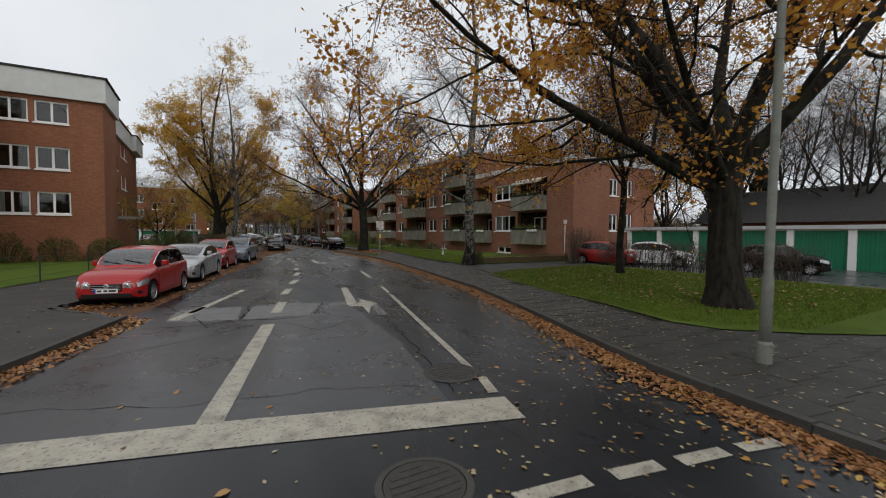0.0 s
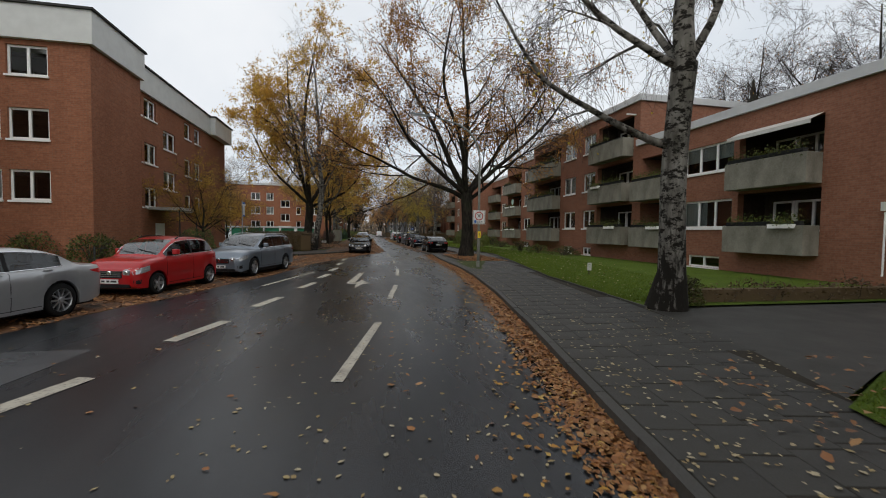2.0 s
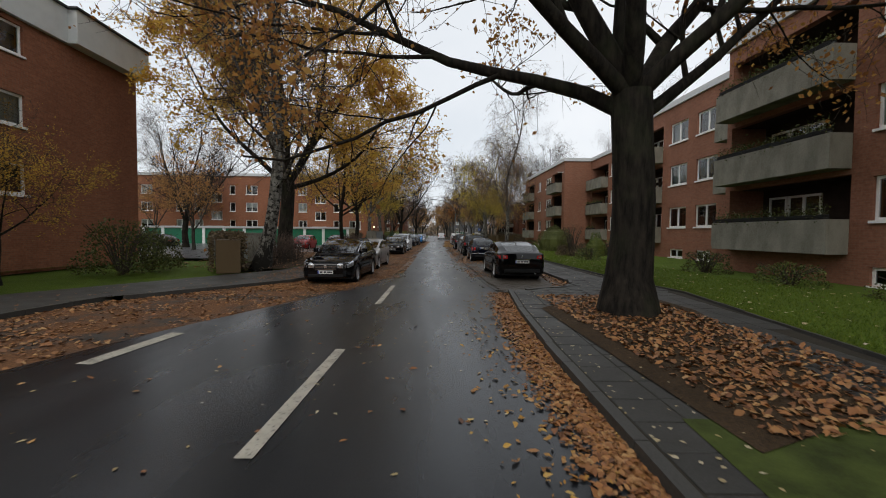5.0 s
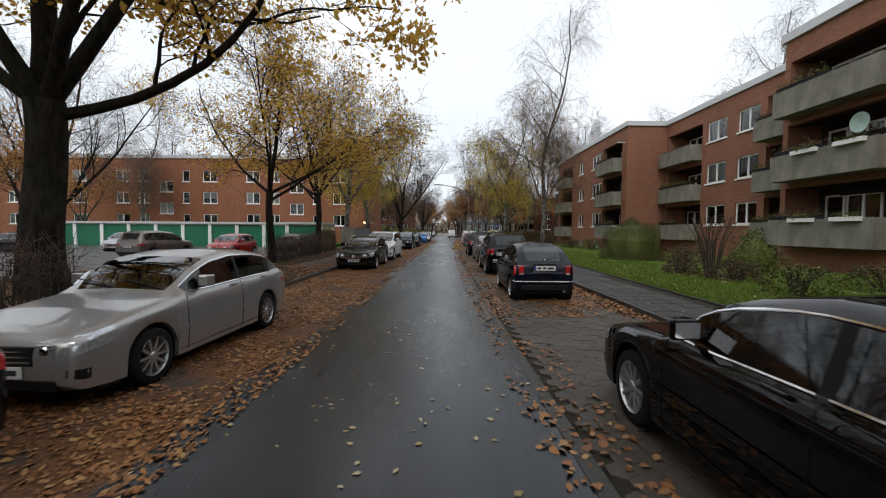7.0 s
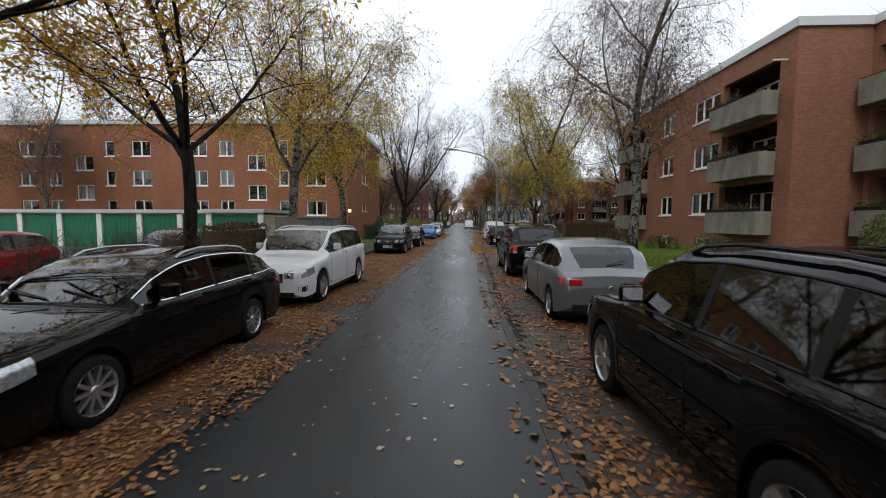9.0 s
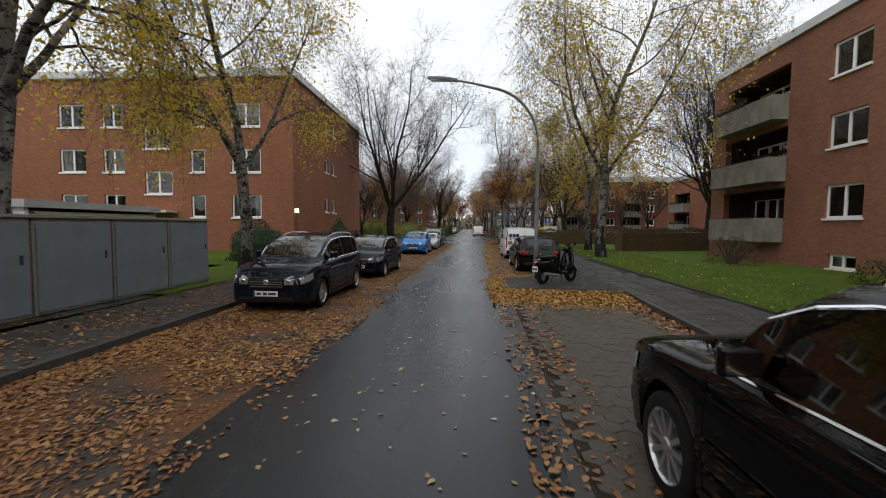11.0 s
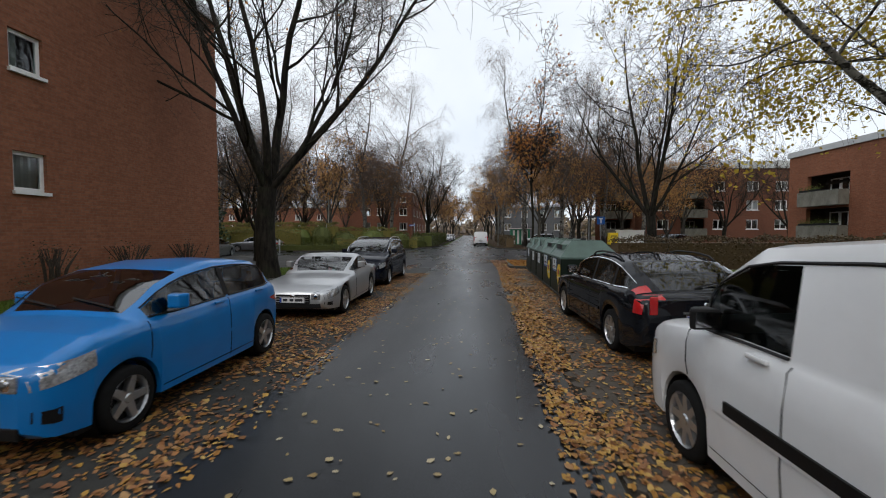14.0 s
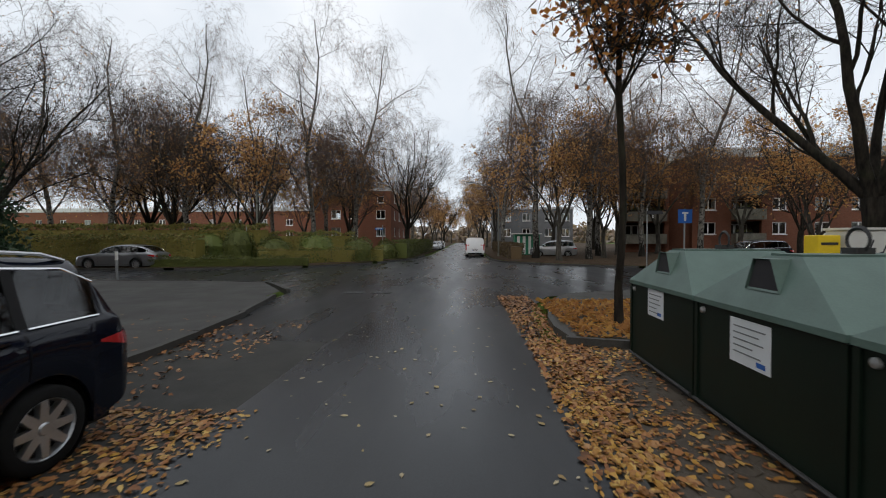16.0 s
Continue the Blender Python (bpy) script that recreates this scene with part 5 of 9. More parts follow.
def build_car(label, category, car, paint, x, y, heading=0.0, doors=((1.0,),), rims="five", rails=False, front="plain", rear="plain", pillars=None, wagon_quarter=True, trim="chrome", plate_z=None, bumper="", panel_van=False, group="parked cars", scale_lamps=1.0):
    c, L = car, car.L
    ob = thing("van" if panel_van else "car", label, category, group, at=pose(x, y, 0, 0, 0, heading))
    # window spans along s
    f0 = c.cowl + 0.17 * (c.wtop - c.cowl)
    end = c.rbot - 0.20 if wagon_quarter else c.rtop + 0.45 * (c.rbot - c.rtop)
    b_pillar = pillars or [c.wtop + 0.62, c.wtop + 1.55]
    edges = [f0] + [p for p in b_pillar if p < end - 0.25] + [end]
    spans = [(a + (0.035 if i else 0), b - 0.035) for i, (a, b) in enumerate(zip(edges[:-1], edges[1:]))]
    if panel_van:
        spans = spans[:1]
    screen, back = (c.cowl + 0.05, c.wtop - 0.04), (c.rtop + 0.06, c.rbot - 0.05)
    cuts = {0, L, *c.top_s, screen[0], screen[1], back[0], back[1], *(v for sp in spans for v in sp), 0.05, 0.14, 0.32, 0.7, L - 0.05, L - 0.15, L - 0.45, L - 1.0}
    for centre in (c.fo, c.fo + c.wb):
        cuts |= {centre + c.arch * math.cos(a) for a in np.linspace(0, math.pi, 13)} | {centre - c.arch - 0.004, centre + c.arch + 0.004}
    cuts = sorted(v for v in cuts if 0 <= v <= L)
    st = [cuts[0]]
    for v in cuts[1:]:
        if v - st[-1] > 0.003:
            n = max(1, math.ceil((v - st[-1]) / 0.22))
            st += [st[-1] + (v - st[-1]) * i / n for i in range(1, n + 1)]
    rings = [c.ring(s) for s in st]
    K = len(rings[0])
    m = Mesh()
    for s, r in zip(st, rings):
        yy = L / 2 - s
        m.v += [(px, yy, pz) for px, pz in r] + [(-px, yy, pz) for px, pz in r[1:-1]]
    N = 2 * K - 2
    def vid(a, i, side):
        return a * N + (i if side > 0 or i in (0, K - 1) else K - 1 + i)
    panes = {"side_window": [], "windscreen": [], "rear_window": []}
    for a in range(len(st) - 1):
        mid = 0.5 * (st[a] + st[a + 1])
        for i in range(K - 1):
            for side in (1, -1):
                q = (vid(a, i, side), vid(a, i + 1, side), vid(a + 1, i + 1, side), vid(a + 1, i, side))
                q = q if side > 0 else q[::-1]
                if i == 7 and any(s0 < mid < s1 for s0, s1 in spans):
                    panes["side_window"].append((mid, side, q))
                elif i >= 9 and screen[0] < mid < screen[1]:
                    panes["windscreen"].append((mid, side, q))
                elif i >= 10 and back[0] < mid < back[1] and not panel_van:
                    panes["rear_window"].append((mid, side, q))
                else:
                    m.f.append(q)
    front_ring = [vid(0, i, 1) for i in range(K)] + [vid(0, i, -1) for i in range(K - 2, 0, -1)]
    last = len(st) - 1
    back_ring = [vid(last, i, 1) for i in range(K)] + [vid(last, i, -1) for i in range(K - 2, 0, -1)]
    m.f += [tuple(front_ring), tuple(reversed(back_ring))]
    me = m.data("body", True)
    me.set_sharp_from_angle(angle=radians(38))
    part("body", me, PAINT[paint], ob)

    def pane_part(name, quads, mat):
        pm = Mesh()
        for q in quads:
            pm.quad(*(m.v[i] for i in q))
        pme = pm.data(name, True)
        bm = bmesh.new()
        bm.from_mesh(pme)
        bmesh.ops.remove_doubles(bm, verts=bm.verts, dist=0.0004)
        bm.to_mesh(pme)
        bm.free()
        pob = part(name, pme, mat, ob)
        pob.visible_shadow = False
        return pob

    for side in (1, -1):
        for s0, s1 in spans:
            pane_part("side_window", [q for mid, sd, q in panes["side_window"] if sd == side and s0 < mid < s1], M["car_glass"])
            edge = Mesh()
            n = 7
            lo = [c.at(s0 + (s1 - s0) * k / n, 6.75, side, 0.008) for k in range(n + 1)]
            edge.tube(lo, 0.011, 5)
            part("window_trim", edge, M[trim], ob)
        part("roof_trim", Mesh().tube([c.at(f0 + (end - f0) * k / 12, 8.12, side, 0.006) for k in range(13)], 0.010, 5), M[trim], ob)
        for (_, a), (b, _) in zip(spans[:-1], spans[1:]):
            part("pillar", c.skin(a - 0.004, b + 0.004, 7.0, 8.0, side, 0.003, 2, 3), M["black"], ob)
    pane_part("windscreen", [q for _, _, q in panes["windscreen"]], M["screen_glass"])
    if panes["rear_window"]:
        pane_part("rear_window", [q for _, _, q in panes["rear_window"]], M["car_glass"])
    # cabin
    cab = Mesh()
    hw, seat_z = c.W * 0.40, c.sill + 0.12
    y_at = lambda s: L / 2 - s  # noqa: E731
    cab.box(-hw, y_at(c.rbot - 0.1), c.sill + 0.05, hw, y_at(c.cowl + 0.1), c.sill + 0.1)
    cab.box(-hw, y_at(c.cowl + 0.55), c.belt[0] - 0.32, hw, y_at(c.cowl + 0.02), c.belt[0] - 0.06)
    part("dashboard", cab, M["cabin"], ob)
    rows = [c.wtop + 0.35] + ([c.wtop + 1.3] if c.rtop - c.wtop > 1.2 and not panel_van else [])
    for s in rows:
        for sx in (-1, 1):
            seat = Mesh()
            z0 = c.belt[0] - 0.52
            seat.box(sx * 0.37 - 0.24, y_at(s + 0.05), z0, sx * 0.37 + 0.24, y_at(s - 0.48), z0 + 0.14)
            seat.box(sx * 0.37 - 0.23, y_at(s + 0.16), z0 + 0.1, sx * 0.37 + 0.23, y_at(s), z0 + 0.66)
            seat.box(sx * 0.37 - 0.13, y_at(s + 0.17), z0 + 0.70, sx * 0.37 + 0.13, y_at(s + 0.07), z0 + 0.88)
            part("seat", seat, M["cabin"], ob, bevel=0.04)
    part("steering_wheel", Mesh().lathe([(0.17, -0.015), (0.19, 0.0), (0.17, 0.015), (0.155, 0.0), (0.17, -0.015)], "y", 18, (-0.37, y_at(c.cowl + 0.62), c.belt[0] - 0.06)), M["black"], ob)
    # wheels
    tyre, rim, brake = wheel_meshes(c.wr, rims)
    for s in (c.fo, c.fo + c.wb):
        well = Mesh().lathe([(0.0, -0.3), (c.arch - 0.01, -0.3), (c.arch - 0.01, 0.0)], "x", 20, (0, 0, 0))
        for side in (1, -1):
            place = pose(side * (c.W / 2 - 0.125), y_at(s), c.wr, 0, 0, 0 if side > 0 else 180)
            w = part("wheel", tyre, M["rubber"], ob)
            w.matrix_basis = place
            part("rim", rim, M["alloy"], w)
            part("brake", brake, M["black"], w)
            wl = part("wheel_housing", shared(("well", c.arch), lambda: well.data("wheel_housing")), M["black"], ob)
            wl.matrix_basis = pose(side * (c.W / 2 - 0.06), y_at(s), c.wr, 0, 0, 0 if side > 0 else 180)
    # seams, sills, handles, mirrors
    for side in (1, -1):
        for s in [c.cowl + 0.1] + [v for v in b_pillar if v < c.fo + c.wb - 0.1]:
            seam = [c.at(s, i, side, 0.003) for i in (2.2, 3, 4, 5, 6)]
            part("door_seam", Mesh().tube(seam, 0.0042, 4), M["black"], ob)
        part("sill_trim", c.skin(c.fo + c.arch + 0.03, c.fo + c.wb - c.arch - 0.03, 1.6, 2.3, side, 0.008, 3, 1), M["black"], ob)
        for s in [v - 0.22 for v in b_pillar if v < c.fo + c.wb + 0.3][: 1 if panel_van else 2]:
            a = c.at(s, 5.0, side, 0.02)
            part("door_handle", Mesh().box(a[0] - 0.015, a[1] - 0.09, a[2] - 0.016, a[0] + 0.015, a[1] + 0.09, a[2] + 0.016), PAINT[paint], ob, bevel=0.01)
        a = c.at(c.cowl + 0.42, 6.9, side, 0.11)
        mir = part("wing_mirror", Mesh().prism([(-side * 0.10, -0.04), (side * 0.09, -0.05), (side * 0.11, -0.01), (side * 0.06, 0.07), (-side * 0.06, 0.09)][::side], -0.075, 0.075), M["black"] if panel_van else PAINT[paint], ob, bevel=0.028)
        mir.matrix_basis = pose(a[0], a[1], a[2] + 0.06)
        part("mirror_glass", Mesh().box(-0.085, -0.054, -0.055, 0.085, -0.049, 0.055), M["chrome"], mir)
        part("mirror_arm", Mesh().tube([(0, 0.0, -0.02), (-side * 0.1, 0.03, -0.07)], 0.02, 6), M["black"], mir)
        if rails:
            pts = [c.at(s, 9.0, side, 0.045 if 0 < k < 10 else 0.0) for k, s in enumerate(np.linspace(c.wtop + 0.12, c.rtop - 0.05, 11))]
            part("roof_rail", Mesh().tube(pts, 0.016, 6), M["alloy"] if rails == "bright" else M["black"], ob)
        # lamps follow the skin between two heights
        part("headlamp", c.belt_skin(0.03, 0.40 * scale_lamps, lambda q: c.nose - 0.19 + 0.10 * q, lambda q: c.nose - 0.03 + 0.075 * q, side), M["lamp_clear"], ob, smooth=True)
        xa, xb = sorted((side * c.width(0) * 0.99, side * c.width(0) * 0.66))
        eye = part("headlamp", Mesh().box(xa, L / 2 - 0.03, c.nose - 0.19, xb, L / 2 + 0.006, c.nose - 0.06), M["lamp_clear"], ob, bevel=0.012)
        part("lamp_bulb", Mesh().lathe([(0.0, 0.012), (0.035, 0.010), (0.05, 0.0)], "y", 14, ((xa + xb) / 2, L / 2 + 0.006, c.nose - 0.125)), M["chrome"], eye)
        part("front_fog_lamp", c.skin(0.03, 0.16, 2.6, 3.2, side, 0.006, 3, 2), M["black"], ob)
        reach, inner, zt, top = {"hatch": (0.17, 0.80, c.deck - 0.30, c.deck - 0.06), "bumper": (0.30, 0.66, c.deck - 0.23, c.deck - 0.10), "tall": (0.20, 0.84, c.deck - 0.26, c.deck + 0.0)}.get(rear, (0.40, 0.74, c.deck - 0.26, c.deck - 0.12))
        if panel_van:
            reach, inner, zt, top = 0.10, 0.90, 0.66, 1.30
        slant = 0.0 if rear in ("hatch", "tall") else 0.10
        part("tail_lamp", c.belt_skin(L - reach, L - 0.045, lambda q: zt + slant * (1 - q), lambda q: top - 0.02 * (1 - q), side), M["lamp_red"], ob, smooth=True)
        if rear == "tall" and not panel_van:
            part("tail_lamp", c.skin(L - 0.34, L - 0.22, 6.2, 8.8, side, 0.008, 3, 8), M["lamp_red"], ob, smooth=True)
        xa, xb = sorted((side * c.width(L) * 0.985, side * c.width(L) * inner))
        part("tail_lamp", Mesh().box(xa, -L / 2 - 0.008, zt, xb, -L / 2 + 0.02, top - 0.015), M["lamp_red"], ob, bevel=0.022)
    # front
    fz = c.nose
    grille = part("grille", Mesh().box(-c.W * 0.205, L / 2 - 0.05, fz - 0.27, c.W * 0.205, L / 2 + 0.012, fz - 0.085), M["black"], ob, bevel=0.01)
    for k in range(3):
        z = fz - 0.235 + 0.05 * k
        part("grille_slat", Mesh().box(-c.W * 0.195, L / 2 + 0.008, z, c.W * 0.195, L / 2 + 0.02, z + 0.014), M["chrome"] if front == "bright" else M["alloy"], grille)
    part("badge", Mesh().lathe([(0.0, 0.012), (0.045, 0.012), (0.06, 0.0)], "y", 16, (0, L / 2 + 0.015, fz - 0.14)), M["chrome"], ob)
    part("air_intake", Mesh().box(-c.W * 0.33, L / 2 - 0.06, 0.25, c.W * 0.33, L / 2 + 0.008, 0.35), M["black"], ob, bevel=0.01)
    number_plate(ob, pose(0, L / 2 + 0.016, 0.37, 0, 0, 180))
    # rear
    part("rear_bumper_insert", Mesh().box(-c.W * 0.36, -L / 2 - 0.01, 0.3, c.W * 0.36, -L / 2 + 0.06, 0.43), M["black"], ob, bevel=0.015)
    pz = plate_z or {"bumper": 0.47, "plain": 0.66, "tall": 0.62, "hatch": 0.50}[rear]
    if bumper:
        band = Mesh().tube([c.at(s, 3.0, -1, 0.012) for s in (L - 0.14, L - 0.06)] + [(0.9 * x * c.W / 2, -L / 2 - 0.035, 0.52) for x in (-0.8, -0.4, 0, 0.4, 0.8)] + [c.at(s, 3.0, 1, 0.012) for s in (L - 0.06, L - 0.14)], 0.022, 8) if bumper == "bar" else Mesh().prism([(-c.W * 0.36, -L / 2 - 0.045), (c.W * 0.36, -L / 2 - 0.045), (c.W * 0.38, -L / 2 + 0.06), (-c.W * 0.38, -L / 2 + 0.06)], 0.50, 0.64) if bumper == "plate" else Mesh().prism([(-c.W * 0.47, -L / 2 + 0.25), (-c.W * 0.45, -L / 2 - 0.02), (-c.W * 0.40, -L / 2 - 0.05), (c.W * 0.40, -L / 2 - 0.05), (c.W * 0.45, -L / 2 - 0.02), (c.W * 0.47, -L / 2 + 0.25)], 0.32, 0.52)
        part("rear_bumper", band, M[{"bar": "chrome", "plate": "alloy", "dark": "black"}[bumper]], ob, bevel=0.0 if bumper == "bar" else 0.015)
    number_plate(ob, pose(0, -L / 2 - 0.014, pz))
    if rear != "bumper":
        part("tailgate_grip", Mesh().box(-0.3, -L / 2 - 0.02, pz + 0.13, 0.3, -L / 2 - 0.005, pz + 0.16), M["chrome"] if trim == "chrome" else M["black"], ob)
    part("rear_badge", Mesh().lathe([(0.0, -0.010), (0.028, -0.010), (0.036, 0.0)], "y", 14, (0, -L / 2 - 0.012, pz + 0.25)), M["chrome"], ob)
    for side in (1, -1):
        part("side_moulding", c.skin(c.fo + c.arch + 0.08, c.fo + c.wb - c.arch - 0.06, 3.25, 3.42, side, 0.012, 6, 1), PAINT[paint], ob)
        if rear in ("hatch", "plain") and not panel_van:
            xa, xb = sorted((side * c.width(L) * 0.96, side * c.width(L) * 0.82))
            part("reverse_lamp", Mesh().box(xa, -L / 2 - 0.012, 0.0, xb, -L / 2 + 0.01, 0.055), M["lamp_clear"], ob, bevel=0.008).matrix_basis = pose(0, 0, c.deck - (0.30 if rear == "hatch" else 0.22))
    part("exhaust", Mesh().tube([(0.5, -L / 2 - 0.02, 0.27), (0.5, -L / 2 + 0.2, 0.27)], 0.03, 8), M["metal_grey"], ob)
    # wipers
    for sx in (-0.5, 0.12):
        pts = [(sx + 0.55 * k / 5, y_at(c.cowl + 0.06 + 0.10 * k / 5), c.top(c.cowl + 0.06 + 0.10 * k / 5) + 0.03) for k in range(6)]
        part("wiper", Mesh().tube(pts, 0.009, 4), M["black"], ob)
    if panes["rear_window"] and rear != "plain":
        sm = back[1] - 0.04
        part("rear_wiper", Mesh().tube([(0.0, y_at(sm) - 0.03, c.top(sm) + 0.01), (0.34, y_at(sm - 0.06) - 0.03, c.top(sm - 0.06) + 0.03)], 0.009, 4), M["black"], ob)
    part("aerial", Mesh().tube([(0, y_at(c.rtop - 0.15), c.H - 0.02), (0, y_at(c.rtop - 0.05), c.H + 0.16)], 0.006, 4), M["black"], ob)
    part("underbody", Mesh().box(-c.W * 0.44, -L / 2 + 0.25, 0.17, c.W * 0.44, L / 2 - 0.25, 0.25), M["black"], ob)
    return ob


# L, W, H, wheelbase, front overhang, wheel radius, hood heights, cowl, screen top, roof end, rear screen foot, deck height
def hatch(L=3.7, W=1.68, H=1.50, wb=2.43, hood=(0.84, 0.99), deck=0.98, **k):
    k.setdefault("nose", 0.75)
    return Car(L, W, H, wb, k.pop("fo", 0.72), k.pop("wr", 0.30), hood, k.pop("cowl", 0.95), k.pop("wtop", 1.62), k.pop("rtop", L - 0.56), k.pop("rbot", L - 0.13), deck, **k)


def wagon(L=4.7, W=1.80, H=1.48, wb=2.72, hood=(0.80, 0.97), deck=0.99, **k):
    k.setdefault("nose", 0.75)
    return Car(L, W, H, wb, k.pop("fo", 0.90), k.pop("wr", 0.32), hood, k.pop("cowl", 1.35), k.pop("wtop", 2.12), k.pop("rtop", L - 0.92), k.pop("rbot", L - 0.20), deck, belt=k.pop("belt", (0.94, 1.0)), drop=k.pop("drop", 0.09), **k)


def saloon(L=4.85, W=1.86, H=1.46, wb=2.87, hood=(0.79, 0.97), deck=1.05, **k):
    k.setdefault("nose", 0.74)
    k.setdefault("belt", (0.94, 1.02))
    return Car(L, W, H, wb, k.pop("fo", 0.95), k.pop("wr", 0.34), hood, k.pop("cowl", 1.42), k.pop("wtop", 2.2), k.pop("rtop", L - 1.35), k.pop("rbot", L - 0.55), deck, **k)


def suv(L=4.6, W=1.85, H=1.68, wb=2.7, hood=(0.96, 1.10), deck=1.12, **k):
    return Car(L, W, H, wb, k.pop("fo", 0.90), k.pop("wr", 0.36), hood, k.pop("cowl", 1.28), k.pop("wtop", 1.95), k.pop("rtop", L - 0.50), k.pop("rbot", L - 0.16), deck, belt=k.pop("belt", (1.06, 1.14)), nose=k.pop("nose", 0.82), sill=k.pop("sill", 0.28), **k)


def mpv(L=4.5, W=1.80, H=1.66, wb=2.70, hood=(0.92, 1.08), deck=1.02, **k):
    return Car(L, W, H, wb, k.pop("fo", 0.92), k.pop("wr", 0.32), hood, k.pop("cowl", 1.05), k.pop("wtop", 1.95), k.pop("rtop", L - 0.42), k.pop("rbot", L - 0.12), deck, belt=k.pop("belt", (1.0, 1.06)), nose=k.pop("nose", 0.80), **k)


def left_car(label, car, paint, near_x, front_axle_y, turn=0.0, **k):
    """Parked on the left with its nose towards the start; near_x is its street side at the front axle."""
    h = 180 + turn
    a = radians(turn)
    dx, dy = -car.W / 2, car.L / 2 - car.fo
    return build_car(label, k.pop("category", "car"), car, paint, near_x + dx * math.cos(a) - dy * math.sin(a), front_axle_y + dx * math.sin(a) + dy * math.cos(a), h, **k)


def right_car(label, car, paint, near_x, rear_axle_y, turn=0.0, **k):
    """Parked on the right with its tail towards the start; near_x is its street side."""
    return build_car(label, k.pop("category", "car"), car, paint, near_x + car.W / 2, rear_axle_y + (car.fo + car.wb) - car.L / 2, turn, **k)


left_car("small red hatchback parked at the kerb, wet and clean", hatch(3.72, 1.66, 1.54, nose=0.68, hood=(0.80, 0.98)), "red", -12.15, 22.95, -15, rims="cover")
left_car("silver saloon car parked in the paved bay", saloon(4.9, 1.87, 1.46), "silver", -11.0, 28.05, -12.5, rims="ten", front="bright", wagon_quarter=False)
left_car("small red crossover car with dark wheel arches", hatch(3.70, 1.67, 1.60, hood=(0.92, 1.04), nose=0.78, belt=(1.0, 1.08), deck=1.06), "red", -9.9, 33.9, -13, rims="five", rails="dark", front="bright")
left_car("grey-blue family sport utility car with roof rails", suv(4.7, 1.88, 1.68, 2.79), "grey_blue", -8.45, 38.5, -15, rims="five", rails="bright", front="bright")
left_car("black estate car parked nose out on the leaf-covered strip", wagon(4.7, 1.81, 1.52, 2.69), "black", -3.47, 56.35, -3.5, rims="cover", rails="dark", front="bright")
left_car("warm silver estate car parked on the leaf-covered strip", wagon(4.55, 1.73, 1.46, 2.71), "gold_silver", -3.38, 61.75, -3, rims="ten", front="bright")
left_car("black estate car with silver roof rails and leaves round it", wagon(4.77, 1.80, 1.48, 2.73), "black", -3.1, 76.0, -1, rims="ten", rails="bright", front="bright")
left_car("white sport utility car with dark windows", suv(4.8, 1.93, 1.70, 2.9, hood=(0.92, 1.08)), "white", -2.95, 81.75, -2, rims="five", rails="bright", trim="black")
left_car("navy compact people carrier parked at the kerb", mpv(4.40, 1.79, 1.66, 2.68), "navy", -2.88, 95.75, -1, rims="cover", rails="bright", front="bright")
left_car("small dark navy hatchback parked at the kerb", hatch(3.95, 1.68, 1.48, 2.49, hood=(0.85, 1.0)), "navy", -2.57, 101.35, -2, rims="cover")
left_car("bright blue small hatchback parked on fallen leaves", hatch(3.67, 1.68, 1.48, 2.43, hood=(0.88, 1.02), nose=0.80, cowl=0.86, belt=(0.96, 1.02)), "blue", -2.27, 113.5, -1, rims="five", trim="black")
left_car("low silver two-seat roadster with its roof closed", Car(4.08, 1.78, 1.29, 2.43, 0.85, 0.32, (0.70, 0.84), 1.55, 2.1, 2.75, 3.25, 0.92, belt=(0.86, 0.92), nose=0.62), "silver", -1.95, 119.05, 0, rims="five", wagon_quarter=False, pillars=[9.0])
left_car("dark navy compact people carrier with roof rails", mpv(4.47, 1.80, 1.64, 2.70), "navy", -1.95, 124.2, -1.5, rims="cover", rails="bright", front="bright")
right_car("black fastback saloon parked on the paved bay", saloon(4.87, 1.86, 1.46, 2.85, rtop=3.4, rbot=4.45, deck=1.08), "black", 1.62, 58.0, 0, rims="ten", wagon_quarter=False, rear="plain")
right_car("small rounded dark navy three-door hatchback", hatch(3.55, 1.63, 1.49, 2.30, hood=(0.82, 1.0), nose=0.70, cowl=0.80, wtop=1.45, rtop=2.85, rbot=3.44, tumble=0.46, drop=0.10), "navy", 1.65, 67.85, 0, rims="cover", rear="hatch", pillars=[2.35], plate_z=0.80, bumper="bar", trim="black")
right_car("black boxy sport utility car with red tail lamps", suv(4.42, 1.81, 1.70, 2.63, boxy=0.35, rtop=3.9, rbot=4.28, tumble=0.36), "black", 1.68, 74.4, 0, rims="five", rails="dark", rear="hatch", plate_z=0.84, bumper="plate", trim="black")
right_car("silver-grey rounded hatchback with red tail lamps", hatch(4.42, 1.81, 1.51, 2.68, hood=(0.80, 0.98), fo=0.92, cowl=1.2, wtop=2.0, rtop=3.72, rbot=4.26, drop=0.10), "grey", 1.82, 80.4, 0, rims="five", rear="bumper")
right_car("black sport utility car with a roof box line", suv(4.6, 1.88, 1.72, 2.75, boxy=0.5), "black", 1.72, 86.7, 0, rims="ten", rails="bright", rear="hatch", plate_z=0.86)
right_car("black hatchback with red tail lamps in a leafy bay", hatch(4.26, 1.79, 1.46, 2.63, hood=(0.78, 0.97), fo=0.86, cowl=1.15, wtop=1.9, wr=0.32, rtop=3.78, rbot=4.12, tumble=0.36, drop=0.06, belt=(0.94, 1.02), deck=1.0), "black", 2.42, 104.0, 0, rims="ten", rear="bumper", trim="black")
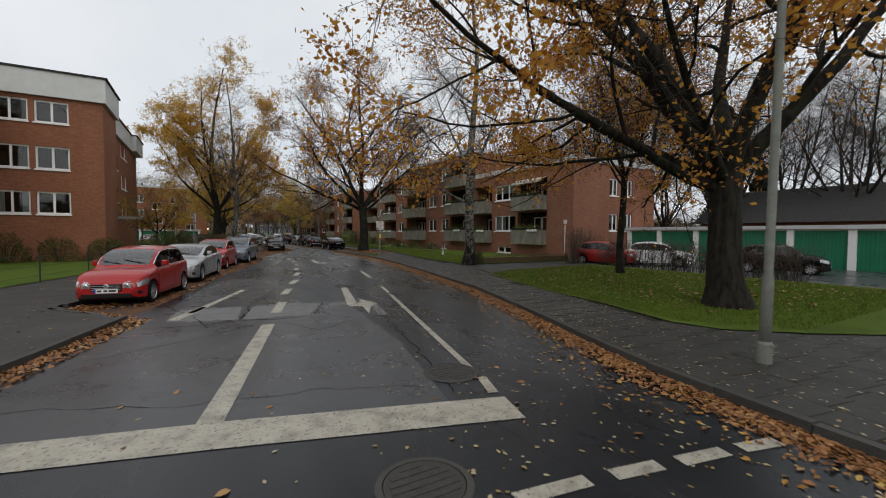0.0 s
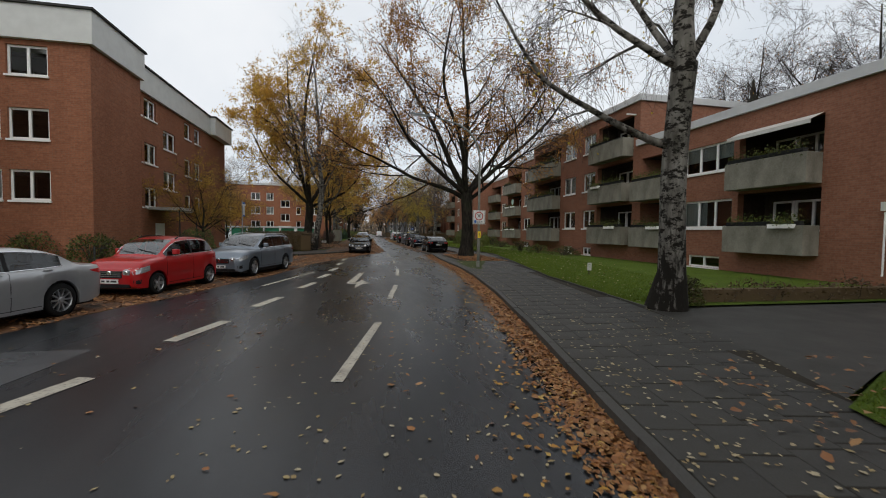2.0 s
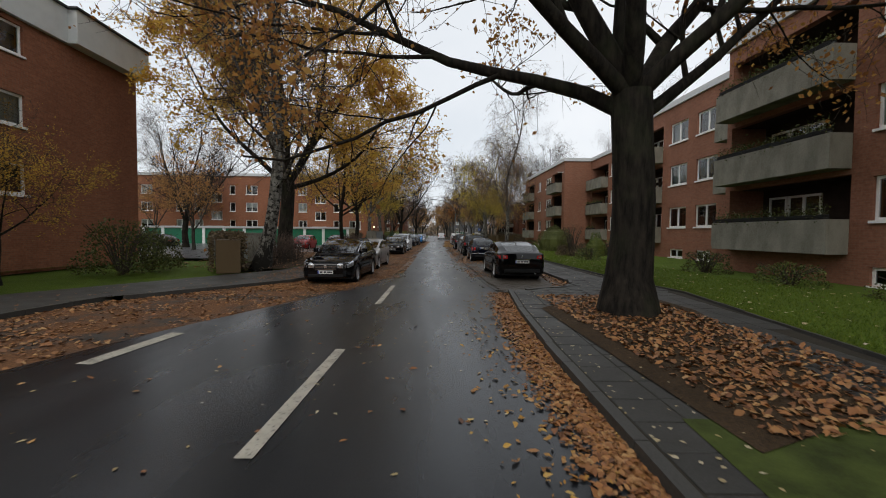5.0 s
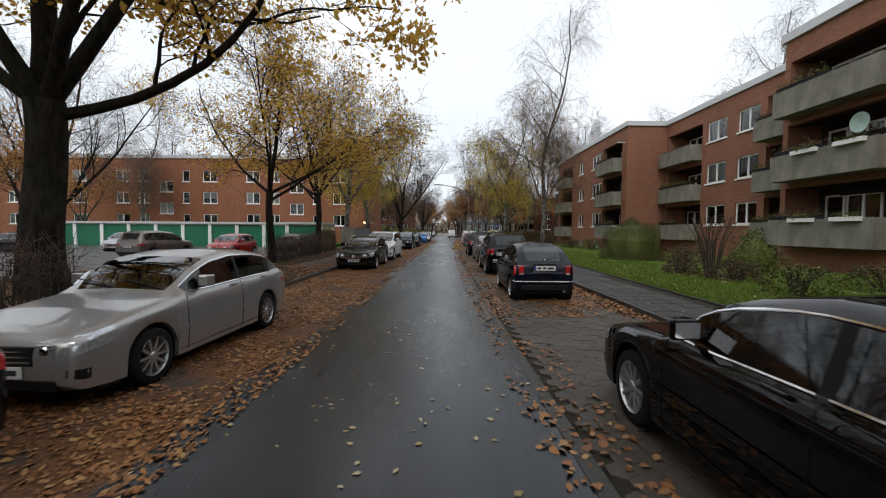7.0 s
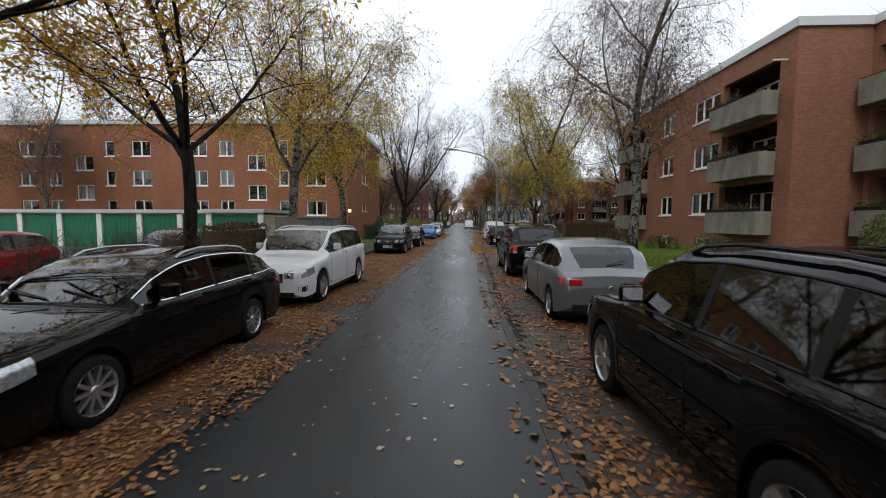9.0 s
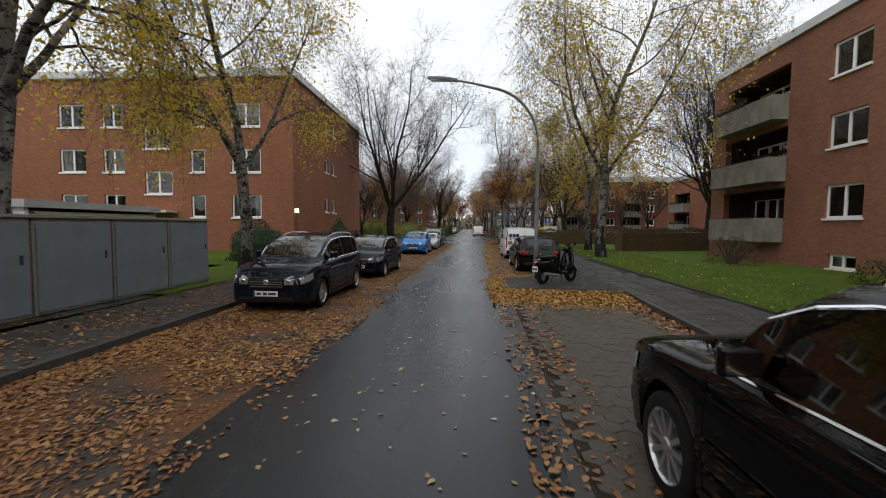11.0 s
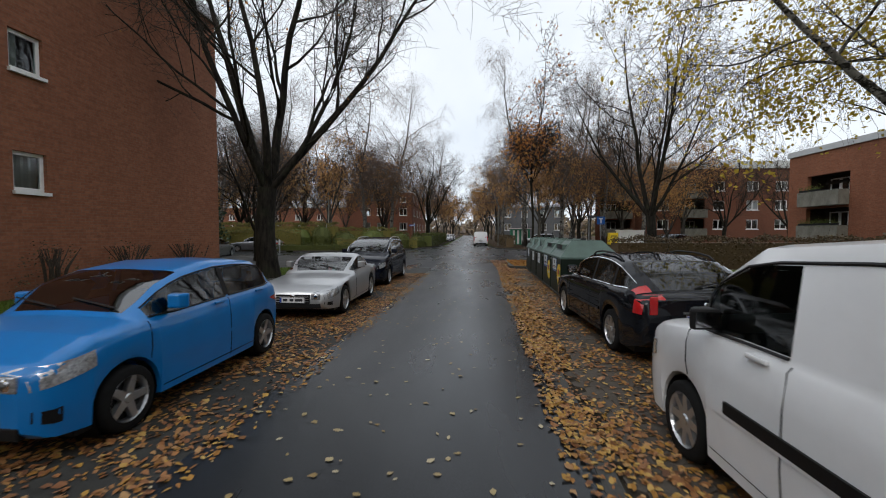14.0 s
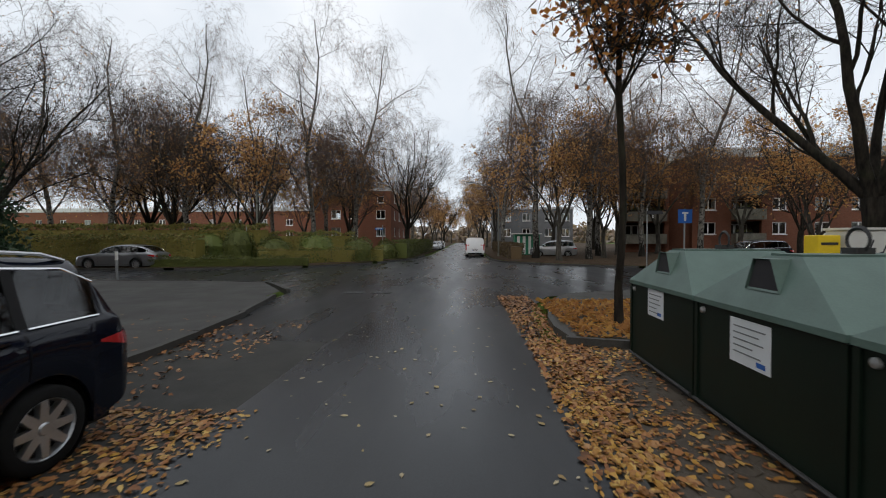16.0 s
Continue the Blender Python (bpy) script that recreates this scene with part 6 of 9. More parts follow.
van = right_car("white delivery van with blue marks on its doors", Car(4.32, 1.83, 1.82, 2.70, 0.88, 0.31, (0.96, 1.12), 0.85, 1.55, 4.12, 4.28, 1.05, belt=(1.08, 1.10), nose=0.80, boxy=0.95, tumble=0.10, tail=1.0), "white", 2.5, 110.65, 0, category="van", rims="cover", rear="tall", panel_van=True, pillars=[1.95], trim="black", bumper="dark", plate_z=0.56, group="parked cars")
right_car("charcoal estate car with tall red tail lamps", wagon(4.63, 1.84, 1.48, 2.78), "charcoal", 2.92, 116.45, 1.5, rims="cover", rails="dark", rear="tall")
build_car("white van standing in the far street", "van", Car(4.9, 1.95, 1.95, 3.0, 0.9, 0.33, (1.0, 1.2), 0.95, 1.7, 4.7, 4.86, 1.1, belt=(1.15, 1.15), nose=0.85, boxy=0.95, tumble=0.08, tail=1.0), "white", 2.4, 167.4, 0, rear="tall", panel_van=True, pillars=[2.3], trim="black", group="distant cars")

LOT = [("silver", -24.6, 88.78, 195, "hatch", "silver hatchback parked before the garages"), ("brown", -18.1, 83.04, -6, "mpv", "grey-brown people carrier in the parking court"),
       ("red", -13.65, 83.6, 180, "hatch", "bright red hatchback in the parking court"), ("charcoal", -30.5, 86.32, 90, "wagon", "dark estate car in the parking court"),
       ("black", -36.5, 87.58, 85, "saloon", "black saloon in the parking court"), ("charcoal", -11.7, 89.1, 178, "hatch", "dark hatchback before the garages"),
       ("red", 11.6, 26.66, 200, "hatch", "dark red hatchback behind a bare hedge"), ("white", 13.6, 24.38, 205, "hatch", "white hatchback on the parking court"),
       ("black", 14.4, 18.44, 200, "hatch", "black hatchback on the parking court"),
       ("grey", -19.5, 148.1, 95, "wagon", "pale green-grey estate on the side street"), ("charcoal", 20.5, 152.5, 95, "suv", "dark car on the side street"),
       ("silver", -3.6, 190.58, 180, "hatch", "pale hatchback in the far street"), ("silver", -3.5, 197.07, 180, "wagon", "silver estate in the far street"), ("charcoal", -3.4, 203.57, 180, "wagon", "dark estate in the far street"),
       ("white", -3.4, 210.06, 180, "hatch", "white hatchback in the far street"), ("silver", 10.2, 165.5, 80, "mpv", "pale people carrier beside the far street"), ("grey", -17.5, 138, 10, "wagon", "pale grey estate behind the hedge"),
       ("white", 30.0, 125.19, 90, "hatch", "white car behind the hedge")]
KINDS = {"hatch": hatch, "mpv": mpv, "wagon": wagon, "saloon": saloon, "suv": suv}
for paint, x, y, h, kind, text in LOT:
    build_car(text, "car", KINDS[kind](), paint, x, y, h, group="cars off the street", rims="cover")

# ---------------------------------------------------------------- trees


def unit(a):
    return a / (np.linalg.norm(a, axis=-1, keepdims=True) + 1e-9)


def tubes(P, R, sides):
    """Tapered tubes: P (n, k, 3) points, R (n, k) radii."""
    n, k, _ = P.shape
    D = np.empty_like(P)
    D[:, 1:-1] = P[:, 2:] - P[:, :-2]
    D[:, 0], D[:, -1] = P[:, 1] - P[:, 0], P[:, -1] - P[:, -2]
    D = unit(D)
    ref = np.where(np.abs(D[..., 2:3]) > 0.9, np.array([1.0, 0, 0]), np.array([0, 0, 1.0]))
    U = unit(np.cross(D, ref))
    W = np.cross(D, U)
    a = np.arange(sides) * 2 * np.pi / sides
    V = P[:, :, None] + R[:, :, None, None] * (np.cos(a)[:, None] * U[:, :, None] + np.sin(a)[:, None] * W[:, :, None])
    idx = np.arange(n * k * sides).reshape(n, k, sides)
    nxt = np.roll(idx, -1, 2)
    Q = np.stack([idx[:, :-1], nxt[:, :-1], nxt[:, 1:], idx[:, 1:]], -1).reshape(-1, 4)
    return V.reshape(-1, 3), Q


class Tree:
    def __init__(self, seed):
        self.rng = np.random.default_rng(seed)
        self.thick, self.limbs = [], []  # polylines with radii

    def branch(self, p, d, length, r0, r1, segs, wander, lift):
        pts, rad = [np.array(p, float)], [r0]
        d = unit(np.array(d, float))
        step = length / segs
        for i in range(segs):
            d = unit(d + self.rng.normal(size=3) * wander + np.array([0, 0, lift]))
            pts.append(pts[-1] + d * step)
            rad.append(r0 + (r1 - r0) * ((i + 1) / segs) ** 0.8)
        return np.array(pts), np.array(rad)

    def spawn(self, line, rad, count, lo, hi, angle, ratio, length, segs, wander, lift, store):
        made = []
        n = len(line) - 1
        for k in range(count):
            f = lo + (hi - lo) * (k + self.rng.uniform(0, 1)) / count
            i = min(int(f * n), n - 1)
            p = line[i] + (line[i + 1] - line[i]) * (f * n - i)
            r = rad[i] + (rad[i + 1] - rad[i]) * (f * n - i)
            ax = unit(line[i + 1] - line[i])
            side = unit(np.cross(ax, self.rng.normal(size=3)))
            a = angle * self.rng.uniform(0.7, 1.3)
            d = ax * math.cos(a) + side * math.sin(a)
            ln = length * (1.05 - 0.55 * f) * self.rng.uniform(0.7, 1.25)
            rr = max(0.006, min(r * ratio, r * 0.85))
            b = self.branch(p, d, ln, rr, rr * 0.35, segs, wander, lift)
            made.append(b)
            store.append(b)
        return made


def twig_batch(rng, lines, per, length, spread, droop, up, k=4, lo=0.15):
    """Twigs off many branches at once: points (n, k, 3)."""
    base, dirs = [], []
    for pts, _ in lines:
        n = len(pts) - 1
        f = lo + (1 - lo) * rng.uniform(0, 1, per) ** 0.8
        i = np.minimum((f * n).astype(int), n - 1)
        t = (f * n - i)[:, None]
        base.append(pts[i] * (1 - t) + pts[i + 1] * t)
        dirs.append(unit(pts[i + 1] - pts[i]))
    base, dirs = np.concatenate(base), np.concatenate(dirs)
    d = unit(dirs * (1 - spread) + rng.normal(size=dirs.shape) * spread + np.array([0, 0, up]))
    ln = length * rng.uniform(0.5, 1.3, (len(base), 1))
    P = [base]
    for j in range(1, k):
        d = unit(d + rng.normal(size=d.shape) * 0.16 + np.array([0, 0, -droop * j]))
        P.append(P[-1] + d * ln / (k - 1))
    return np.stack(P, 1)


def make_tree(label, seed, H, r, leaders, bark="bark", twigs="twig", leaf=None, leaf_count=0, leaf_size=0.11, fork=3.0, n1=9, n2=6, len1=4.5, len2=2.2, per3=9, len3=1.2, per4=3, len4=0.55,
              droop=0.02, up=0.12, lift=0.05, lean=(0, 0), leaf_low=0.0, kind_twig=0.007, ang=0.9, leaf_bias=0.0, base_flare=1.5, low=(), low_len=1.0, name="tree"):
    """leaders: (azimuth in degrees, lean from upright in degrees, length, radius share); low: the same, with the share of the trunk's height first."""
    t = Tree(seed)
    rng = t.rng
    top = np.array([lean[0], lean[1], fork])
    k = 7
    f = np.linspace(0, 1, k)[:, None]
    trunk = f * top + np.c_[np.sin(f * 5 + seed) * 0.05 * fork / 3, np.cos(f * 4 + seed) * 0.05 * fork / 3, np.zeros(k)]
    trunk[0] = (0, 0, -0.15)
    rad = r * np.array([base_flare, 1.12, 1.02, 0.98, 0.95, 0.93, 0.95])
    thick = [(trunk, rad)]
    main, second = [], []
    for at, az, tilt, ln, share in [(1.0, *q) for q in leaders] + list(low):
        a, e = radians(az), radians(tilt)
        d = (math.cos(a) * math.sin(e), math.sin(a) * math.sin(e), math.cos(e))
        root = np.array([np.interp(at, f[:, 0], trunk[:, c]) for c in range(3)])
        lead = t.branch(root - np.array([0, 0, 0.15]), d, ln, r * share, r * share * 0.16, 11, 0.085, lift)
        thick.append(lead)
        small = low_len if at < 0.99 else 1.0
        ones = t.spawn(*lead, max(3, int(n1 * small)), 0.16, 0.98, ang, 0.52, small * len1 * ln / 9.0, 8, 0.13, lift * 0.8, main)
        for o in ones:
            t.spawn(*o, max(2, int(n2 * small)), 0.2, 1.0, ang * 0.9, 0.5, small * len2 * ln / 9.0, 5, 0.16, lift * 0.5, second)
        main.append((lead[0][-5:], lead[1][-5:]))
    ob = thing(name, label, "tree")
    vs, qs, n0 = [], [], 0
    for group, sides in ((thick, 12), (main, 6), (second, 4)):
        by = {}
        for pts, rr in group:
            by.setdefault(len(pts), []).append((pts, rr))
        for items in by.values():
            V, Q = tubes(np.stack([i[0] for i in items]), np.stack([i[1] for i in items]), sides)
            vs.append(V)
            qs.append(Q + n0)
            n0 += len(V)
    part("trunk", arrays_mesh("trunk", np.concatenate(vs), np.concatenate(qs), M[bark], True), None, ob)
    lines = second + main
    P3 = twig_batch(rng, lines, per3, len3, 0.55, droop, up)
    P4 = twig_batch(rng, [(p, None) for p in P3], per4, len4, 0.6, droop * 1.6, up * 0.5, 3, 0.25)
    V3, Q3 = tubes(P3, np.broadcast_to(kind_twig * np.linspace(1.5, 0.6, P3.shape[1]), P3.shape[:2]), 3)
    V4, Q4 = tubes(P4, np.broadcast_to(kind_twig * np.linspace(0.85, 0.45, P4.shape[1]), P4.shape[:2]), 3)
    tagged(part("twig_mass", arrays_mesh("twig_mass", np.concatenate([V3, V4]), np.concatenate([Q3, Q4 + len(V3)]), M[twigs]), None, ob), kind="stuff")
    if leaf:
        ends = np.concatenate([P3[:, 1:].reshape(-1, 3), P4.reshape(-1, 3)])
        z = ends[:, 2] / max(1e-6, ends[:, 2].max())
        w = np.where(z >= leaf_low, 1.0, 0.15) * np.exp(leaf_bias * (z - 0.5))
        clump = np.sin(ends[:, 0] * 0.9 + seed) * np.sin(ends[:, 1] * 0.8 + 2) * np.sin(ends[:, 2] * 0.9) + 0.35
        w = w * np.clip(clump, 0.05, 1.0)
        pick = rng.choice(len(ends), leaf_count, p=w / w.sum())
        V, Q = leaf_cloud(rng, leaf_count, lambda n: ends[pick] + rng.normal(size=(n, 3)) * 0.13, leaf_size)
        tagged(part("leaves", arrays_mesh("leaves", V, Q, M[leaf]), None, ob), kind="stuff")
    return ob


def set_at(ob, x, y, turn=0.0, scale=1.0, z=0.1):
    ob.matrix_basis = pose(x, y, z, 0, 0, turn)
    ob.scale = (scale, scale, scale)
    return ob


def copy_at(ob, x, y, turn=0.0, scale=1.0, z=0.1, label=""):
    c = copy_thing(ob, pose(x, y, z, 0, 0, turn))
    c.scale = (scale, scale, scale)
    if label:
        c["label"] = label
    return c


oak_start = set_at(make_tree("massive oak with dark wet bark and orange leaves", 11, 16, 0.385,
                             [(150, 38, 13, 0.70), (100, 24, 13, 0.66), (20, 36, 11, 0.66), (300, 35, 10, 0.6), (240, 25, 12, 0.66), (60, 48, 11, 0.5)], "bark", "twig", "leaf_oak", 46000, 0.125, 3.4,
                             n1=8, n2=5, len1=4.4, len2=2.2, per3=6, len3=1.0, per4=2, lift=0.04, lean=(0.1, 0.25), leaf_low=0.15, leaf_bias=-1.2,
                             low=[(0.92, 150, 70, 10.5, 0.42), (0.97, 115, 64, 12, 0.42), (0.95, 200, 62, 7, 0.38)], base_flare=1.7), 0.6, 14.35)
slim_dark = set_at(make_tree("slim dark-barked tree with orange leaves behind the hedge", 12, 13, 0.15, [(90, 8, 9, 0.85), (200, 40, 5, 0.5), (330, 45, 5, 0.5), (140, 50, 5.5, 0.45)], "bark", "twig", "leaf_oak", 9000, 0.13, 4.5, n1=8, n2=5, len1=4.5, len2=2.4, per3=6,
                             low=[(0.9, 170, 66, 5, 0.4)]), 5.75, 21.3, 40)
birch_near = set_at(make_tree("tall leaning birch with black-streaked white bark", 21, 18, 0.27, [(240, 5, 13, 0.85), (160, 58, 6, 0.34), (20, 40, 7, 0.38), (90, 42, 8, 0.36)], "birch", "twig", "leaf_yellow", 1500, 0.08, 5.4,
                              n1=9, n2=6, len1=3.0, len2=1.7, per3=7, len3=1.1, per4=2, len4=0.7, droop=0.14, up=0.0, lift=0.05, kind_twig=0.005, lean=(-0.45, -0.85), base_flare=1.9, low=[(0.70, 165, 72, 6.0, 0.36)], low_len=0.5, name="birch_tree"), 2.75, 29.5)
oak_verge = set_at(make_tree("broad dark street oak with thin brown leaves at the kerb", 31, 19, 0.43,
                             [(180, 28, 13, 0.58), (100, 14, 14, 0.62), (30, 36, 11, 0.5), (330, 48, 11, 0.46), (250, 34, 12, 0.52), (205, 52, 11, 0.44)], "bark", "twig", "leaf_brown", 34000, 0.14, 4.6,
                             n1=10, n2=6, len1=4.2, len2=2.1, per3=6, len3=1.1, per4=2, lift=0.06, low=[(0.93, 165, 62, 12, 0.42), (0.9, 15, 66, 10, 0.36)], base_flare=1.6), 3.3, 50.2)
oak_left = set_at(make_tree("tall oak with dense yellow-brown leaves by the parking court", 41, 20, 0.36,
                            [(90, 8, 15, 0.7), (10, 32, 12, 0.5), (130, 34, 12, 0.5), (250, 34, 12, 0.5), (330, 50, 9, 0.44), (190, 52, 9, 0.4)], "bark", "twig", "leaf_gold", 60000, 0.145, 4.0,
                            n1=9, n2=6, len1=3.6, len2=2.0, per3=4, len3=1.0, per4=2, lift=0.08, leaf_bias=-0.6, low=[(0.95, 20, 68, 9, 0.36)]), -9.7, 67.0, 0, 1.18)
birch_left = copy_at(birch_near, -8.6, 60.4, 140, 1.0, label="birch with black-streaked bark beside the parking court")
young_oak = set_at(make_tree("slim dark street tree with orange-brown leaves", 51, 13, 0.17, [(60, 10, 9, 0.75), (180, 50, 7, 0.5), (20, 58, 8, 0.5), (290, 55, 7, 0.5), (120, 48, 7, 0.5)], "bark", "twig", "leaf_gold", 14000, 0.125, 3.6,
                             n1=8, n2=5, len1=4.6, len2=2.6, per3=4, len3=1.0, lift=0.035, leaf_bias=-1.0, low=[(0.9, 5, 68, 7, 0.45)]), -8.6, 77.4)
copy_at(young_oak, -14.4, 50.5, 40, 0.5, label="small ornamental tree with orange leaves before the entrance")
copy_at(young_oak, -14.2, 54.63, 220, 0.42, label="small dark tree with sparse orange leaves by the wall")
copy_at(young_oak, -8.8, 85.76, 130, 1.15, label="slim street tree with orange-brown leaves over parked cars")
birch_tall = set_at(make_tree("tall slender birch with hanging twigs and pale bark", 61, 20, 0.22, [(80, 4, 16, 0.85), (190, 28, 9, 0.4), (20, 32, 8, 0.4), (300, 30, 8, 0.38)], "birch", "twig_red", "leaf_brown", 2600, 0.12, 4.0,
                              n1=12, n2=6, len1=3.3, len2=2.0, per3=8, len3=1.5, per4=2, len4=0.9, droop=0.30, up=0.0, lift=0.06, kind_twig=0.005, leaf_bias=-5.0, name="birch_tree"), 8.8, 93.2)
birch_gold = set_at(make_tree("birch with hanging golden-yellow leaves", 62, 15, 0.22, [(80, 8, 11, 0.8), (150, 30, 8, 0.5), (20, 34, 8, 0.5), (260, 34, 8, 0.45)], "birch", "twig", "leaf_yellow", 15000, 0.12, 4.0,
                              n1=10, n2=5, len1=3.8, len2=2.2, per3=6, len3=1.5, per4=3, len4=0.8, droop=0.26, up=0.0, lift=0.05, kind_twig=0.005, leaf_bias=-2.4, name="birch_tree"), -8.35, 102.22)
copy_at(birch_gold, 8.2, 111.0, 60, 1.2, label="tall birch thinly hung with yellow leaves on the lawn")
copy_at(birch_gold, -8.6, 94.0, 200, 1.05, label="forked birch with yellow leaves beside the garages")
copy_at(birch_gold, 9.6, 118.63, 250, 1.0, label="birch with yellow-green leaves before the hedge")
fan_tree = set_at(make_tree("large bare tree with fanned dark limbs by the gable", 71, 17, 0.36, [(170, 24, 13, 0.55), (100, 10, 14, 0.55), (20, 26, 13, 0.5), (300, 22, 12, 0.45), (230, 34, 11, 0.42), (355, 52, 9, 0.36)], "bark", "twig", "leaf_brown", 900, 0.12, 3.4,
                            n1=9, n2=7, len1=4.4, len2=2.4, per3=7, len3=1.2, per4=2, lift=0.09, ang=0.7), -6.9, 125.19)
copy_at(fan_tree, 11.5, 134.8, 110, 0.78, label="large bare tree with fanned dark limbs behind the containers")
copy_at(fan_tree, 24.6, 129.22, 220, 1.15, label="large spreading bare tree on the far lawn")
copy_at(fan_tree, 19.0, 118.19, 300, 0.85, label="bare dark tree behind the brick wing")
copy_at(fan_tree, -5.6, 173.88, 30, 0.85, label="bare street tree beyond the junction")
copy_at(fan_tree, -12.5, 172.96, 80, 0.8, label="bare tree before the brown-brick house")
young_red = set_at(make_tree("young street tree with a thin trunk and rusty leaves", 81, 9, 0.05, [(90, 3, 6.0, 0.9), (200, 30, 2.2, 0.45), (30, 34, 2.2, 0.45), (300, 30, 2.2, 0.45)], "bark", "twig", "leaf_red", 1500, 0.12, 3.4, n1=9, n2=4, len1=2.4, len2=1.6, per3=4, len3=0.6, per4=2, len4=0.3), 4.12, 131.9, 0, 1.3)
gold_tree = set_at(make_tree("rounded tree with orange-brown autumn leaves", 91, 12, 0.2, [(90, 8, 9, 0.7), (200, 32, 8, 0.5), (20, 36, 8, 0.5), (300, 34, 8, 0.5)], "bark_grey", "twig", "leaf_rust", 4300, 0.19, 2.6, n1=8, n2=5, len1=3.8, len2=2.2, per3=4, len3=0.9, lift=0.06), 8.6, 156)
for x, y, s, a in ((-22.5, 158, 1.0, 45), (-29.5, 158.5, 1.05, 190), (-15.0, 172, 1.1, 250), (21.5, 160, 1.05, 33), (14.5, 165, 1.1, 88), (-12.0, 159.5, 1.0, 0), (-9.5, 164.5, 1.1, 90), (7.5, 160, 1.15, 200), (11.5, 158, 1.0, 40), (6.0, 172.96, 1.1, 120), (-7.0, 190.58, 1.0, 60), (18.0, 163.5, 1.0, 150), (6.2, 189.65, 1.1, 20), (26, 92.79, 1.0, 10), (30, 67.47, 1.0, 70), (-38, 109.12, 0.9, 60), (36, 119.96, 1.0, 200), (-26.5, 163.5, 0.95, 100), (-32, 155.5, 0.9, 10), (-17.5, 163.5, 0.9, 280)):
    copy_at(birch_tall, x, y, a, s, label="tall pale birch with bare hanging twigs")
for x, y, s, a in ((-40, 157, 1.1, 15), (-13, 178, 1.2, 95), (17.5, 168, 1.3, 40), (23, 171, 1.2, 160), (30, 168, 1.2, 280), (12.5, 176, 1.2, 300), (-15.5, 156.5, 1.1, 20), (13.5, 160.5, 0.9, 80), (5.8, 181.3, 1.0, 140), (-6.0, 198.93, 1.0, 60), (6.3, 210.06, 1.1, 10), (-5.8, 219.33, 1.1, 100), (5.6, 232.32, 1.2, 200), (-6.5, 243.45, 1.2, 30), (6.5, 258.29, 1.3, 90), (-6.8, 278.7, 1.3, 200), (-3.8, 306.52, 1.4, 20), (4.0, 320.43, 1.5, 0), (15.5, 141.5, 0.6, 0), (-22, 78.82, 0.7, 100), (-44, 107.26, 0.9, 0), (-22, 165.5, 1.0, 200), (-27.5, 170.17, 1.1, 40), (-33, 163.5, 0.9, 140), (-39, 171.1, 1.1, 60), (-19.5, 176.67, 1.0, 300), (-46, 163.5, 1.0, 10)):
    copy_at(gold_tree, x, y, a, s, label="autumn tree with orange-brown leaves")
for x, y, s, a in ((-24, 158.5, 0.8, 30), (-30, 163.5, 0.9, 80), (-36, 152.5, 0.8, 200), (22, 190.58, 1.0, 10), (34, 165.5, 0.7, 300), (42, 165.5, 0.7, 100), (26, 36.53, 0.9, 60), (27.5, 27.0, 0.85, 130), (31, 20.5, 0.9, 210), (25.5, 31.5, 0.7, 330), (35, 25.5, 0.9, 75), (-27, 178, 0.9, 50), (-33, 171, 0.9, 140), (31, 42.29, 1.0, 150), (24, 48.15, 0.9, 250), (44, 20.12, 0.9, 20), (42, 32.78, 1.0, 300), (-42, 69.37, 0.9, 40), (-30, 128.41, 0.8, 10), (-12.0, 134, 0.5, 60), (-40, 119.96, 0.9, 120), (-5, 260.14, 1.0, 20), (7, 243.45, 1.0, 220), (-26, 84.45, 0.8, 10), (12, 215.62, 0.9, 100), (-14.5, 215.62, 1.0, 220), (38, 56.01, 1.0, 30), (40, 84.45, 1.0, 60), (-46, 88.78, 1.0, 60), (34, 103.53, 0.9, 0)):
    copy_at(fan_tree, x, y, a, s, label="bare tree with fine dark twigs")


def spruce(label, x, y, H, rad, seed):
    rng = np.random.default_rng(seed)
    ob = thing("spruce_tree", label, "tree", at=pose(x, y, 0.1))
    part("trunk", Mesh().tube([(0, 0, -0.2), (0, 0, H * 0.5), (0, 0, H)], [0.24, 0.14, 0.02], 8), M["bark"], ob)
    n = 15000
    z = rng.uniform(0.08, 1, n) ** 0.8
    tier = np.abs(np.sin(z * H * 1.9)) * 0.35 + 0.65
    rr = rad * (1 - z) * tier * np.sqrt(rng.uniform(0.05, 1, n))
    a = rng.uniform(0, 2 * np.pi, n)
    arm = 1 + 0.22 * np.sin(a * 7 + z * 40)
    pts = np.c_[rr * np.cos(a) * arm, rr * np.sin(a) * arm, z * H - 0.35 * rr]
    V, Q = leaf_cloud(rng, n, lambda k: pts, 0.30)
    tagged(part("needles", arrays_mesh("needles", V, Q, M["needle"]), None, ob), kind="stuff")
    return ob


spruce("dark green spruce rising behind the brick wing", 36, 69.37, 18, 3.2, 5)
spruce("dark spruce with a pointed top behind the wing", 41, 61.74, 20, 3.4, 6)
spruce("broad dark conifer behind the wing roof", 31.5, 61.74, 15, 3.0, 7)
spruce("dark conifer behind the garage row", 29.0, 39.37, 13, 3.0, 15)
spruce("tall dark conifer behind the parking court", 34.0, 46.18, 15, 3.2, 16)
spruce("broad dark conifer beside the low house", 40.0, 29.97, 10, 3.0, 17)
spruce("dark conifer behind the garage roofs", 30.0, 29.0, 9.5, 2.6, 18)
spruce("dark conifer beyond the junction", -21.0, 140, 13, 3.8, 8)
spruce("tall dark conifer beside the side street", -25.5, 143.5, 15, 4.0, 9)


# ---------------------------------------------------------------- hedges and shrubs


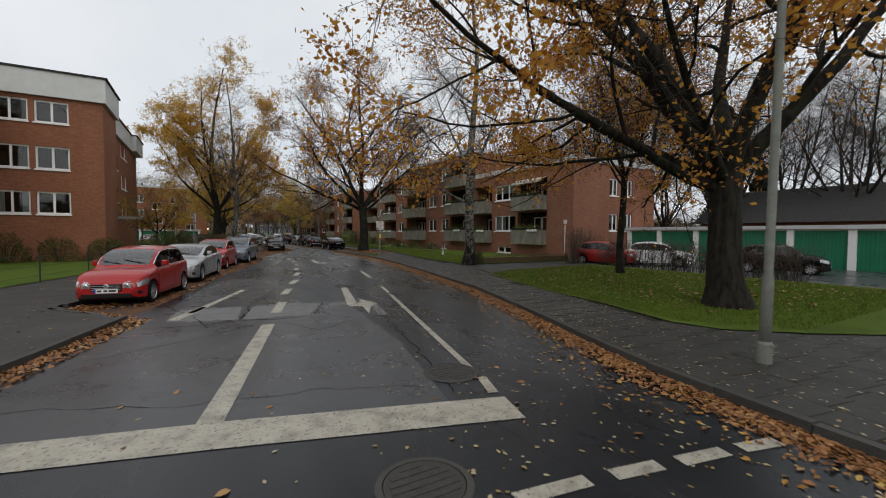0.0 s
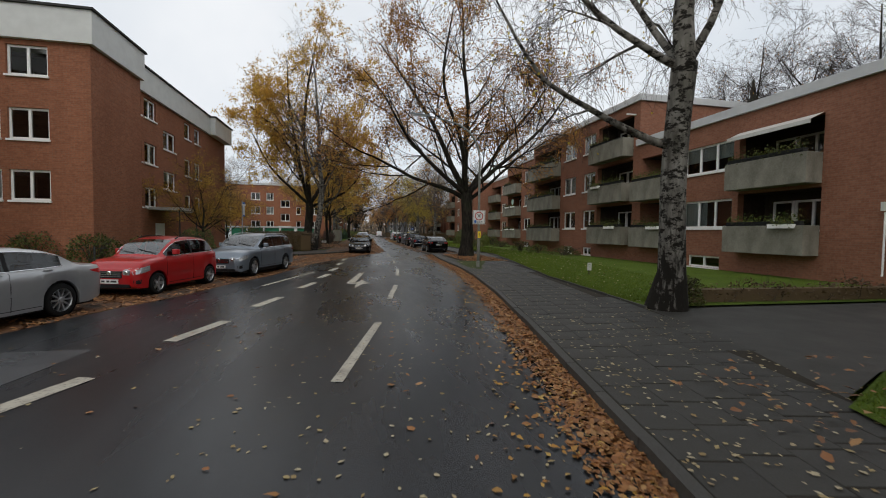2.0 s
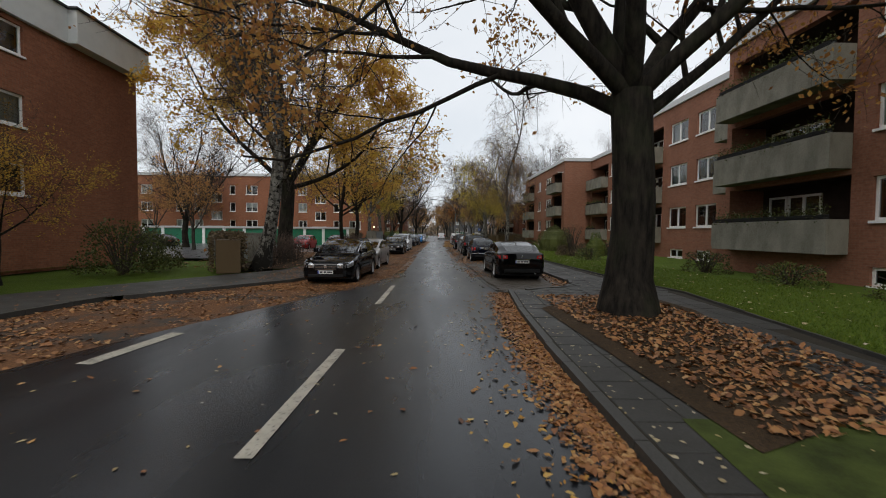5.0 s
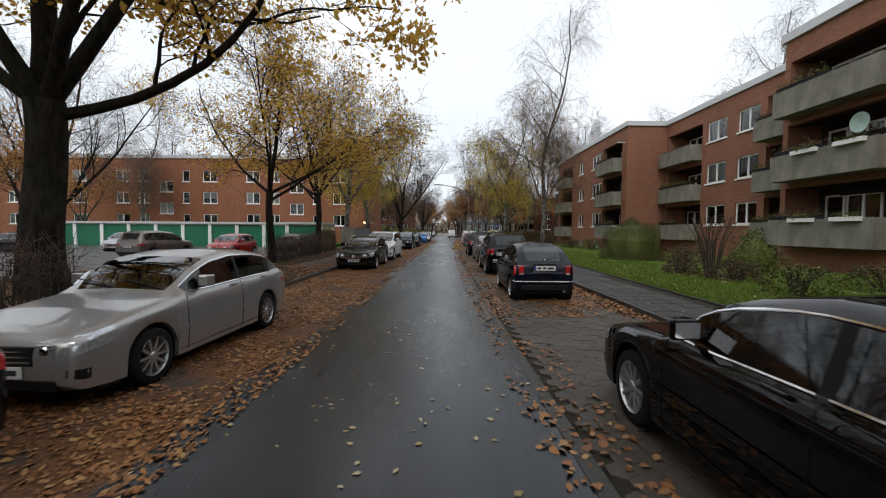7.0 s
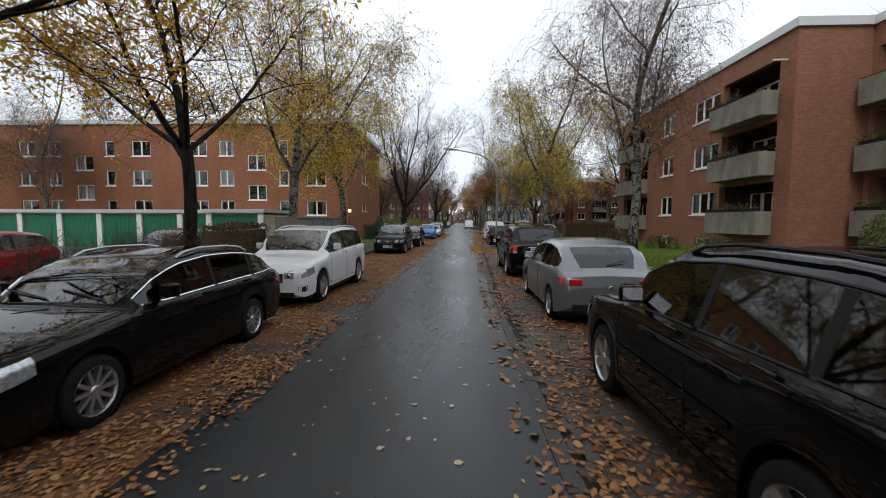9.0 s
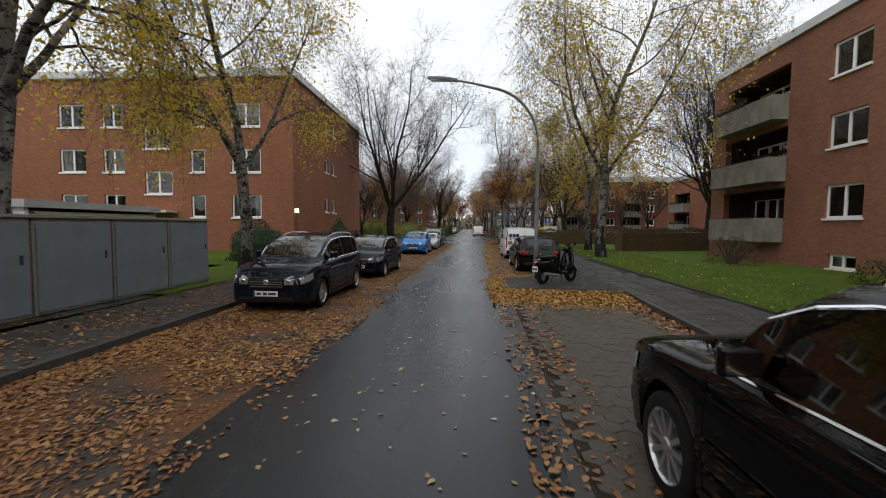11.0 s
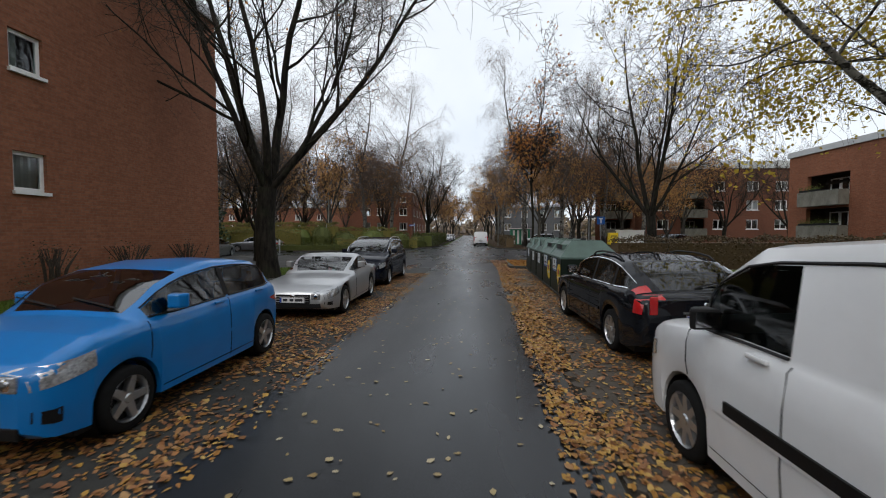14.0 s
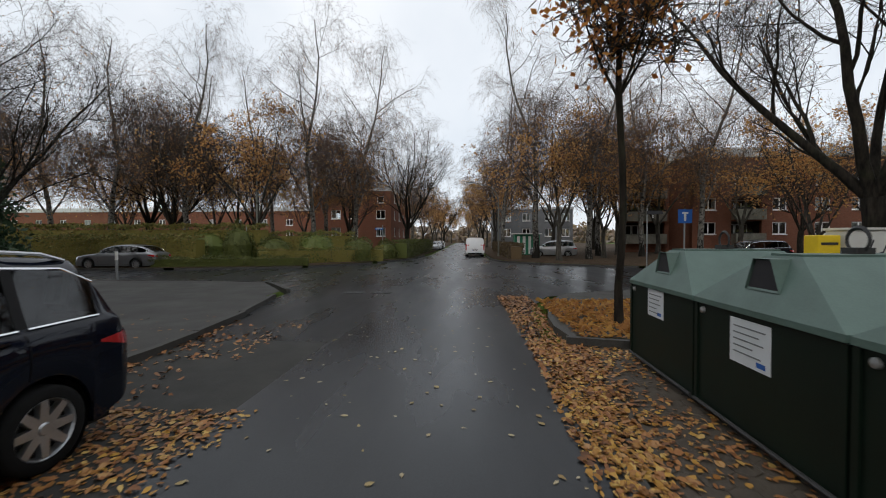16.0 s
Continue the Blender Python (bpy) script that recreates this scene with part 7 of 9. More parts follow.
def shrub(label, x, y, rx, ry, h, seed, leaf="shrub", count=2600, size=0.10, name="shrub", z=0.12, boxy=2.0, stems=True, category="shrub"):
    rng = np.random.default_rng(seed)
    ob = thing(name, label, category, at=pose(x, y, z))
    if stems:
        m = Mesh()
        for i in range(26):
            a, q = rng.uniform(0, 6.28), rng.uniform(0.25, 1.0)
            m.tube([(0.12 * math.cos(a), 0.12 * math.sin(a), -0.1), (rx * q * 0.5 * math.cos(a), ry * q * 0.5 * math.sin(a), h * 0.5), (rx * q * math.cos(a + 0.3), ry * q * math.sin(a + 0.3), h * 0.85)], [0.03, 0.018, 0.008], 5)
        tagged(part("stem_mass", m, M["twig"], ob), kind="stuff")
    d = rng.normal(size=(count, 3))
    d[:, 2] = np.abs(d[:, 2]) * 1.0
    d = d / (np.abs(d) ** boxy).sum(1, keepdims=True) ** (1 / boxy)
    lump = 1 + 0.10 * np.sin(d[:, 0] * 7 + seed) * np.sin(d[:, 1] * 6) + 0.06 * np.sin(d[:, 2] * 11 + seed)
    depth = 1 - 0.28 * rng.uniform(0, 1, count) ** 2
    pts = d * lump[:, None] * depth[:, None] * np.array([rx, ry, h])
    low = rng.uniform(0, 1, count) < 0.25
    pts[low, 2] *= rng.uniform(0, 1, low.sum())
    V, Q = leaf_cloud(rng, count, lambda k: pts, size)
    tagged(part("leaves", arrays_mesh("leaves", V, Q, M[leaf]), None, ob), kind="stuff")
    core = Mesh()
    core.lathe([(0.0, h * 0.86), (0.58 * min(rx, ry), h * 0.74), (0.82 * min(rx, ry), h * 0.45), (0.84 * min(rx, ry), 0.0)], "z", 14)
    if not stems:
        c = part("core", core, M[leaf], ob)
        c.scale = (rx / min(rx, ry), ry / min(rx, ry), 1)
    return ob


def hedge_row(label, x0, y0, x1, y1, h, w, seed, leaf="hedge", size=0.10, density=260, bare=False):
    rng = np.random.default_rng(seed)
    L = math.hypot(x1 - x0, y1 - y0)
    ob = thing("hedge", label, "hedge", at=pose(x0, y0, 0.1, 0, 0, math.degrees(math.atan2(y1 - y0, x1 - x0))))
    n = int(density * L * (h + w))
    u = rng.uniform(0, L, n)
    face = rng.integers(0, 4, n)
    wob = 0.08 * np.sin(u * 2.1 + seed) + 0.06 * np.sin(u * 5.3)
    v = np.where(face == 0, -w / 2, np.where(face == 1, w / 2, rng.uniform(-w / 2, w / 2, n))) + rng.normal(0, 0.06, n)
    zz = np.where(face >= 2, h, rng.uniform(0, 1, n) ** 0.8 * h) + wob + rng.normal(0, 0.05, n)
    if not bare:
        V, Q = leaf_cloud(rng, n, lambda k: np.c_[u, v, np.maximum(zz, 0.02)], size)
        tagged(part("leaves", arrays_mesh("leaves", V, Q, M[leaf]), None, ob), kind="stuff")
        part("core", Mesh().box(0.1, -w * 0.36, 0, L - 0.1, w * 0.36, h * 0.88), M[leaf], ob)
    k = int(L * (26 if bare else 3))
    b = np.c_[rng.uniform(0, L, k), rng.uniform(-w / 2, w / 2, k) * 0.8, np.full(k, -0.05)]
    e = b + np.c_[rng.normal(0, 0.22, k), rng.normal(0, 0.22, k), h * rng.uniform(0.7, 1.12, k)]
    mid = (b + e) / 2 + rng.normal(0, 0.08, (k, 3))
    V, Q = tubes(np.stack([b, mid, e], 1), np.broadcast_to(np.array([0.016, 0.011, 0.004]), (k, 3)), 4)
    P = twig_batch(rng, [(np.stack([b[i], mid[i], e[i]]), None) for i in range(k)], 7 if bare else 2, 0.5, 0.6, 0.0, 0.25, 3, 0.3)
    V2, Q2 = tubes(P, np.broadcast_to(np.array([0.006, 0.005, 0.003]), P.shape[:2]), 3)
    tagged(part("stem_mass", arrays_mesh("stem_mass", V, Q, M["twig"]), None, ob), kind="stuff")
    tagged(part("twig_mass", arrays_mesh("twig_mass", V2, Q2, M["twig_red" if bare else "twig"]), None, ob), kind="stuff")
    return ob


shrub("large rounded clipped evergreen bush on the lawn", 11.6, 82.3, 1.75, 2.0, 2.55, 1, "hedge", 34000, 0.06, stems=False, boxy=1.9)
shrub("dense bare-twigged brown shrub on the lawn", 9.7, 72.0, 0.95, 1.1, 2.6, 2, "hedge_brown", 1500, 0.07)
shrub("round clipped box bush before a balcony", 11.8, 72.78, 0.75, 0.75, 1.7, 3, "shrub", 4000, 0.09, stems=False)
for i, (x, y, rx, h) in enumerate(((9.3, 67.75, 0.8, 0.9), (10.2, 71.45, 0.9, 0.7), (12.6, 68.61, 1.1, 0.8), (13.4, 74.48, 1.0, 1.2), (9.6, 73.73, 0.6, 0.8), (11.3, 59.35, 0.9, 1.0), (11.2, 55.02, 0.9, 0.8), (13.0, 79.29, 1.0, 1.0), (11.6, 51.09, 1.2, 0.7), (13.6, 94.79, 1.1, 1.0), (13.2, 107.26, 1.1, 1.3), (13.3, 99.59, 1.0, 0.9))):
    shrub("low green and brown garden shrub by the wall", x, y, rx, rx * 1.3, h, 20 + i, ("shrub", "hedge_brown", "hedge")[i % 3], 1500, 0.08)
for i, (x, y, r, h) in enumerate(((-14.3, 42.87, 1.0, 1.4), (-16.5, 43.06, 1.2, 1.5), (-18.8, 43.16, 1.2, 1.6), (-21.2, 43.06, 1.2, 1.7), (-24, 36.06, 1.4, 1.8), (-27, 36.15, 1.4, 1.8), (-13.8, 47.66, 1.2, 1.8), (-13.2, 58.4, 1.5, 2.2), (-13.5, 60.4, 1.3, 1.8))):
    shrub("dense dark evergreen shrub against the brick wall", x, y, r, r, h, 50 + i, "hedge", 3000, 0.10)
shrub("small dark evergreen bush beside the birch", 3.6, 29.88, 0.45, 0.45, 0.75, 19, "hedge", 1600, 0.06)
shrub("low rounded yew by the brick gable", -8.0, 110.2, 0.6, 0.6, 1.25, 70, "needle", 4500, 0.09, stems=False)
shrub("dark clipped yew before the brick wall", -9.9, 106.14, 1.4, 1.2, 2.0, 71, "needle", 4500, 0.09, stems=False)
shrub("conical dark yew on the lawn strip", -7.4, 111.1, 0.65, 0.65, 2.0, 72, "needle", 4000, 0.09, stems=False)
for i, y in enumerate((117.5, 120.0, 122.5, 125.2)):
    shrub("bare climbing rose bush at the brick gable", -10.1, y, 0.5, 0.9, 1.5, 80 + i, "hedge_brown", 500, 0.06)
hedge_row("tall bare-twigged hedge round the parking court", 8.6, 27.08, 12.2, 28.57, 2.1, 0.9, 1, bare=True)
hedge_row("bare dark hedge before the parked cars", 9.2, 15.67, 10.0, 25.98, 1.4, 0.7, 2, bare=True)
hedge_row("clipped brown hedge beside the bins", -9.7, 92.39, -9.3, 87.58, 1.5, 0.9, 3, "hedge_brown")
hedge_row("dark clipped hedge at the court entrance", -8.9, 58.11, -11.4, 62.89, 1.5, 1.2, 4, "hedge_brown")
hedge_row("bare twiggy shrubs in the planting strip", -8.6, 77.41, -8.8, 86.32, 1.3, 1.2, 5, bare=True)
hedge_row("bare twiggy shrubs under the oak", -8.8, 60.79, -8.7, 66.51, 1.4, 1.3, 6, bare=True)
hedge_row("long brown hedge along the gardens", 11.5, 117.74, 30, 123.06, 1.6, 1.2, 7, "hedge_brown")
hedge_row("green clipped hedge at the junction corner", -5.0, 155.5, -12.5, 150.7, 1.0, 0.9, 8, "hedge_garden")
hedge_row("low dark hedge along the forecourt edge", -8.6, 149.8, -17.5, 147.7, 0.55, 0.7, 9, "hedge")
hedge_row("long brown garden hedge along the side street", -16.5, 151, -36, 149.5, 1.9, 1.6, 10, "hedge_garden", 0.12)
hedge_row("tall green garden shrubs behind the side street hedge", -13.5, 154, -36, 153, 2.7, 1.8, 21, "hedge_garden", 0.16, 150)
hedge_row("dark green garden shrubs beyond the junction", -7.5, 156.5, -20, 155.3, 2.2, 1.4, 22, "hedge_garden", 0.15, 150)
hedge_row("tall bare thicket behind the garages", 26.0, 32.31, 48.0, 33.72, 4.2, 1.6, 23, bare=True)
hedge_row("brown hedge behind the container stand", 7.5, 129.62, 26, 130.83, 1.4, 1.1, 11, "hedge_brown")
hedge_row("dark hedge along the far street", -4.2, 159.5, -4.0, 185.94, 1.5, 1.4, 12, "hedge", 0.14, 120)
hedge_row("brown hedge along the far pavement", 5.6, 158, 6.2, 185.94, 1.2, 1.2, 13, "hedge_brown", 0.14, 120)
hedge_row("low clipped hedge round the lawn's edge", 2.9, 30.07, 11.4, 29.79, 0.4, 0.4, 14, "hedge_brown", 0.07)
for i, (x, y, r, h) in enumerate(((-6.8, 155.1, 1.4, 1.9), (-9.6, 153.7, 1.5, 2.3), (-12.4, 152.9, 1.4, 2.0), (-14.6, 152.1, 1.1, 2.9), (-17.5, 153.5, 1.8, 2.6), (-5.4, 159, 1.1, 1.6), (-22, 155, 2.0, 2.4), (-28, 154.5, 2.2, 2.6))):
    shrub("dense rounded garden shrub beyond the junction", x, y, r, r, h, 100 + i, ("hedge", "shrub", "hedge")[i % 3], 3200, 0.13, stems=False)


def far_woods():
    """Leafless and brown-leaved woods and gardens closing the view all round."""
    rng = np.random.default_rng(404)
    n = 76000
    a = rng.uniform(0, 2 * np.pi, n)
    r = rng.uniform(215, 250, n)
    top = 9 + 3.5 * np.sin(a * 23) * np.sin(a * 7.3 + 1) + 2.0 * np.sin(a * 61 + 2) + rng.normal(0, 0.8, n)
    z = rng.uniform(0, 1, n) ** 1.7 * np.maximum(top, 3.0)
    pts = np.c_[r * np.cos(a), 150 + r * np.sin(a), z]
    V, Q = leaf_cloud(rng, n, lambda k: pts, 3.0)
    ob = part("far_woods", arrays_mesh("far_woods", V, Q, M["far_leaf"]), None)
    tagged(ob, "far belt of brown and grey autumn trees", "woods", kind="stuff")


far_woods()

# ---------------------------------------------------------------- street furniture


def text_mesh(name, body, size, depth=0.002):
    cu = bpy.data.curves.new(name, "FONT")
    cu.body, cu.size, cu.extrude, cu.align_x, cu.align_y = body, size, depth, "CENTER", "CENTER"
    ob = bpy.data.objects.new(name, cu)
    scene.collection.objects.link(ob)
    me = bpy.data.meshes.new_from_object(ob)
    bpy.data.objects.remove(ob)
    bpy.data.curves.remove(cu)
    me.name = name
    return me


def street_lamp(label, x, y, reach, height, turn=180.0, lean=0.0):
    ob = thing("street_lamp", label, "street lamp", at=pose(x, y, 0.1, 0, lean, turn))
    pts = [(0, 0, -0.1), (0, 0, 1.2), (0, 0, 1.3), (0, 0, height - 1.9)] + [(reach * (1 - math.cos(a)) * 0.62, 0, height - 1.9 + 1.75 * math.sin(a)) for a in np.linspace(0.2, 1.35, 8)] + [(reach * 0.8, 0, height - 0.02), (reach, 0, height + 0.06)]
    rad = [0.075, 0.075, 0.06, 0.055] + [0.045] * 8 + [0.035, 0.03]
    part("pole", Mesh().tube(pts, rad, 12), M["pole"], ob, "grey-green weathered lamp pole", smooth=True)
    part("base_collar", Mesh().lathe([(0.10, -0.1), (0.10, 0.28), (0.08, 0.32)], "z", 16), M["pole"], ob)
    head = Mesh()
    n = 9
    for i in range(n):
        a = i / (n - 1)
        head.v += [(reach - 0.05 + 0.95 * a, s * (0.09 * math.sin(math.pi * min(0.93, max(0.12, a))) + 0.025), height + 0.06 + 0.05 * a + dz) for s in (-1, 1) for dz in (-0.035, 0.045)]
    for i in range(n - 1):
        k = 4 * i
        head.f += [(k, k + 4, k + 6, k + 2), (k + 1, k + 3, k + 7, k + 5), (k, k + 1, k + 5, k + 4), (k + 2, k + 6, k + 7, k + 3)]
    head.f += [(0, 2, 3, 1), (4 * n - 4, 4 * n - 3, 4 * n - 1, 4 * n - 2)]
    lamp = part("luminaire", head, M["sheet_grey"], ob)
    part("diffuser", Mesh().box(reach + 0.1, -0.07, height + 0.02, reach + 0.8, 0.07, height + 0.05), M["sign_white"], lamp)
    return ob


street_lamp("tall weathered lamp post at the corner pavement", -3.95, 11.75, 1.6, 7.2, 170, -1.5)
lamp_sign = street_lamp("tall arched lamp post on the verge carrying a speed sign", 1.4, 40.65, 2.6, 7.2, 182)
lamp_bay = street_lamp("tall arched lamp post standing in the leafy bay", 2.64, 100.25, 2.7, 6.35, 186)
street_lamp("arched lamp post along the far street", 4.6, 163.5, 2.2, 7.0, 180)
street_lamp("lamp post beyond the garden hedge", -15.2, 156, 2.0, 8.0, 60)
part("sticker", Mesh().box(-0.03, 0.060, 2.60, 0.03, 0.085, 2.74), M["sign_blue"], lamp_bay, "torn blue sticker")

sign = thing("traffic_sign", "square white thirty zone sign with faded red ring", "traffic sign", at=pose(1.37, 40.53, 2.25))
part("panel", Mesh().box(-0.32, -0.015, 0, 0.32, 0.0, 0.68), M["sign_white"], sign, bevel=0.006)
part("border", Mesh().box(-0.30, -0.018, 0.02, 0.30, -0.0155, 0.035).box(-0.30, -0.018, 0.645, 0.30, -0.0155, 0.66).box(-0.30, -0.018, 0.035, -0.285, -0.0155, 0.645).box(0.285, -0.018, 0.035, 0.30, -0.0155, 0.645), M["ink"], sign)
part("ring", Mesh().lathe([(0.215, -0.016), (0.215, -0.019), (0.165, -0.019), (0.165, -0.016)], "y", 40, (0, 0, 0.40)), M["sign_red"], sign, "faded red ring")
for name, body, size, z in (("numeral", "30", 0.22, 0.40), ("lettering", "ZONE", 0.13, 0.10)):
    t = part(name, text_mesh(name, body, size), M["ink"], sign)
    t.matrix_basis = pose(0, -0.0185, z, 90, 0, 0)
part("sticker", Mesh().box(-0.24, -0.0195, 0.06, -0.14, -0.0165, 0.20), M["sign_blue"], sign, "smeared blue sticker")
part("clamp", Mesh().box(-0.05, 0.0, 0.2, 0.14, 0.05, 0.26), M["metal_grey"], sign)
small = thing("route_sign", "small pale yellow plate with a dark arrow", "sign", at=pose(1.4, 40.55, 1.58))
part("panel", Mesh().box(-0.07, -0.012, 0, 0.07, 0, 0.32), M["yellow"], small)
part("arrow", Mesh().poly([(-0.03, -0.014, 0.16), (0.03, -0.014, 0.16), (0, -0.014, 0.25)]).box(-0.008, -0.0145, 0.06, 0.008, -0.0125, 0.16), M["ink"], small)

note = thing("lawn_sign", "small white notice on a stake in the lawn", "sign", at=pose(5.0, 36.53, 0.12, 0, 0, 12))
part("stake", Mesh().box(-0.015, 0.0, -0.1, 0.015, 0.03, 0.4), M["twig"], note)
part("panel", Mesh().box(-0.11, -0.012, 0.2, 0.11, 0.0, 0.52), M["sign_white"], note)
part("writing", Mesh().box(-0.07, -0.015, 0.42, 0.07, -0.0125, 0.44), M["ink"], note)
part("writing", Mesh().box(-0.07, -0.015, 0.34, 0.05, -0.0125, 0.355), M["ink"], note)
board = thing("notice_board", "small white notice on two short posts by the entrance", "sign", at=pose(-8.6, 72.78, 0.12, 0, 0, 20))
part("panel", Mesh().box(-0.28, -0.012, 0.25, 0.28, 0.0, 0.55), M["sign_white"], board)
for sx in (-0.24, 0.22):
    part("post", Mesh().box(sx, 0.0, -0.1, sx + 0.03, 0.03, 0.5), M["twig"], board)
part("writing", Mesh().box(-0.2, -0.015, 0.44, 0.2, -0.0125, 0.47), M["ink"], board)
part("writing", Mesh().box(-0.2, -0.015, 0.35, 0.12, -0.0125, 0.37), M["ink"], board)


def cabinet(label, x, y, turn, w, d, h):
    ob = thing("bin_cabinet", label, "bin cabinet", "bin cabinets", at=pose(x, y, 0.1, 0, 0, turn))
    part("body", Mesh().box(0, 0.02, 0.04, w, d, h), M["concrete"], ob, bevel=0.01)
    part("door", Mesh().box(0.05, -0.01, 0.10, w - 0.05, 0.02, h - 0.08), M["sheet_grey"], ob, "dented grey sheet-metal door", bevel=0.008)
    part("lid", Mesh().box(-0.03, -0.04, h, w + 0.03, d + 0.03, h + 0.06), M["concrete"], ob, bevel=0.01)
    part("handle", Mesh().box(w - 0.2, -0.03, h * 0.55, w - 0.16, -0.01, h * 0.55 + 0.16), M["iron"], ob)
    return ob


for i, y in enumerate((91.9, 93.6, 95.3, 97.0)):
    cabinet("grey steel and concrete bin cabinet beside the pavement", -7.5, y, 90, 1.66, 1.2, 1.85)
for i in range(2):
    cabinet("grey bin cabinet beside the clipped hedge", -13.9 + 1.75 * i, 66.3 - 1.2 * i, -35, 1.66, 1.1, 1.55)

fence = thing("fence", "low dark iron wire fence along the lawn", "fence")
for i in range(9):
    x, y = -18.6 + 0.27 * 3.0 * i, 20.6 + 2.9 * i
    part("post", Mesh().tube([(x, y, 0), (x, y, 1.15)], 0.025, 8), M["iron"], fence)
for z in (0.35, 0.7, 1.08):
    part("wire", Mesh().tube([(-18.6, 20.6, z), (-18.6 + 0.27 * 3.0 * 8, 20.6 + 23.2, z)], 0.006, 5), M["iron"], fence)

path_lamp = thing("path_lamp", "small lit lamp on a thin post before the gable", "lamp", at=pose(-10.6, 112.47, 0.1))
part("post", Mesh().tube([(0, 0, -0.05), (0, 0, 2.55)], 0.025, 8), M["iron"], path_lamp)
part("shade", Mesh().box(-0.11, -0.11, 2.55, 0.11, 0.11, 2.82), M["lit"], path_lamp, "glowing square lamp shade", bevel=0.02)
part("cap", Mesh().box(-0.13, -0.13, 2.82, 0.13, 0.13, 2.86), M["iron"], path_lamp)

# recycling containers


def container(y, notice, sticker, wide):
    ob = thing("recycling_container", "dark green steel paper container with a sloped grey-green lid" if wide else "dark green steel glass container with a tent-shaped grey-green lid", "container", "recycling containers", at=pose(3.32 + 0.035 * (y - 121.3), y, 0.0, 0, 0, -2))
    L, D, H, z1 = 1.74, 1.55, 1.14, 1.58
    part("body", Mesh().prism([(0, 0.02), (D, 0.02), (D, L - 0.02), (0, L - 0.02)], 0.08, H), M["bin_dark"], ob, bevel=0.012)
    e = 0.42 if wide else 0.68
    fx = 0.34 if wide else 0.22
    a = [(-0.03, 0, H), (D + 0.03, 0, H), (D + 0.03, L, H), (-0.03, L, H)]
    b = [(fx, e, z1), (D - fx, e, z1), (D - fx, L - e, z1), (fx, L - e, z1)]
    low = [(p[0], p[1], H - 0.05) for p in a]
    top = Mesh()
    top.v = low + a + b
    top.f = [(3, 2, 1, 0), (8, 9, 10, 11)] + [(k * 4 + i, k * 4 + (i + 1) % 4, k * 4 + 4 + (i + 1) % 4, k * 4 + 4 + i) for k in (0, 1) for i in range(4)]
    lid = part("lid", top, M["bin_top"], ob, "sloped grey-green steel lid")
    # a hood with a black mouth over the front slope
    y0, y1 = (0.45, L - 0.40) if wide else (L / 2 - 0.20, L / 2 + 0.20)
    zl, zt, xf = (H + 0.20, z1 - 0.10, 0.10) if wide else (H + 0.16, z1 - 0.02, 0.05)
    tip = 0.0 if wide else 0.10
    hood = Mesh()
    hood.v = [(xf, y0, zl), (xf, y1, zl), (xf, y1 - tip, zt), (xf, y0 + tip, zt), (fx + 0.1, y1 - tip, zt), (fx + 0.1, y0 + tip, zt), (fx + 0.1, y0, zl), (fx + 0.1, y1, zl)]
    hood.f = [(3, 2, 4, 5), (0, 3, 5, 6), (2, 1, 7, 4), (0, 6, 7, 1)]
    part("hood", hood, M["bin_top"], lid)
    part("opening", Mesh().poly([(xf + 0.02, y0 + 0.01, zl + 0.01), (xf + 0.02, y0 + tip + 0.01, zt - 0.012), (xf + 0.02, y1 - tip - 0.01, zt - 0.012), (xf + 0.02, y1 - 0.01, zl + 0.01)]), M["ink"], lid, "black posting slot")
    part("lid_ridge", Mesh().box(fx + 0.02, e + 0.02, z1 - 0.01, D - fx - 0.02, L - e - 0.02, z1 + 0.02), M["bin_top"], lid)
    part("lifting_eye", Mesh().lathe([(0.10, -0.014), (0.118, 0.0), (0.10, 0.014), (0.082, 0.0), (0.10, -0.014)], "x", 18, (D / 2, L / 2, z1 + 0.13)), M["iron"], ob)
    part("lifting_block", Mesh().box(D / 2 - 0.07, L / 2 - 0.07, z1, D / 2 + 0.07, L / 2 + 0.07, z1 + 0.07), M["iron"], ob)
    part("skid", Mesh().box(0.05, 0.1, 0.0, 0.2, L - 0.1, 0.09), M["iron"], ob)
    part("skid", Mesh().box(D - 0.2, 0.1, 0.0, D - 0.05, L - 0.1, 0.09), M["iron"], ob)
    for yy in (0.0, L - 0.05):
        part("rib", Mesh().box(-0.018, yy, 0.1, 0.0, yy + 0.05, H - 0.06), M["bin_dark"], ob)
    part("foot_bar", Mesh().tube([(-0.03, 0.02, 0.1), (-0.03, L - 0.02, 0.1)], 0.018, 6), M["iron"], ob)
    part("bolt", Mesh().lathe([(0.0, -0.03), (0.03, -0.022), (0.035, 0.0)], "x", 12, (-0.004, L - 0.14, H - 0.12)), M["metal_grey"], ob)
    n0, n1, z0, zz = notice
    w = n1 - n0
    pn = part("notice", Mesh().box(-0.012, n0, z0, -0.004, n1, zz), M["sign_blue"] if wide else M["paper"], ob, "white notice with a blue foot" if wide else "weathered white notice")
    if wide:
        part("sheet", Mesh().box(-0.0155, n0 + 0.006, z0 + 0.06, -0.0125, n1 - 0.006, zz - 0.006), M["paper"], pn, "white printed sheet")
        part("emblem", Mesh().lathe([(0.0, -0.0195), (0.045, -0.0195), (0.05, -0.0155)], "x", 20, (0, (n0 + n1) / 2, zz - 0.10)), M["ink"], pn)
        font = bpy.data.curves.new("lettering", "FONT")
        font.body, font.size, font.align_x, font.extrude = "Papier/Pappe", 0.088, "CENTER", 0.0004
        text = new("lettering", font)
        text.data.materials.append(M["ink"])
        text.parent = pn
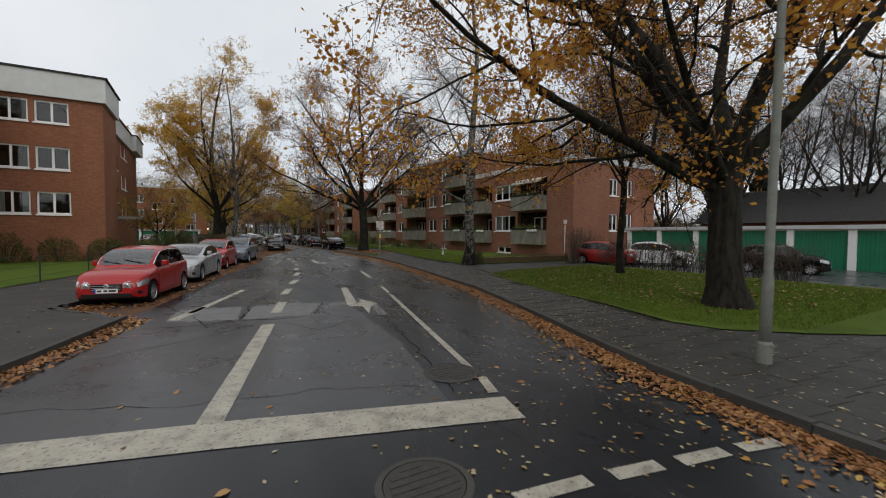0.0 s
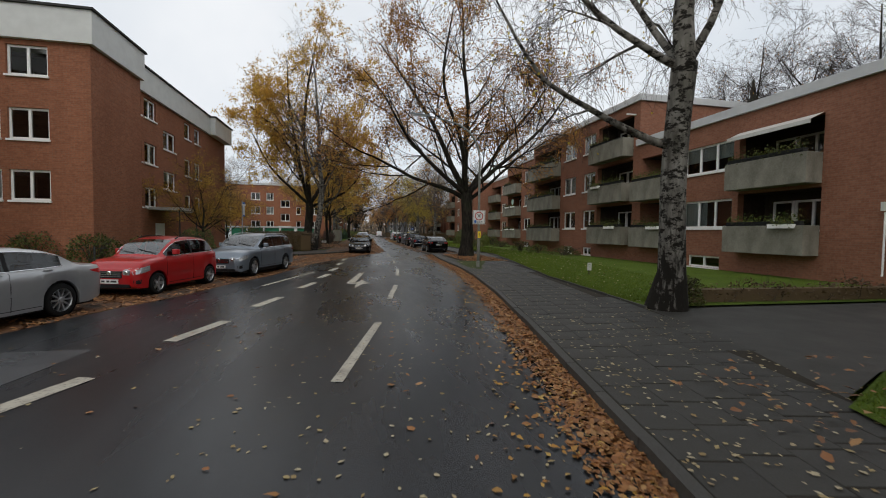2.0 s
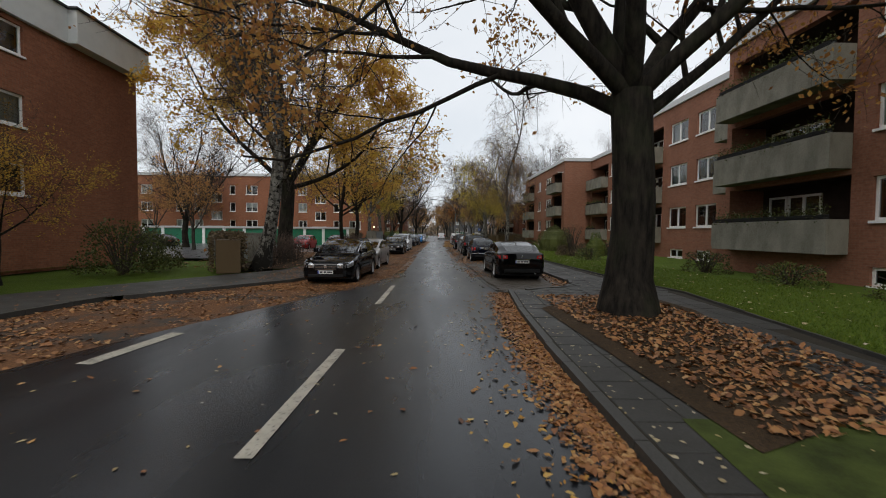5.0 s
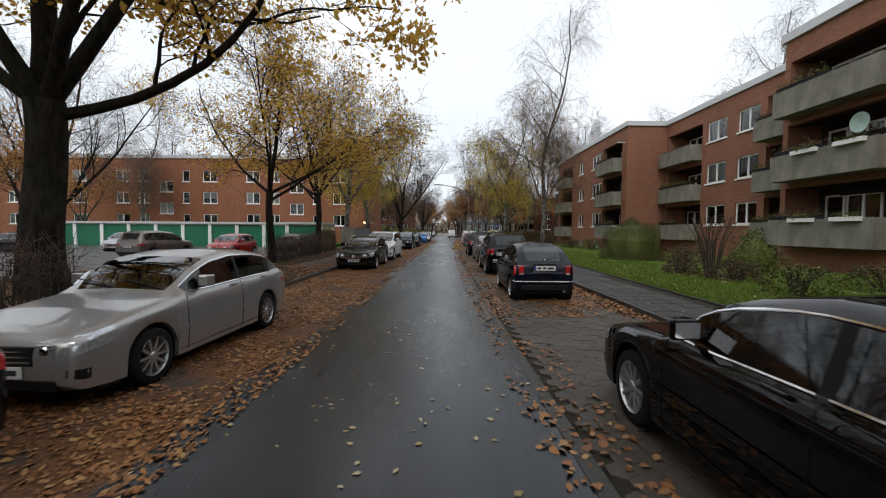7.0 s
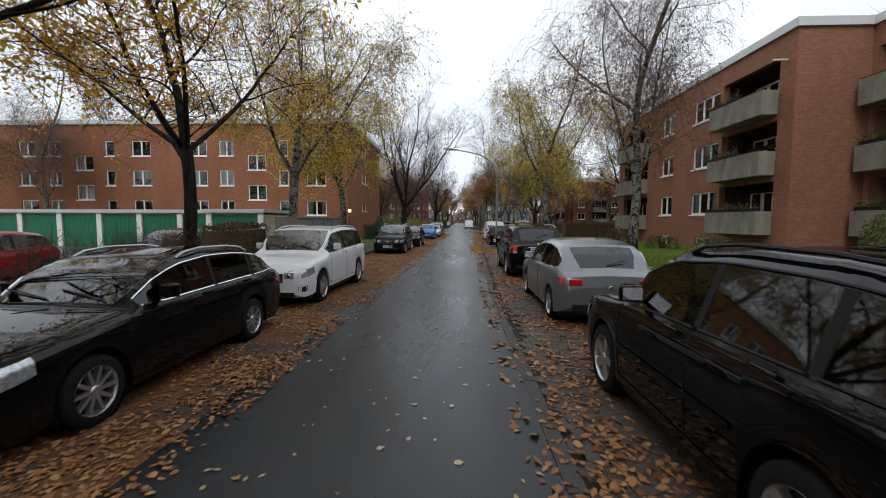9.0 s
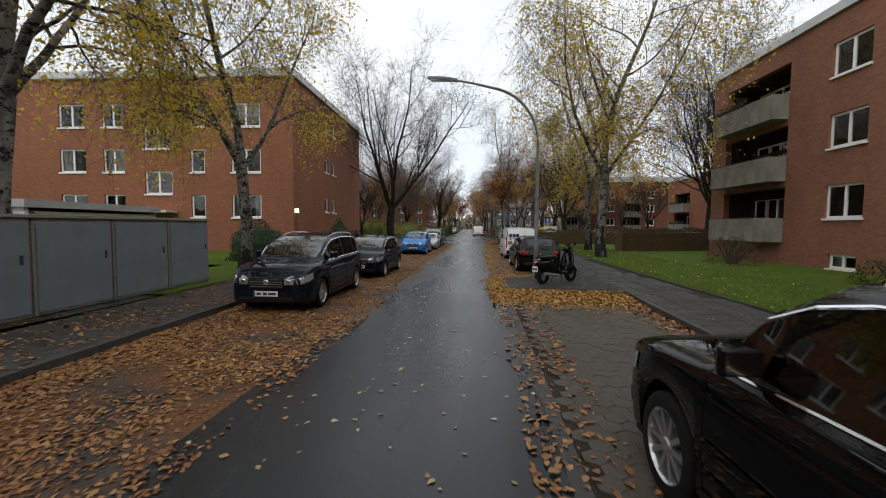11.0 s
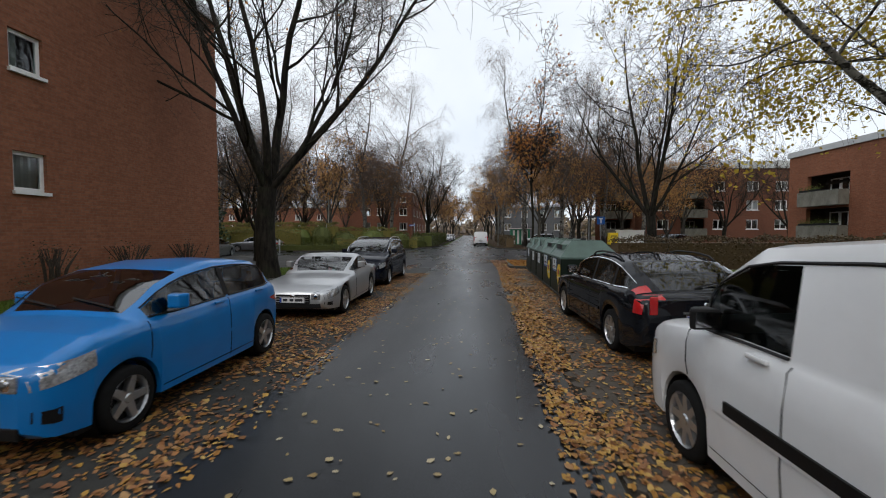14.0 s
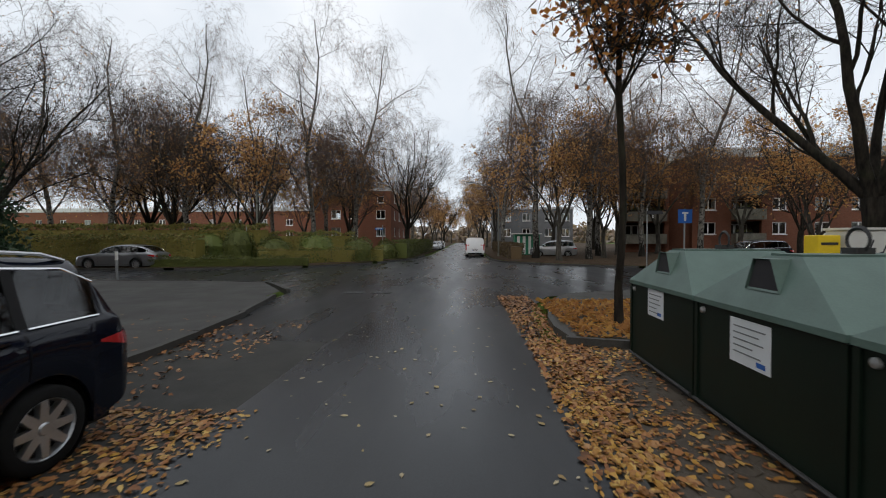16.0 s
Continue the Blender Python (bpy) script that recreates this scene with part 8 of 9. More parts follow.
        text.matrix_basis = Matrix(((0, 0, -1, -0.0175), (-1, 0, 0, (n0 + n1) / 2), (0, 1, 0, zz - 0.27), (0, 0, 0, 1)))
        for k, (f0, f1) in enumerate(((0.2, 0.8), (0.12, 0.7))):
            z = z0 + 0.15 - 0.045 * k
            part("writing", Mesh().box(-0.0185, n0 + w * (1 - f1), z, -0.0157, n0 + w * (1 - f0), z + 0.014), M["sign_red"] if k else M["ink"], pn)
    else:
        for k, (f0, f1) in enumerate(((0.1, 0.9), (0.1, 0.75), (0.1, 0.85), (0.1, 0.6), (0.1, 0.8))):
            z = zz - 0.07 - 0.055 * k
            part("writing", Mesh().box(-0.0155, n0 + w * (1 - f1), z, -0.0125, n0 + w * (1 - f0), z + 0.012), M["sheet_grey"], pn)
        part("picture", Mesh().box(-0.0155, n0 + 0.05, z0 + 0.03, -0.0125, n0 + 0.15, z0 + 0.07), M["sign_blue"], pn)
    if sticker:
        st = part("sticker", Mesh().lathe([(0.0, -0.012), (0.295, -0.012), (0.30, -0.004)], "x", 36, (0, sticker, 0.63)), M["yellow"], ob, "round yellow sticker")
        part("sticker_print", Mesh().box(-0.0165, sticker - 0.06, 0.64, -0.0125, sticker + 0.15, 0.78), M["sign_red"], st)
        part("sticker_print", Mesh().box(-0.0165, sticker - 0.14, 0.62, -0.0125, sticker - 0.07, 0.76), M["door_green"], st)
        part("sticker_print", Mesh().box(-0.0165, sticker - 0.16, 0.52, -0.0125, sticker + 0.16, 0.58), M["sign_white"], st)
    return ob


for k, (n, s, wide) in enumerate((((0.68, 1.30, 0.68, 1.06), 0.32, True), ((0.63, 1.28, 0.68, 1.06), 0.31, True), ((0.65, 1.2, 0.68, 1.04), None, False), ((0.66, 1.16, 0.66, 1.04), None, False), ((0.70, 1.14, 0.74, 1.08), None, False))):
    container(121.3 + 1.77 * k, n, s, wide)

box_white = thing("utility_box", "white street cabinet with scrawled black marks", "utility box", at=pose(8.95, 132.7, 0.1, 0, 0, 3))
part("body", Mesh().box(0, 0, 0, 1.32, 0.5, 1.80), M["sign_white"], box_white, bevel=0.02)
part("cap", Mesh().box(-0.03, -0.03, 1.80, 1.35, 0.53, 1.85), M["sign_white"], box_white)
for x0, z0, x1, z1 in ((0.4, 1.3, 0.52, 1.6), (0.52, 1.3, 0.7, 1.35), (0.7, 1.32, 0.8, 1.55), (0.8, 1.35, 1.0, 1.42), (1.0, 1.3, 1.08, 1.56)):
    part("scrawl", Mesh().tube([(x0, -0.006, z0), (x1, -0.006, z1)], 0.014, 5), M["ink"], box_white)
post = thing("post_box", "small yellow post box on a stand", "post box", at=pose(8.45, 132.8, 0.1))
part("body", Mesh().box(0, 0, 1.05, 0.45, 0.36, 1.70), M["yellow"], post, bevel=0.02)
part("stand", Mesh().box(0.17, 0.13, 0.0, 0.27, 0.23, 1.05), M["iron"], post)
part("slot", Mesh().box(0.06, -0.012, 1.5, 0.39, -0.002, 1.55), M["ink"], post)


def sign_post(label, x, y, h, plates):
    ob = thing("sign_post", label, "sign post", at=pose(x, y, 0.1))
    part("pole", Mesh().tube([(0, 0, -0.1), (0, 0, h)], 0.035, 10), M["metal_grey"], ob)
    for px_, pz, w, hh, mat, turn in plates:
        p = part("plate", Mesh().box(-w / 2, -0.012, 0, w / 2, 0, hh), M[mat], ob)
        p.matrix_basis = pose(px_, -0.04, pz, 0, 0, turn)
        if mat == "sign_blue" and hh > 0.4:
            part("mark", Mesh().box(-0.05, -0.015, 0.1, 0.05, -0.0125, hh - 0.18).box(-0.14, -0.0155, hh - 0.2, 0.14, -0.0125, hh - 0.12), M["sign_white"], p)
        elif w > 0.5:
            part("writing", Mesh().box(-w * 0.4, -0.015, hh * 0.35, w * 0.4, -0.0125, hh * 0.65), M["sign_white" if mat == "sign_blue" else "ink"], p)
    return ob


sign_post("grey post with street name plates at the junction", 11.7, 148, 3.4, [(0.4, 3.05, 0.9, 0.2, "ink", 0), (0.3, 2.85, 0.7, 0.16, "sign_white", 60)])
sign_post("grey post with a blue dead-end sign", 11.2, 143.1, 3.0, [(0, 2.35, 0.62, 0.62, "sign_blue", 0)])
sign_post("thin grey post with a small blue plate by the hedge", -5.7, 159, 2.9, [(-0.3, 2.5, 0.7, 0.16, "sign_blue", 0)])
sign_post("thin grey post behind the low hedge", -14.3, 152.7, 2.6, [])
sign_post("thin grey post with a blue plate near the entrance", -11.8, 49.62, 3.6, [(0.1, 2.6, 0.12, 0.9, "sign_blue", 50)])
bollard = thing("bollard", "short white-topped grey bollard on the forecourt", "bollard", at=pose(-14.1, 141.4, 0.1))
part("post", Mesh().tube([(0, 0, -0.1), (0, 0, 1.15)], 0.06, 10), M["metal_grey"], bollard)
part("band", Mesh().tube([(0, 0, 0.75), (0, 0, 1.12)], 0.063, 10), M["sign_white"], bollard)
kiosk = thing("shop_stand", "small green and white striped shed beside the far street", "shed", at=pose(6.8, 168.32, 0.1))
part("wall", Mesh().box(0, 0, 0, 2.6, 2.0, 2.2), M["door_green"], kiosk)
for k in range(4):
    part("stripe", Mesh().box(0.2 + 0.6 * k, -0.02, 0.1, 0.5 + 0.6 * k, 0.0, 2.0), M["sign_white"], kiosk)
part("roof", Mesh().box(-0.2, -0.3, 2.2, 2.8, 2.2, 2.32), M["sign_white"], kiosk)
garden_wall = thing("garden_wall", "low cream rendered garden wall beyond the lawn", "wall")
part("wall", Mesh().box(24, 134.0, 0, 60, 134.3, 1.7), M["render_cream"], garden_wall)
part("coping", Mesh().box(23.9, 133.9, 1.7, 60.1, 134.4, 1.8), M["concrete"], garden_wall)

# scooter


def scooter(x, y, turn):
    ob = thing("motor_scooter", "black motor scooter on its stand beside the lamp post", "scooter", at=pose(x, y, 0.1, 0, 0, turn))
    for yy, r in ((0.66, 0.24), (-0.62, 0.24)):
        w = part("wheel", Mesh().lathe([(r * 0.55, -0.06), (r * 0.9, -0.06), (r, -0.025), (r, 0.025), (r * 0.9, 0.06), (r * 0.55, 0.06)], "x", 24, (0, yy, r)), M["rubber"], ob)
        part("rim", Mesh().lathe([(0.0, 0.03), (r * 0.55, 0.03), (r * 0.55, -0.03), (0.0, -0.03)], "x", 16, (0, yy, r)), M["alloy"], w)
    body = Mesh()
    # tail, flanks and footboard: place along, middle height, half height, half width
    prof = [(-0.98, 0.66, 0.03, 0.05), (-0.90, 0.64, 0.10, 0.13), (-0.72, 0.58, 0.19, 0.19), (-0.48, 0.54, 0.24, 0.21), (-0.25, 0.52, 0.22, 0.19), (-0.10, 0.44, 0.17, 0.16), (0.0, 0.33, 0.07, 0.17), (0.32, 0.32, 0.06, 0.18)]
    R = 14
    for yy, z, hh, hw in prof:
        body.v += [(hw * math.cos(2 * math.pi * k / R), yy, z + hh * math.sin(2 * math.pi * k / R)) for k in range(R)]
    for i in range(len(prof) - 1):
        body.f += [(R * i + k, R * i + (k + 1) % R, R * i + R + (k + 1) % R, R * i + R + k) for k in range(R)]
    body.f += [tuple(range(R)), tuple(reversed(range(len(body.v) - R, len(body.v))))]
    part("body", body, PAINT["black"], ob, smooth=True)
    shield = Mesh()
    # a bowed shield, narrow at the top
    rows = ((0.28, 0.40, 0.20), (0.50, 0.42, 0.25), (0.72, 0.47, 0.23), (0.90, 0.50, 0.17), (1.00, 0.50, 0.10))
    for d in (0.0, 0.07):
        shield.v += [(hw * q, yy + d + 0.10 * (1 - q * q), z) for z, yy, hw in rows for q in (-1, -0.5, 0, 0.5, 1)]
    for i in range(4):
        for k in range(4):
            p = 5 * i + k
            shield.f += [(p, p + 1, p + 6, p + 5), (p + 25, p + 30, p + 31, p + 26)]
        shield.f += [(5 * i, 5 * i + 5, 5 * i + 30, 5 * i + 25), (5 * i + 4, 5 * i + 29, 5 * i + 34, 5 * i + 9)]
    shield.f += [(20, 21, 22, 23, 24, 49, 48, 47, 46, 45), (0, 25, 26, 27, 28, 29, 4, 3, 2, 1)]
    part("leg_shield", shield, PAINT["black"], ob, smooth=True)
    part("handlebar_cowl", Mesh().lathe([(0.0, 0.15), (0.07, 0.12), (0.11, 0.02), (0.10, -0.08), (0.0, -0.12)], "y", 14, (0, 0.47, 1.06)), PAINT["black"], ob, smooth=True)
    part("headlamp", Mesh().lathe([(0.0, 0.165), (0.05, 0.15), (0.07, 0.11)], "y", 14, (0, 0.47, 1.06)), M["lamp_clear"], ob)
    part("wind_visor", Mesh().quad((-0.12, 0.55, 1.10), (0.12, 0.55, 1.10), (0.10, 0.47, 1.22), (-0.10, 0.47, 1.22)), M["screen_glass"], ob)
    part("grab_rail", Mesh().tube([(-0.13, -0.62, 0.80), (-0.12, -0.90, 0.84), (0.12, -0.90, 0.84), (0.13, -0.62, 0.80)], 0.014, 8), M["black"], ob)
    part("rear_mudguard", Mesh().tube([(0, -0.62 + 0.29 * math.cos(a), 0.24 + 0.29 * math.sin(a)) for a in np.linspace(1.2, 3.3, 8)], 0.055, 6), M["black"], ob)
    part("seat", Mesh().box(-0.15, -0.78, 0.78, 0.15, -0.1, 0.87), M["black"], ob, bevel=0.035)
    part("handlebar", Mesh().tube([(-0.34, 0.34, 1.02), (-0.1, 0.42, 1.03), (0.1, 0.42, 1.03), (0.34, 0.34, 1.02)], 0.018, 8), M["black"], ob)
    for sx in (-1, 1):
        part("mirror", Mesh().tube([(sx * 0.26, 0.37, 1.03), (sx * 0.34, 0.40, 1.2)], 0.008, 6).lathe([(0.0, 0.01), (0.055, 0.0), (0.0, -0.01)], "y", 14, (sx * 0.36, 0.4, 1.24)), M["black"], ob)
    part("fork", Mesh().tube([(0, 0.46, 0.9), (0, 0.66, 0.24)], 0.035, 8), M["metal_grey"], ob)
    part("front_mudguard", Mesh().tube([(0, 0.66 + 0.27 * math.cos(a), 0.24 + 0.27 * math.sin(a)) for a in np.linspace(0.3, 2.6, 8)], 0.05, 6), PAINT["black"], ob)
    part("tail_lamp", Mesh().lathe([(0.0, -0.05), (0.05, -0.04), (0.075, 0.02)], "y", 14, (0, -0.94, 0.66)), M["lamp_red"], ob, smooth=True)
    part("exhaust", Mesh().tube([(0.16, -0.1, 0.26), (0.19, -0.75, 0.34)], 0.05, 8), M["metal_grey"], ob)
    part("stand", Mesh().tube([(-0.16, 0.05, 0.3), (-0.2, -0.02, 0.0)], 0.012, 6).tube([(0.16, 0.05, 0.3), (0.2, -0.02, 0.0)], 0.012, 6), M["iron"], ob)
    p = number_plate(ob, pose(0, -0.965, 0.40) @ Matrix.Diagonal((0.42, 1, 1.5, 1)))
    return ob


scooter(3.2, 99.66, -53)

# marks on the white van: plain dark blue, grey and faded red shapes in place of its lettering
for x0, x1 in ((-0.68, -0.52), (-0.49, -0.33), (-0.30, -0.12)):
    part("door_mark", Mesh().box(x0, -2.178, 1.28, x1, -2.170, 1.45), M["navy_ink"], van, "plain dark blue block")
part("door_mark", Mesh().box(-0.68, -2.178, 1.20, -0.12, -2.170, 1.215), M["sheet_grey"], van)
for k in range(4):
    part("door_mark", Mesh().lathe([(0.0, -0.004), (0.05, -0.004), (0.055, 0.004)], "y", 18, (0.10 + 0.15 * k, -2.174, 1.33)), M["sheet_grey"], van)
part("door_mark", Mesh().lathe([(0.075, -0.004), (0.10, -0.004), (0.105, 0.004)], "y", 20, (-0.56, -2.174, 0.84)), M["sign_red"], van, "small faded red ring")
red = part("door_mark", Mesh().box(-0.14, -0.004, -0.06, 0.14, 0.004, -0.045), M["sign_red"], van, "faded red stamp line")
red.matrix_basis = pose(0.45, -2.176, 0.90, 0, -12, 0)
red = part("door_mark", Mesh().box(-0.14, -0.004, 0.045, 0.14, 0.004, 0.06), M["sign_red"], van, "faded red stamp line")
red.matrix_basis = pose(0.45, -2.176, 0.90, 0, -12, 0)
part("door_split", Mesh().box(0.155, -2.174, 0.50, 0.163, -2.166, 1.66), M["sheet_grey"], van)
part("door_handle", Mesh().box(0.0, -2.20, 0.83, 0.16, -2.17, 0.87), M["black"], van, bevel=0.01)
part("grip_bar", Mesh().box(-0.55, -2.205, 0.70, 0.12, -2.165, 0.75), M["black"], van, bevel=0.01)
for side in (-1, 1):
    part("corner_trim", Mesh().box(min(side * 0.76, side * 0.80), -2.178, 1.33, max(side * 0.76, side * 0.80), -2.12, 1.64), M["black"], van, bevel=0.01)
    part("rub_strip", Mesh().box(side * 0.918 - 0.012, -0.75, 0.62, side * 0.918 + 0.012, 0.7, 0.70), M["black"], van)
for k in range(3):
    part("side_mark", Mesh().box(-0.925, -1.3 + 0.2 * k, 1.26, -0.915, -1.15 + 0.2 * k, 1.40), M["navy_ink"], van)

# ---------------------------------------------------------------- leaf litter and grass
LRNG = np.random.default_rng(2024)


def litter(name, x, y, z, size, material, label, tilt=0.25):
    """Fallen leaves: small folded blades lying at random."""
    n = len(x)
    a = LRNG.uniform(0, 2 * np.pi, n)
    s = size * LRNG.uniform(0.55, 1.35, n)
    d = np.c_[np.cos(a), np.sin(a), LRNG.normal(0, tilt, n)]
    w = np.c_[-np.sin(a), np.cos(a), LRNG.normal(0, tilt, n)]
    c = np.c_[x, y, z + 0.006 + np.abs(LRNG.normal(0, 0.02 * tilt, n))]
    lift = np.c_[np.zeros(n), np.zeros(n), s * 0.5 * min(tilt, 0.3)]
    L, W = d * s[:, None] * 0.5, w * (s * LRNG.uniform(0.22, 0.42, n))[:, None]
    q = LRNG.uniform(-0.55, 0.0, (n, 1))
    fat, thin = LRNG.uniform(0.75, 1.15, (n, 1)), LRNG.uniform(0.45, 0.8, (n, 1))
    l2 = lift * LRNG.uniform(0, 1, n)[:, None]
    V = np.stack([c - L, c + L * q + W * fat + lift, c + L * (q + 0.75) + W * thin + l2, c + L, c + L * (q + 0.7) - W * thin + lift, c + L * q - W * fat + l2], 1)
    V[:, :, 2] = np.maximum(V[:, :, 2], np.asarray(z).reshape(-1, 1) + 0.004)
    k = 6 * np.arange(n)[:, None]
    Q = np.concatenate([k + [0, 3, 2, 1], k + [0, 5, 4, 3]])
    ob = part(name, arrays_mesh(name, V.reshape(-1, 3), Q, material), None)
    return tagged(ob, label, "fallen leaves", kind="stuff")


def band(n, y0, y1, left, right, power=1.0, patches=0.0):
    """Places between two edges; power > 1 crowds them to the right edge."""
    y = LRNG.uniform(y0, y1, n)
    f = LRNG.uniform(0, 1, n) ** (1 / power)
    x = np.array([left(v) for v in y])
    x = x + (np.array([right(v) for v in y]) - x) * f
    if patches:
        keep = (np.sin(x * 2.3 + y * 0.9) * np.sin(y * 1.7 - x) + LRNG.normal(0, 0.5, n)) > patches - 0.7
        x, y = x[keep], y[keep]
    return x, y


def lay(name, x, y, z, size, mat, label, tilt=0.25):
    litter(name, x, y, np.full(len(x), z), size, M[mat], label, tilt)


lay("gutter_leaves", *band(30000, 8.6, 53.65, lambda y: right_x(y) - 0.7, lambda y: right_x(y) - 0.01, 2.9), 0.0, 0.075, "litter", "thick band of orange-brown leaves in the gutter", 0.28)
lay("kerb_leaves", *band(2600, 8.6, 53.65, lambda y: right_x(y) - 1.3, lambda y: right_x(y), 1.6), 0.0, 0.065, "litter_gold", "leaves drifting from the gutter")
lay("left_gutter_leaves", *band(2600, 12.24, 22.11, lambda y: kerb_left(y) + 0.02, lambda y: kerb_left(y) + 0.5, 0.5), 0.0, 0.085, "litter", "orange leaves in the gutter", 0.4)
lay("bay_leaves_near", *band(15000, 22.11, 56.01, lambda y: kerb_left(y) + 0.05, lambda y: left_x(y), 0.7, 0.4), 0.0, 0.09, "litter", "brown leaves on the paved strip")
lay("bay_leaves_left", *band(112000, 54.04, 104.47, lambda y: kerb_left(y) + 0.03, lambda y: left_x(y) + 0.35, 0.55, 0.5), 0.0, 0.062, "litter", "rust-brown leaves covering the parking strip", 0.22)
lay("bay_leaves_left_gold", *band(24000, 91.18, 128.01, lambda y: kerb_left(y) + 0.03, lambda y: left_x(y) + 0.3, 0.7, 0.35), 0.0, 0.066, "litter_gold", "golden leaves on the parking strip", 0.15)
lay("bay_leaves_left_far", *band(20000, 103.53, 128.01, lambda y: kerb_left(y) + 0.03, lambda y: left_x(y) + 0.1, 0.7, 0.3), 0.0, 0.07, "litter", "orange-brown leaves round the parked cars", 0.22)
lay("bay_leaves_right", *band(30000, 65.5, 88.78, lambda y: right_x(y) + 0.1, lambda y: kerb_right(y), 1.5, 0.6), 0.0, 0.072, "litter", "rust-brown leaves on the right-hand bay", 0.22)
lay("bay_edge_right", *band(6500, 57.92, 130.83, lambda y: right_x(y) - 0.25, lambda y: right_x(y) + 0.65, 0.9, 0.35), 0.0, 0.085, "litter", "brown leaves along the flush kerb", 0.22)
lay("bay_kerb_right", *band(5000, 54.04, 98.84, lambda y: kerb_right(y) - 0.7, lambda y: kerb_right(y), 2.0), 0.0, 0.085, "litter", "brown leaves against the kerb", 0.4)
lay("bay_leaves_gold", *band(17000, 98.66, 130.83, lambda y: right_x(y) - 0.1, lambda y: max(kerb_right(y), 3.2), 0.6, 0.35), 0.0, 0.066, "litter_gold", "golden leaves over the paved bay", 0.22)
lay("bay_gutter_right", *band(9000, 98.66, 133.5, lambda y: right_x(y) - 0.25, lambda y: right_x(y) + 0.35, 1.0, 0.3), 0.0, 0.065, "litter_gold", "golden-orange leaves lined along the flush kerb", 0.25)
lay("bay_leaves_mixed", *band(14000, 99.31, 130.83, lambda y: right_x(y) - 0.1, lambda y: max(kerb_right(y), 3.2), 0.7, 0.3), 0.0, 0.07, "litter", "brown leaves over the paved bay", 0.22)
hy = 98.2 - np.abs(LRNG.normal(0, 0.85, 15000))
hx = 1.0 + (np.array([kerb_right(v) for v in hy]) - 1.0) * LRNG.uniform(0, 1, 15000) ** 0.9
litter("bay_point_leaves", hx, hy, 0.085 * np.clip((hy - 97.1) / 1.0, 0, 1) * LRNG.uniform(0.3, 1, len(hx)), 0.07, M["litter_gold"], "orange leaves heaped into the bay's corner", 0.4)
hx, hy = band(5000, 98.1, 100.6, lambda y: 1.0, lambda y: 1.62, 1.8)
litter("tongue_heap", hx, hy, 0.08 * np.clip((hx - 1.2) / 0.4, 0, 1) * LRNG.uniform(0.3, 1, len(hx)), 0.07, M["litter_gold"], "orange leaves heaped against the pavement tongue", 0.4)
lay("road_leaves", *band(750, 8.6, 56.01, left_x, right_x, 1.5), 0.0, 0.055, "litter_pale", "pale wet leaves stuck to the asphalt", 0.08)
lay("road_leaves_orange", *band(500, 8.6, 56.01, left_x, right_x, 1.3), 0.0, 0.085, "litter", "orange leaves on the asphalt", 0.15)
lay("street_leaves", *band(1500, 56.01, 137.5, left_x, right_x, 1.0), 0.0, 0.065, "litter_pale", "pale leaves on the street", 0.06)
lay("crossing_leaves", LRNG.uniform(-18, -5, 260), LRNG.uniform(1.85, 10.42, 260), 0.0, 0.07, "litter_pale", "pale leaves on the crossing", 0.08)
lay("pavement_leaves", *band(1500, 9.51, 54.04, lambda y: right_x(y) + 0.15, lambda y: min(lawn_right(max(y, 29.4)), right_x(y) + 3.2), 0.6), PAVE, 0.05, "litter_pale", "pale leaves on the pavement", 0.12)
lay("pavement_leaves_far", *band(1600, 54.04, 130.02, lambda y: kerb_right(y) + 0.15, lawn_right, 0.6), PAVE, 0.05, "litter_pale", "pale leaves on the far pavement", 0.12)
lay("pavement_leaves_left", *band(1800, 10.42, 132.5, lawn_left, lambda y: kerb_left(y) - 0.15, 1.4), PAVE, 0.085, "litter", "brown leaves on the left-hand pavement", 0.12)
lay("entrance_leaves", LRNG.uniform(-13, -4.95, 7000), LRNG.uniform(65.56, 76, 7000), PAVE + 0.03, 0.075, "litter", "brown leaves trodden over the court entrance", 0.2)
lay("pavement_drift_left", *band(9000, 56.01, 103.53, lambda y: max(lawn_left(y), -7.1), lambda y: kerb_left(y) - 0.1, 1.0, 0.3), PAVE + 0.004, 0.075, "litter", "brown leaves on the pavement beside the parked cars", 0.15)
lay("road_flecks", *band(1300, 9.51, 30.91, lambda y: right_x(y) - 4.2, right_x, 1.4), 0.0, 0.05, "litter_pale", "pale leaf flecks on the wet asphalt", 0.08)
lay("pavement_flecks", *band(1100, 9.51, 29.04, lambda y: right_x(y) + 0.15, lambda y: spline(y, [8.6, 11.33, 14.18, 18.14, 20.52, 26.32, 29.41], [3.0, 2.2, -2.3, -1.1, -0.85, 1.5, 2.2]), 0.9), PAVE, 0.055, "litter_pale", "pale leaf flecks on the slabs", 0.1)
lay("lawn_leaves", LRNG.uniform(-1, 9, 1500), LRNG.uniform(13.2, 25.56, 1500), PAVE + 0.05, 0.10, "litter", "leaves on the corner lawn")
lay("lawn_leaves_front", *band(1600, 29.97, 129.22, lambda y: lawn_right(y) + 0.2, lambda y: lawn_right(y) + 5.5, 0.7), PAVE + 0.05, 0.09, "litter_pale", "leaves on the front lawn")
lay("verge_leaves", LRNG.uniform(1.9, 4.6, 3600), LRNG.uniform(44.8, 52.5, 3600), PAVE + 0.015, 0.09, "litter", "leaves under the street oak", 0.4)
lay("court_leaves", LRNG.uniform(-14, -5, 3500), LRNG.uniform(59.83, 94.39, 3500), PAVE + 0.04, 0.10, "litter", "leaves over the court and planting strip", 0.3)
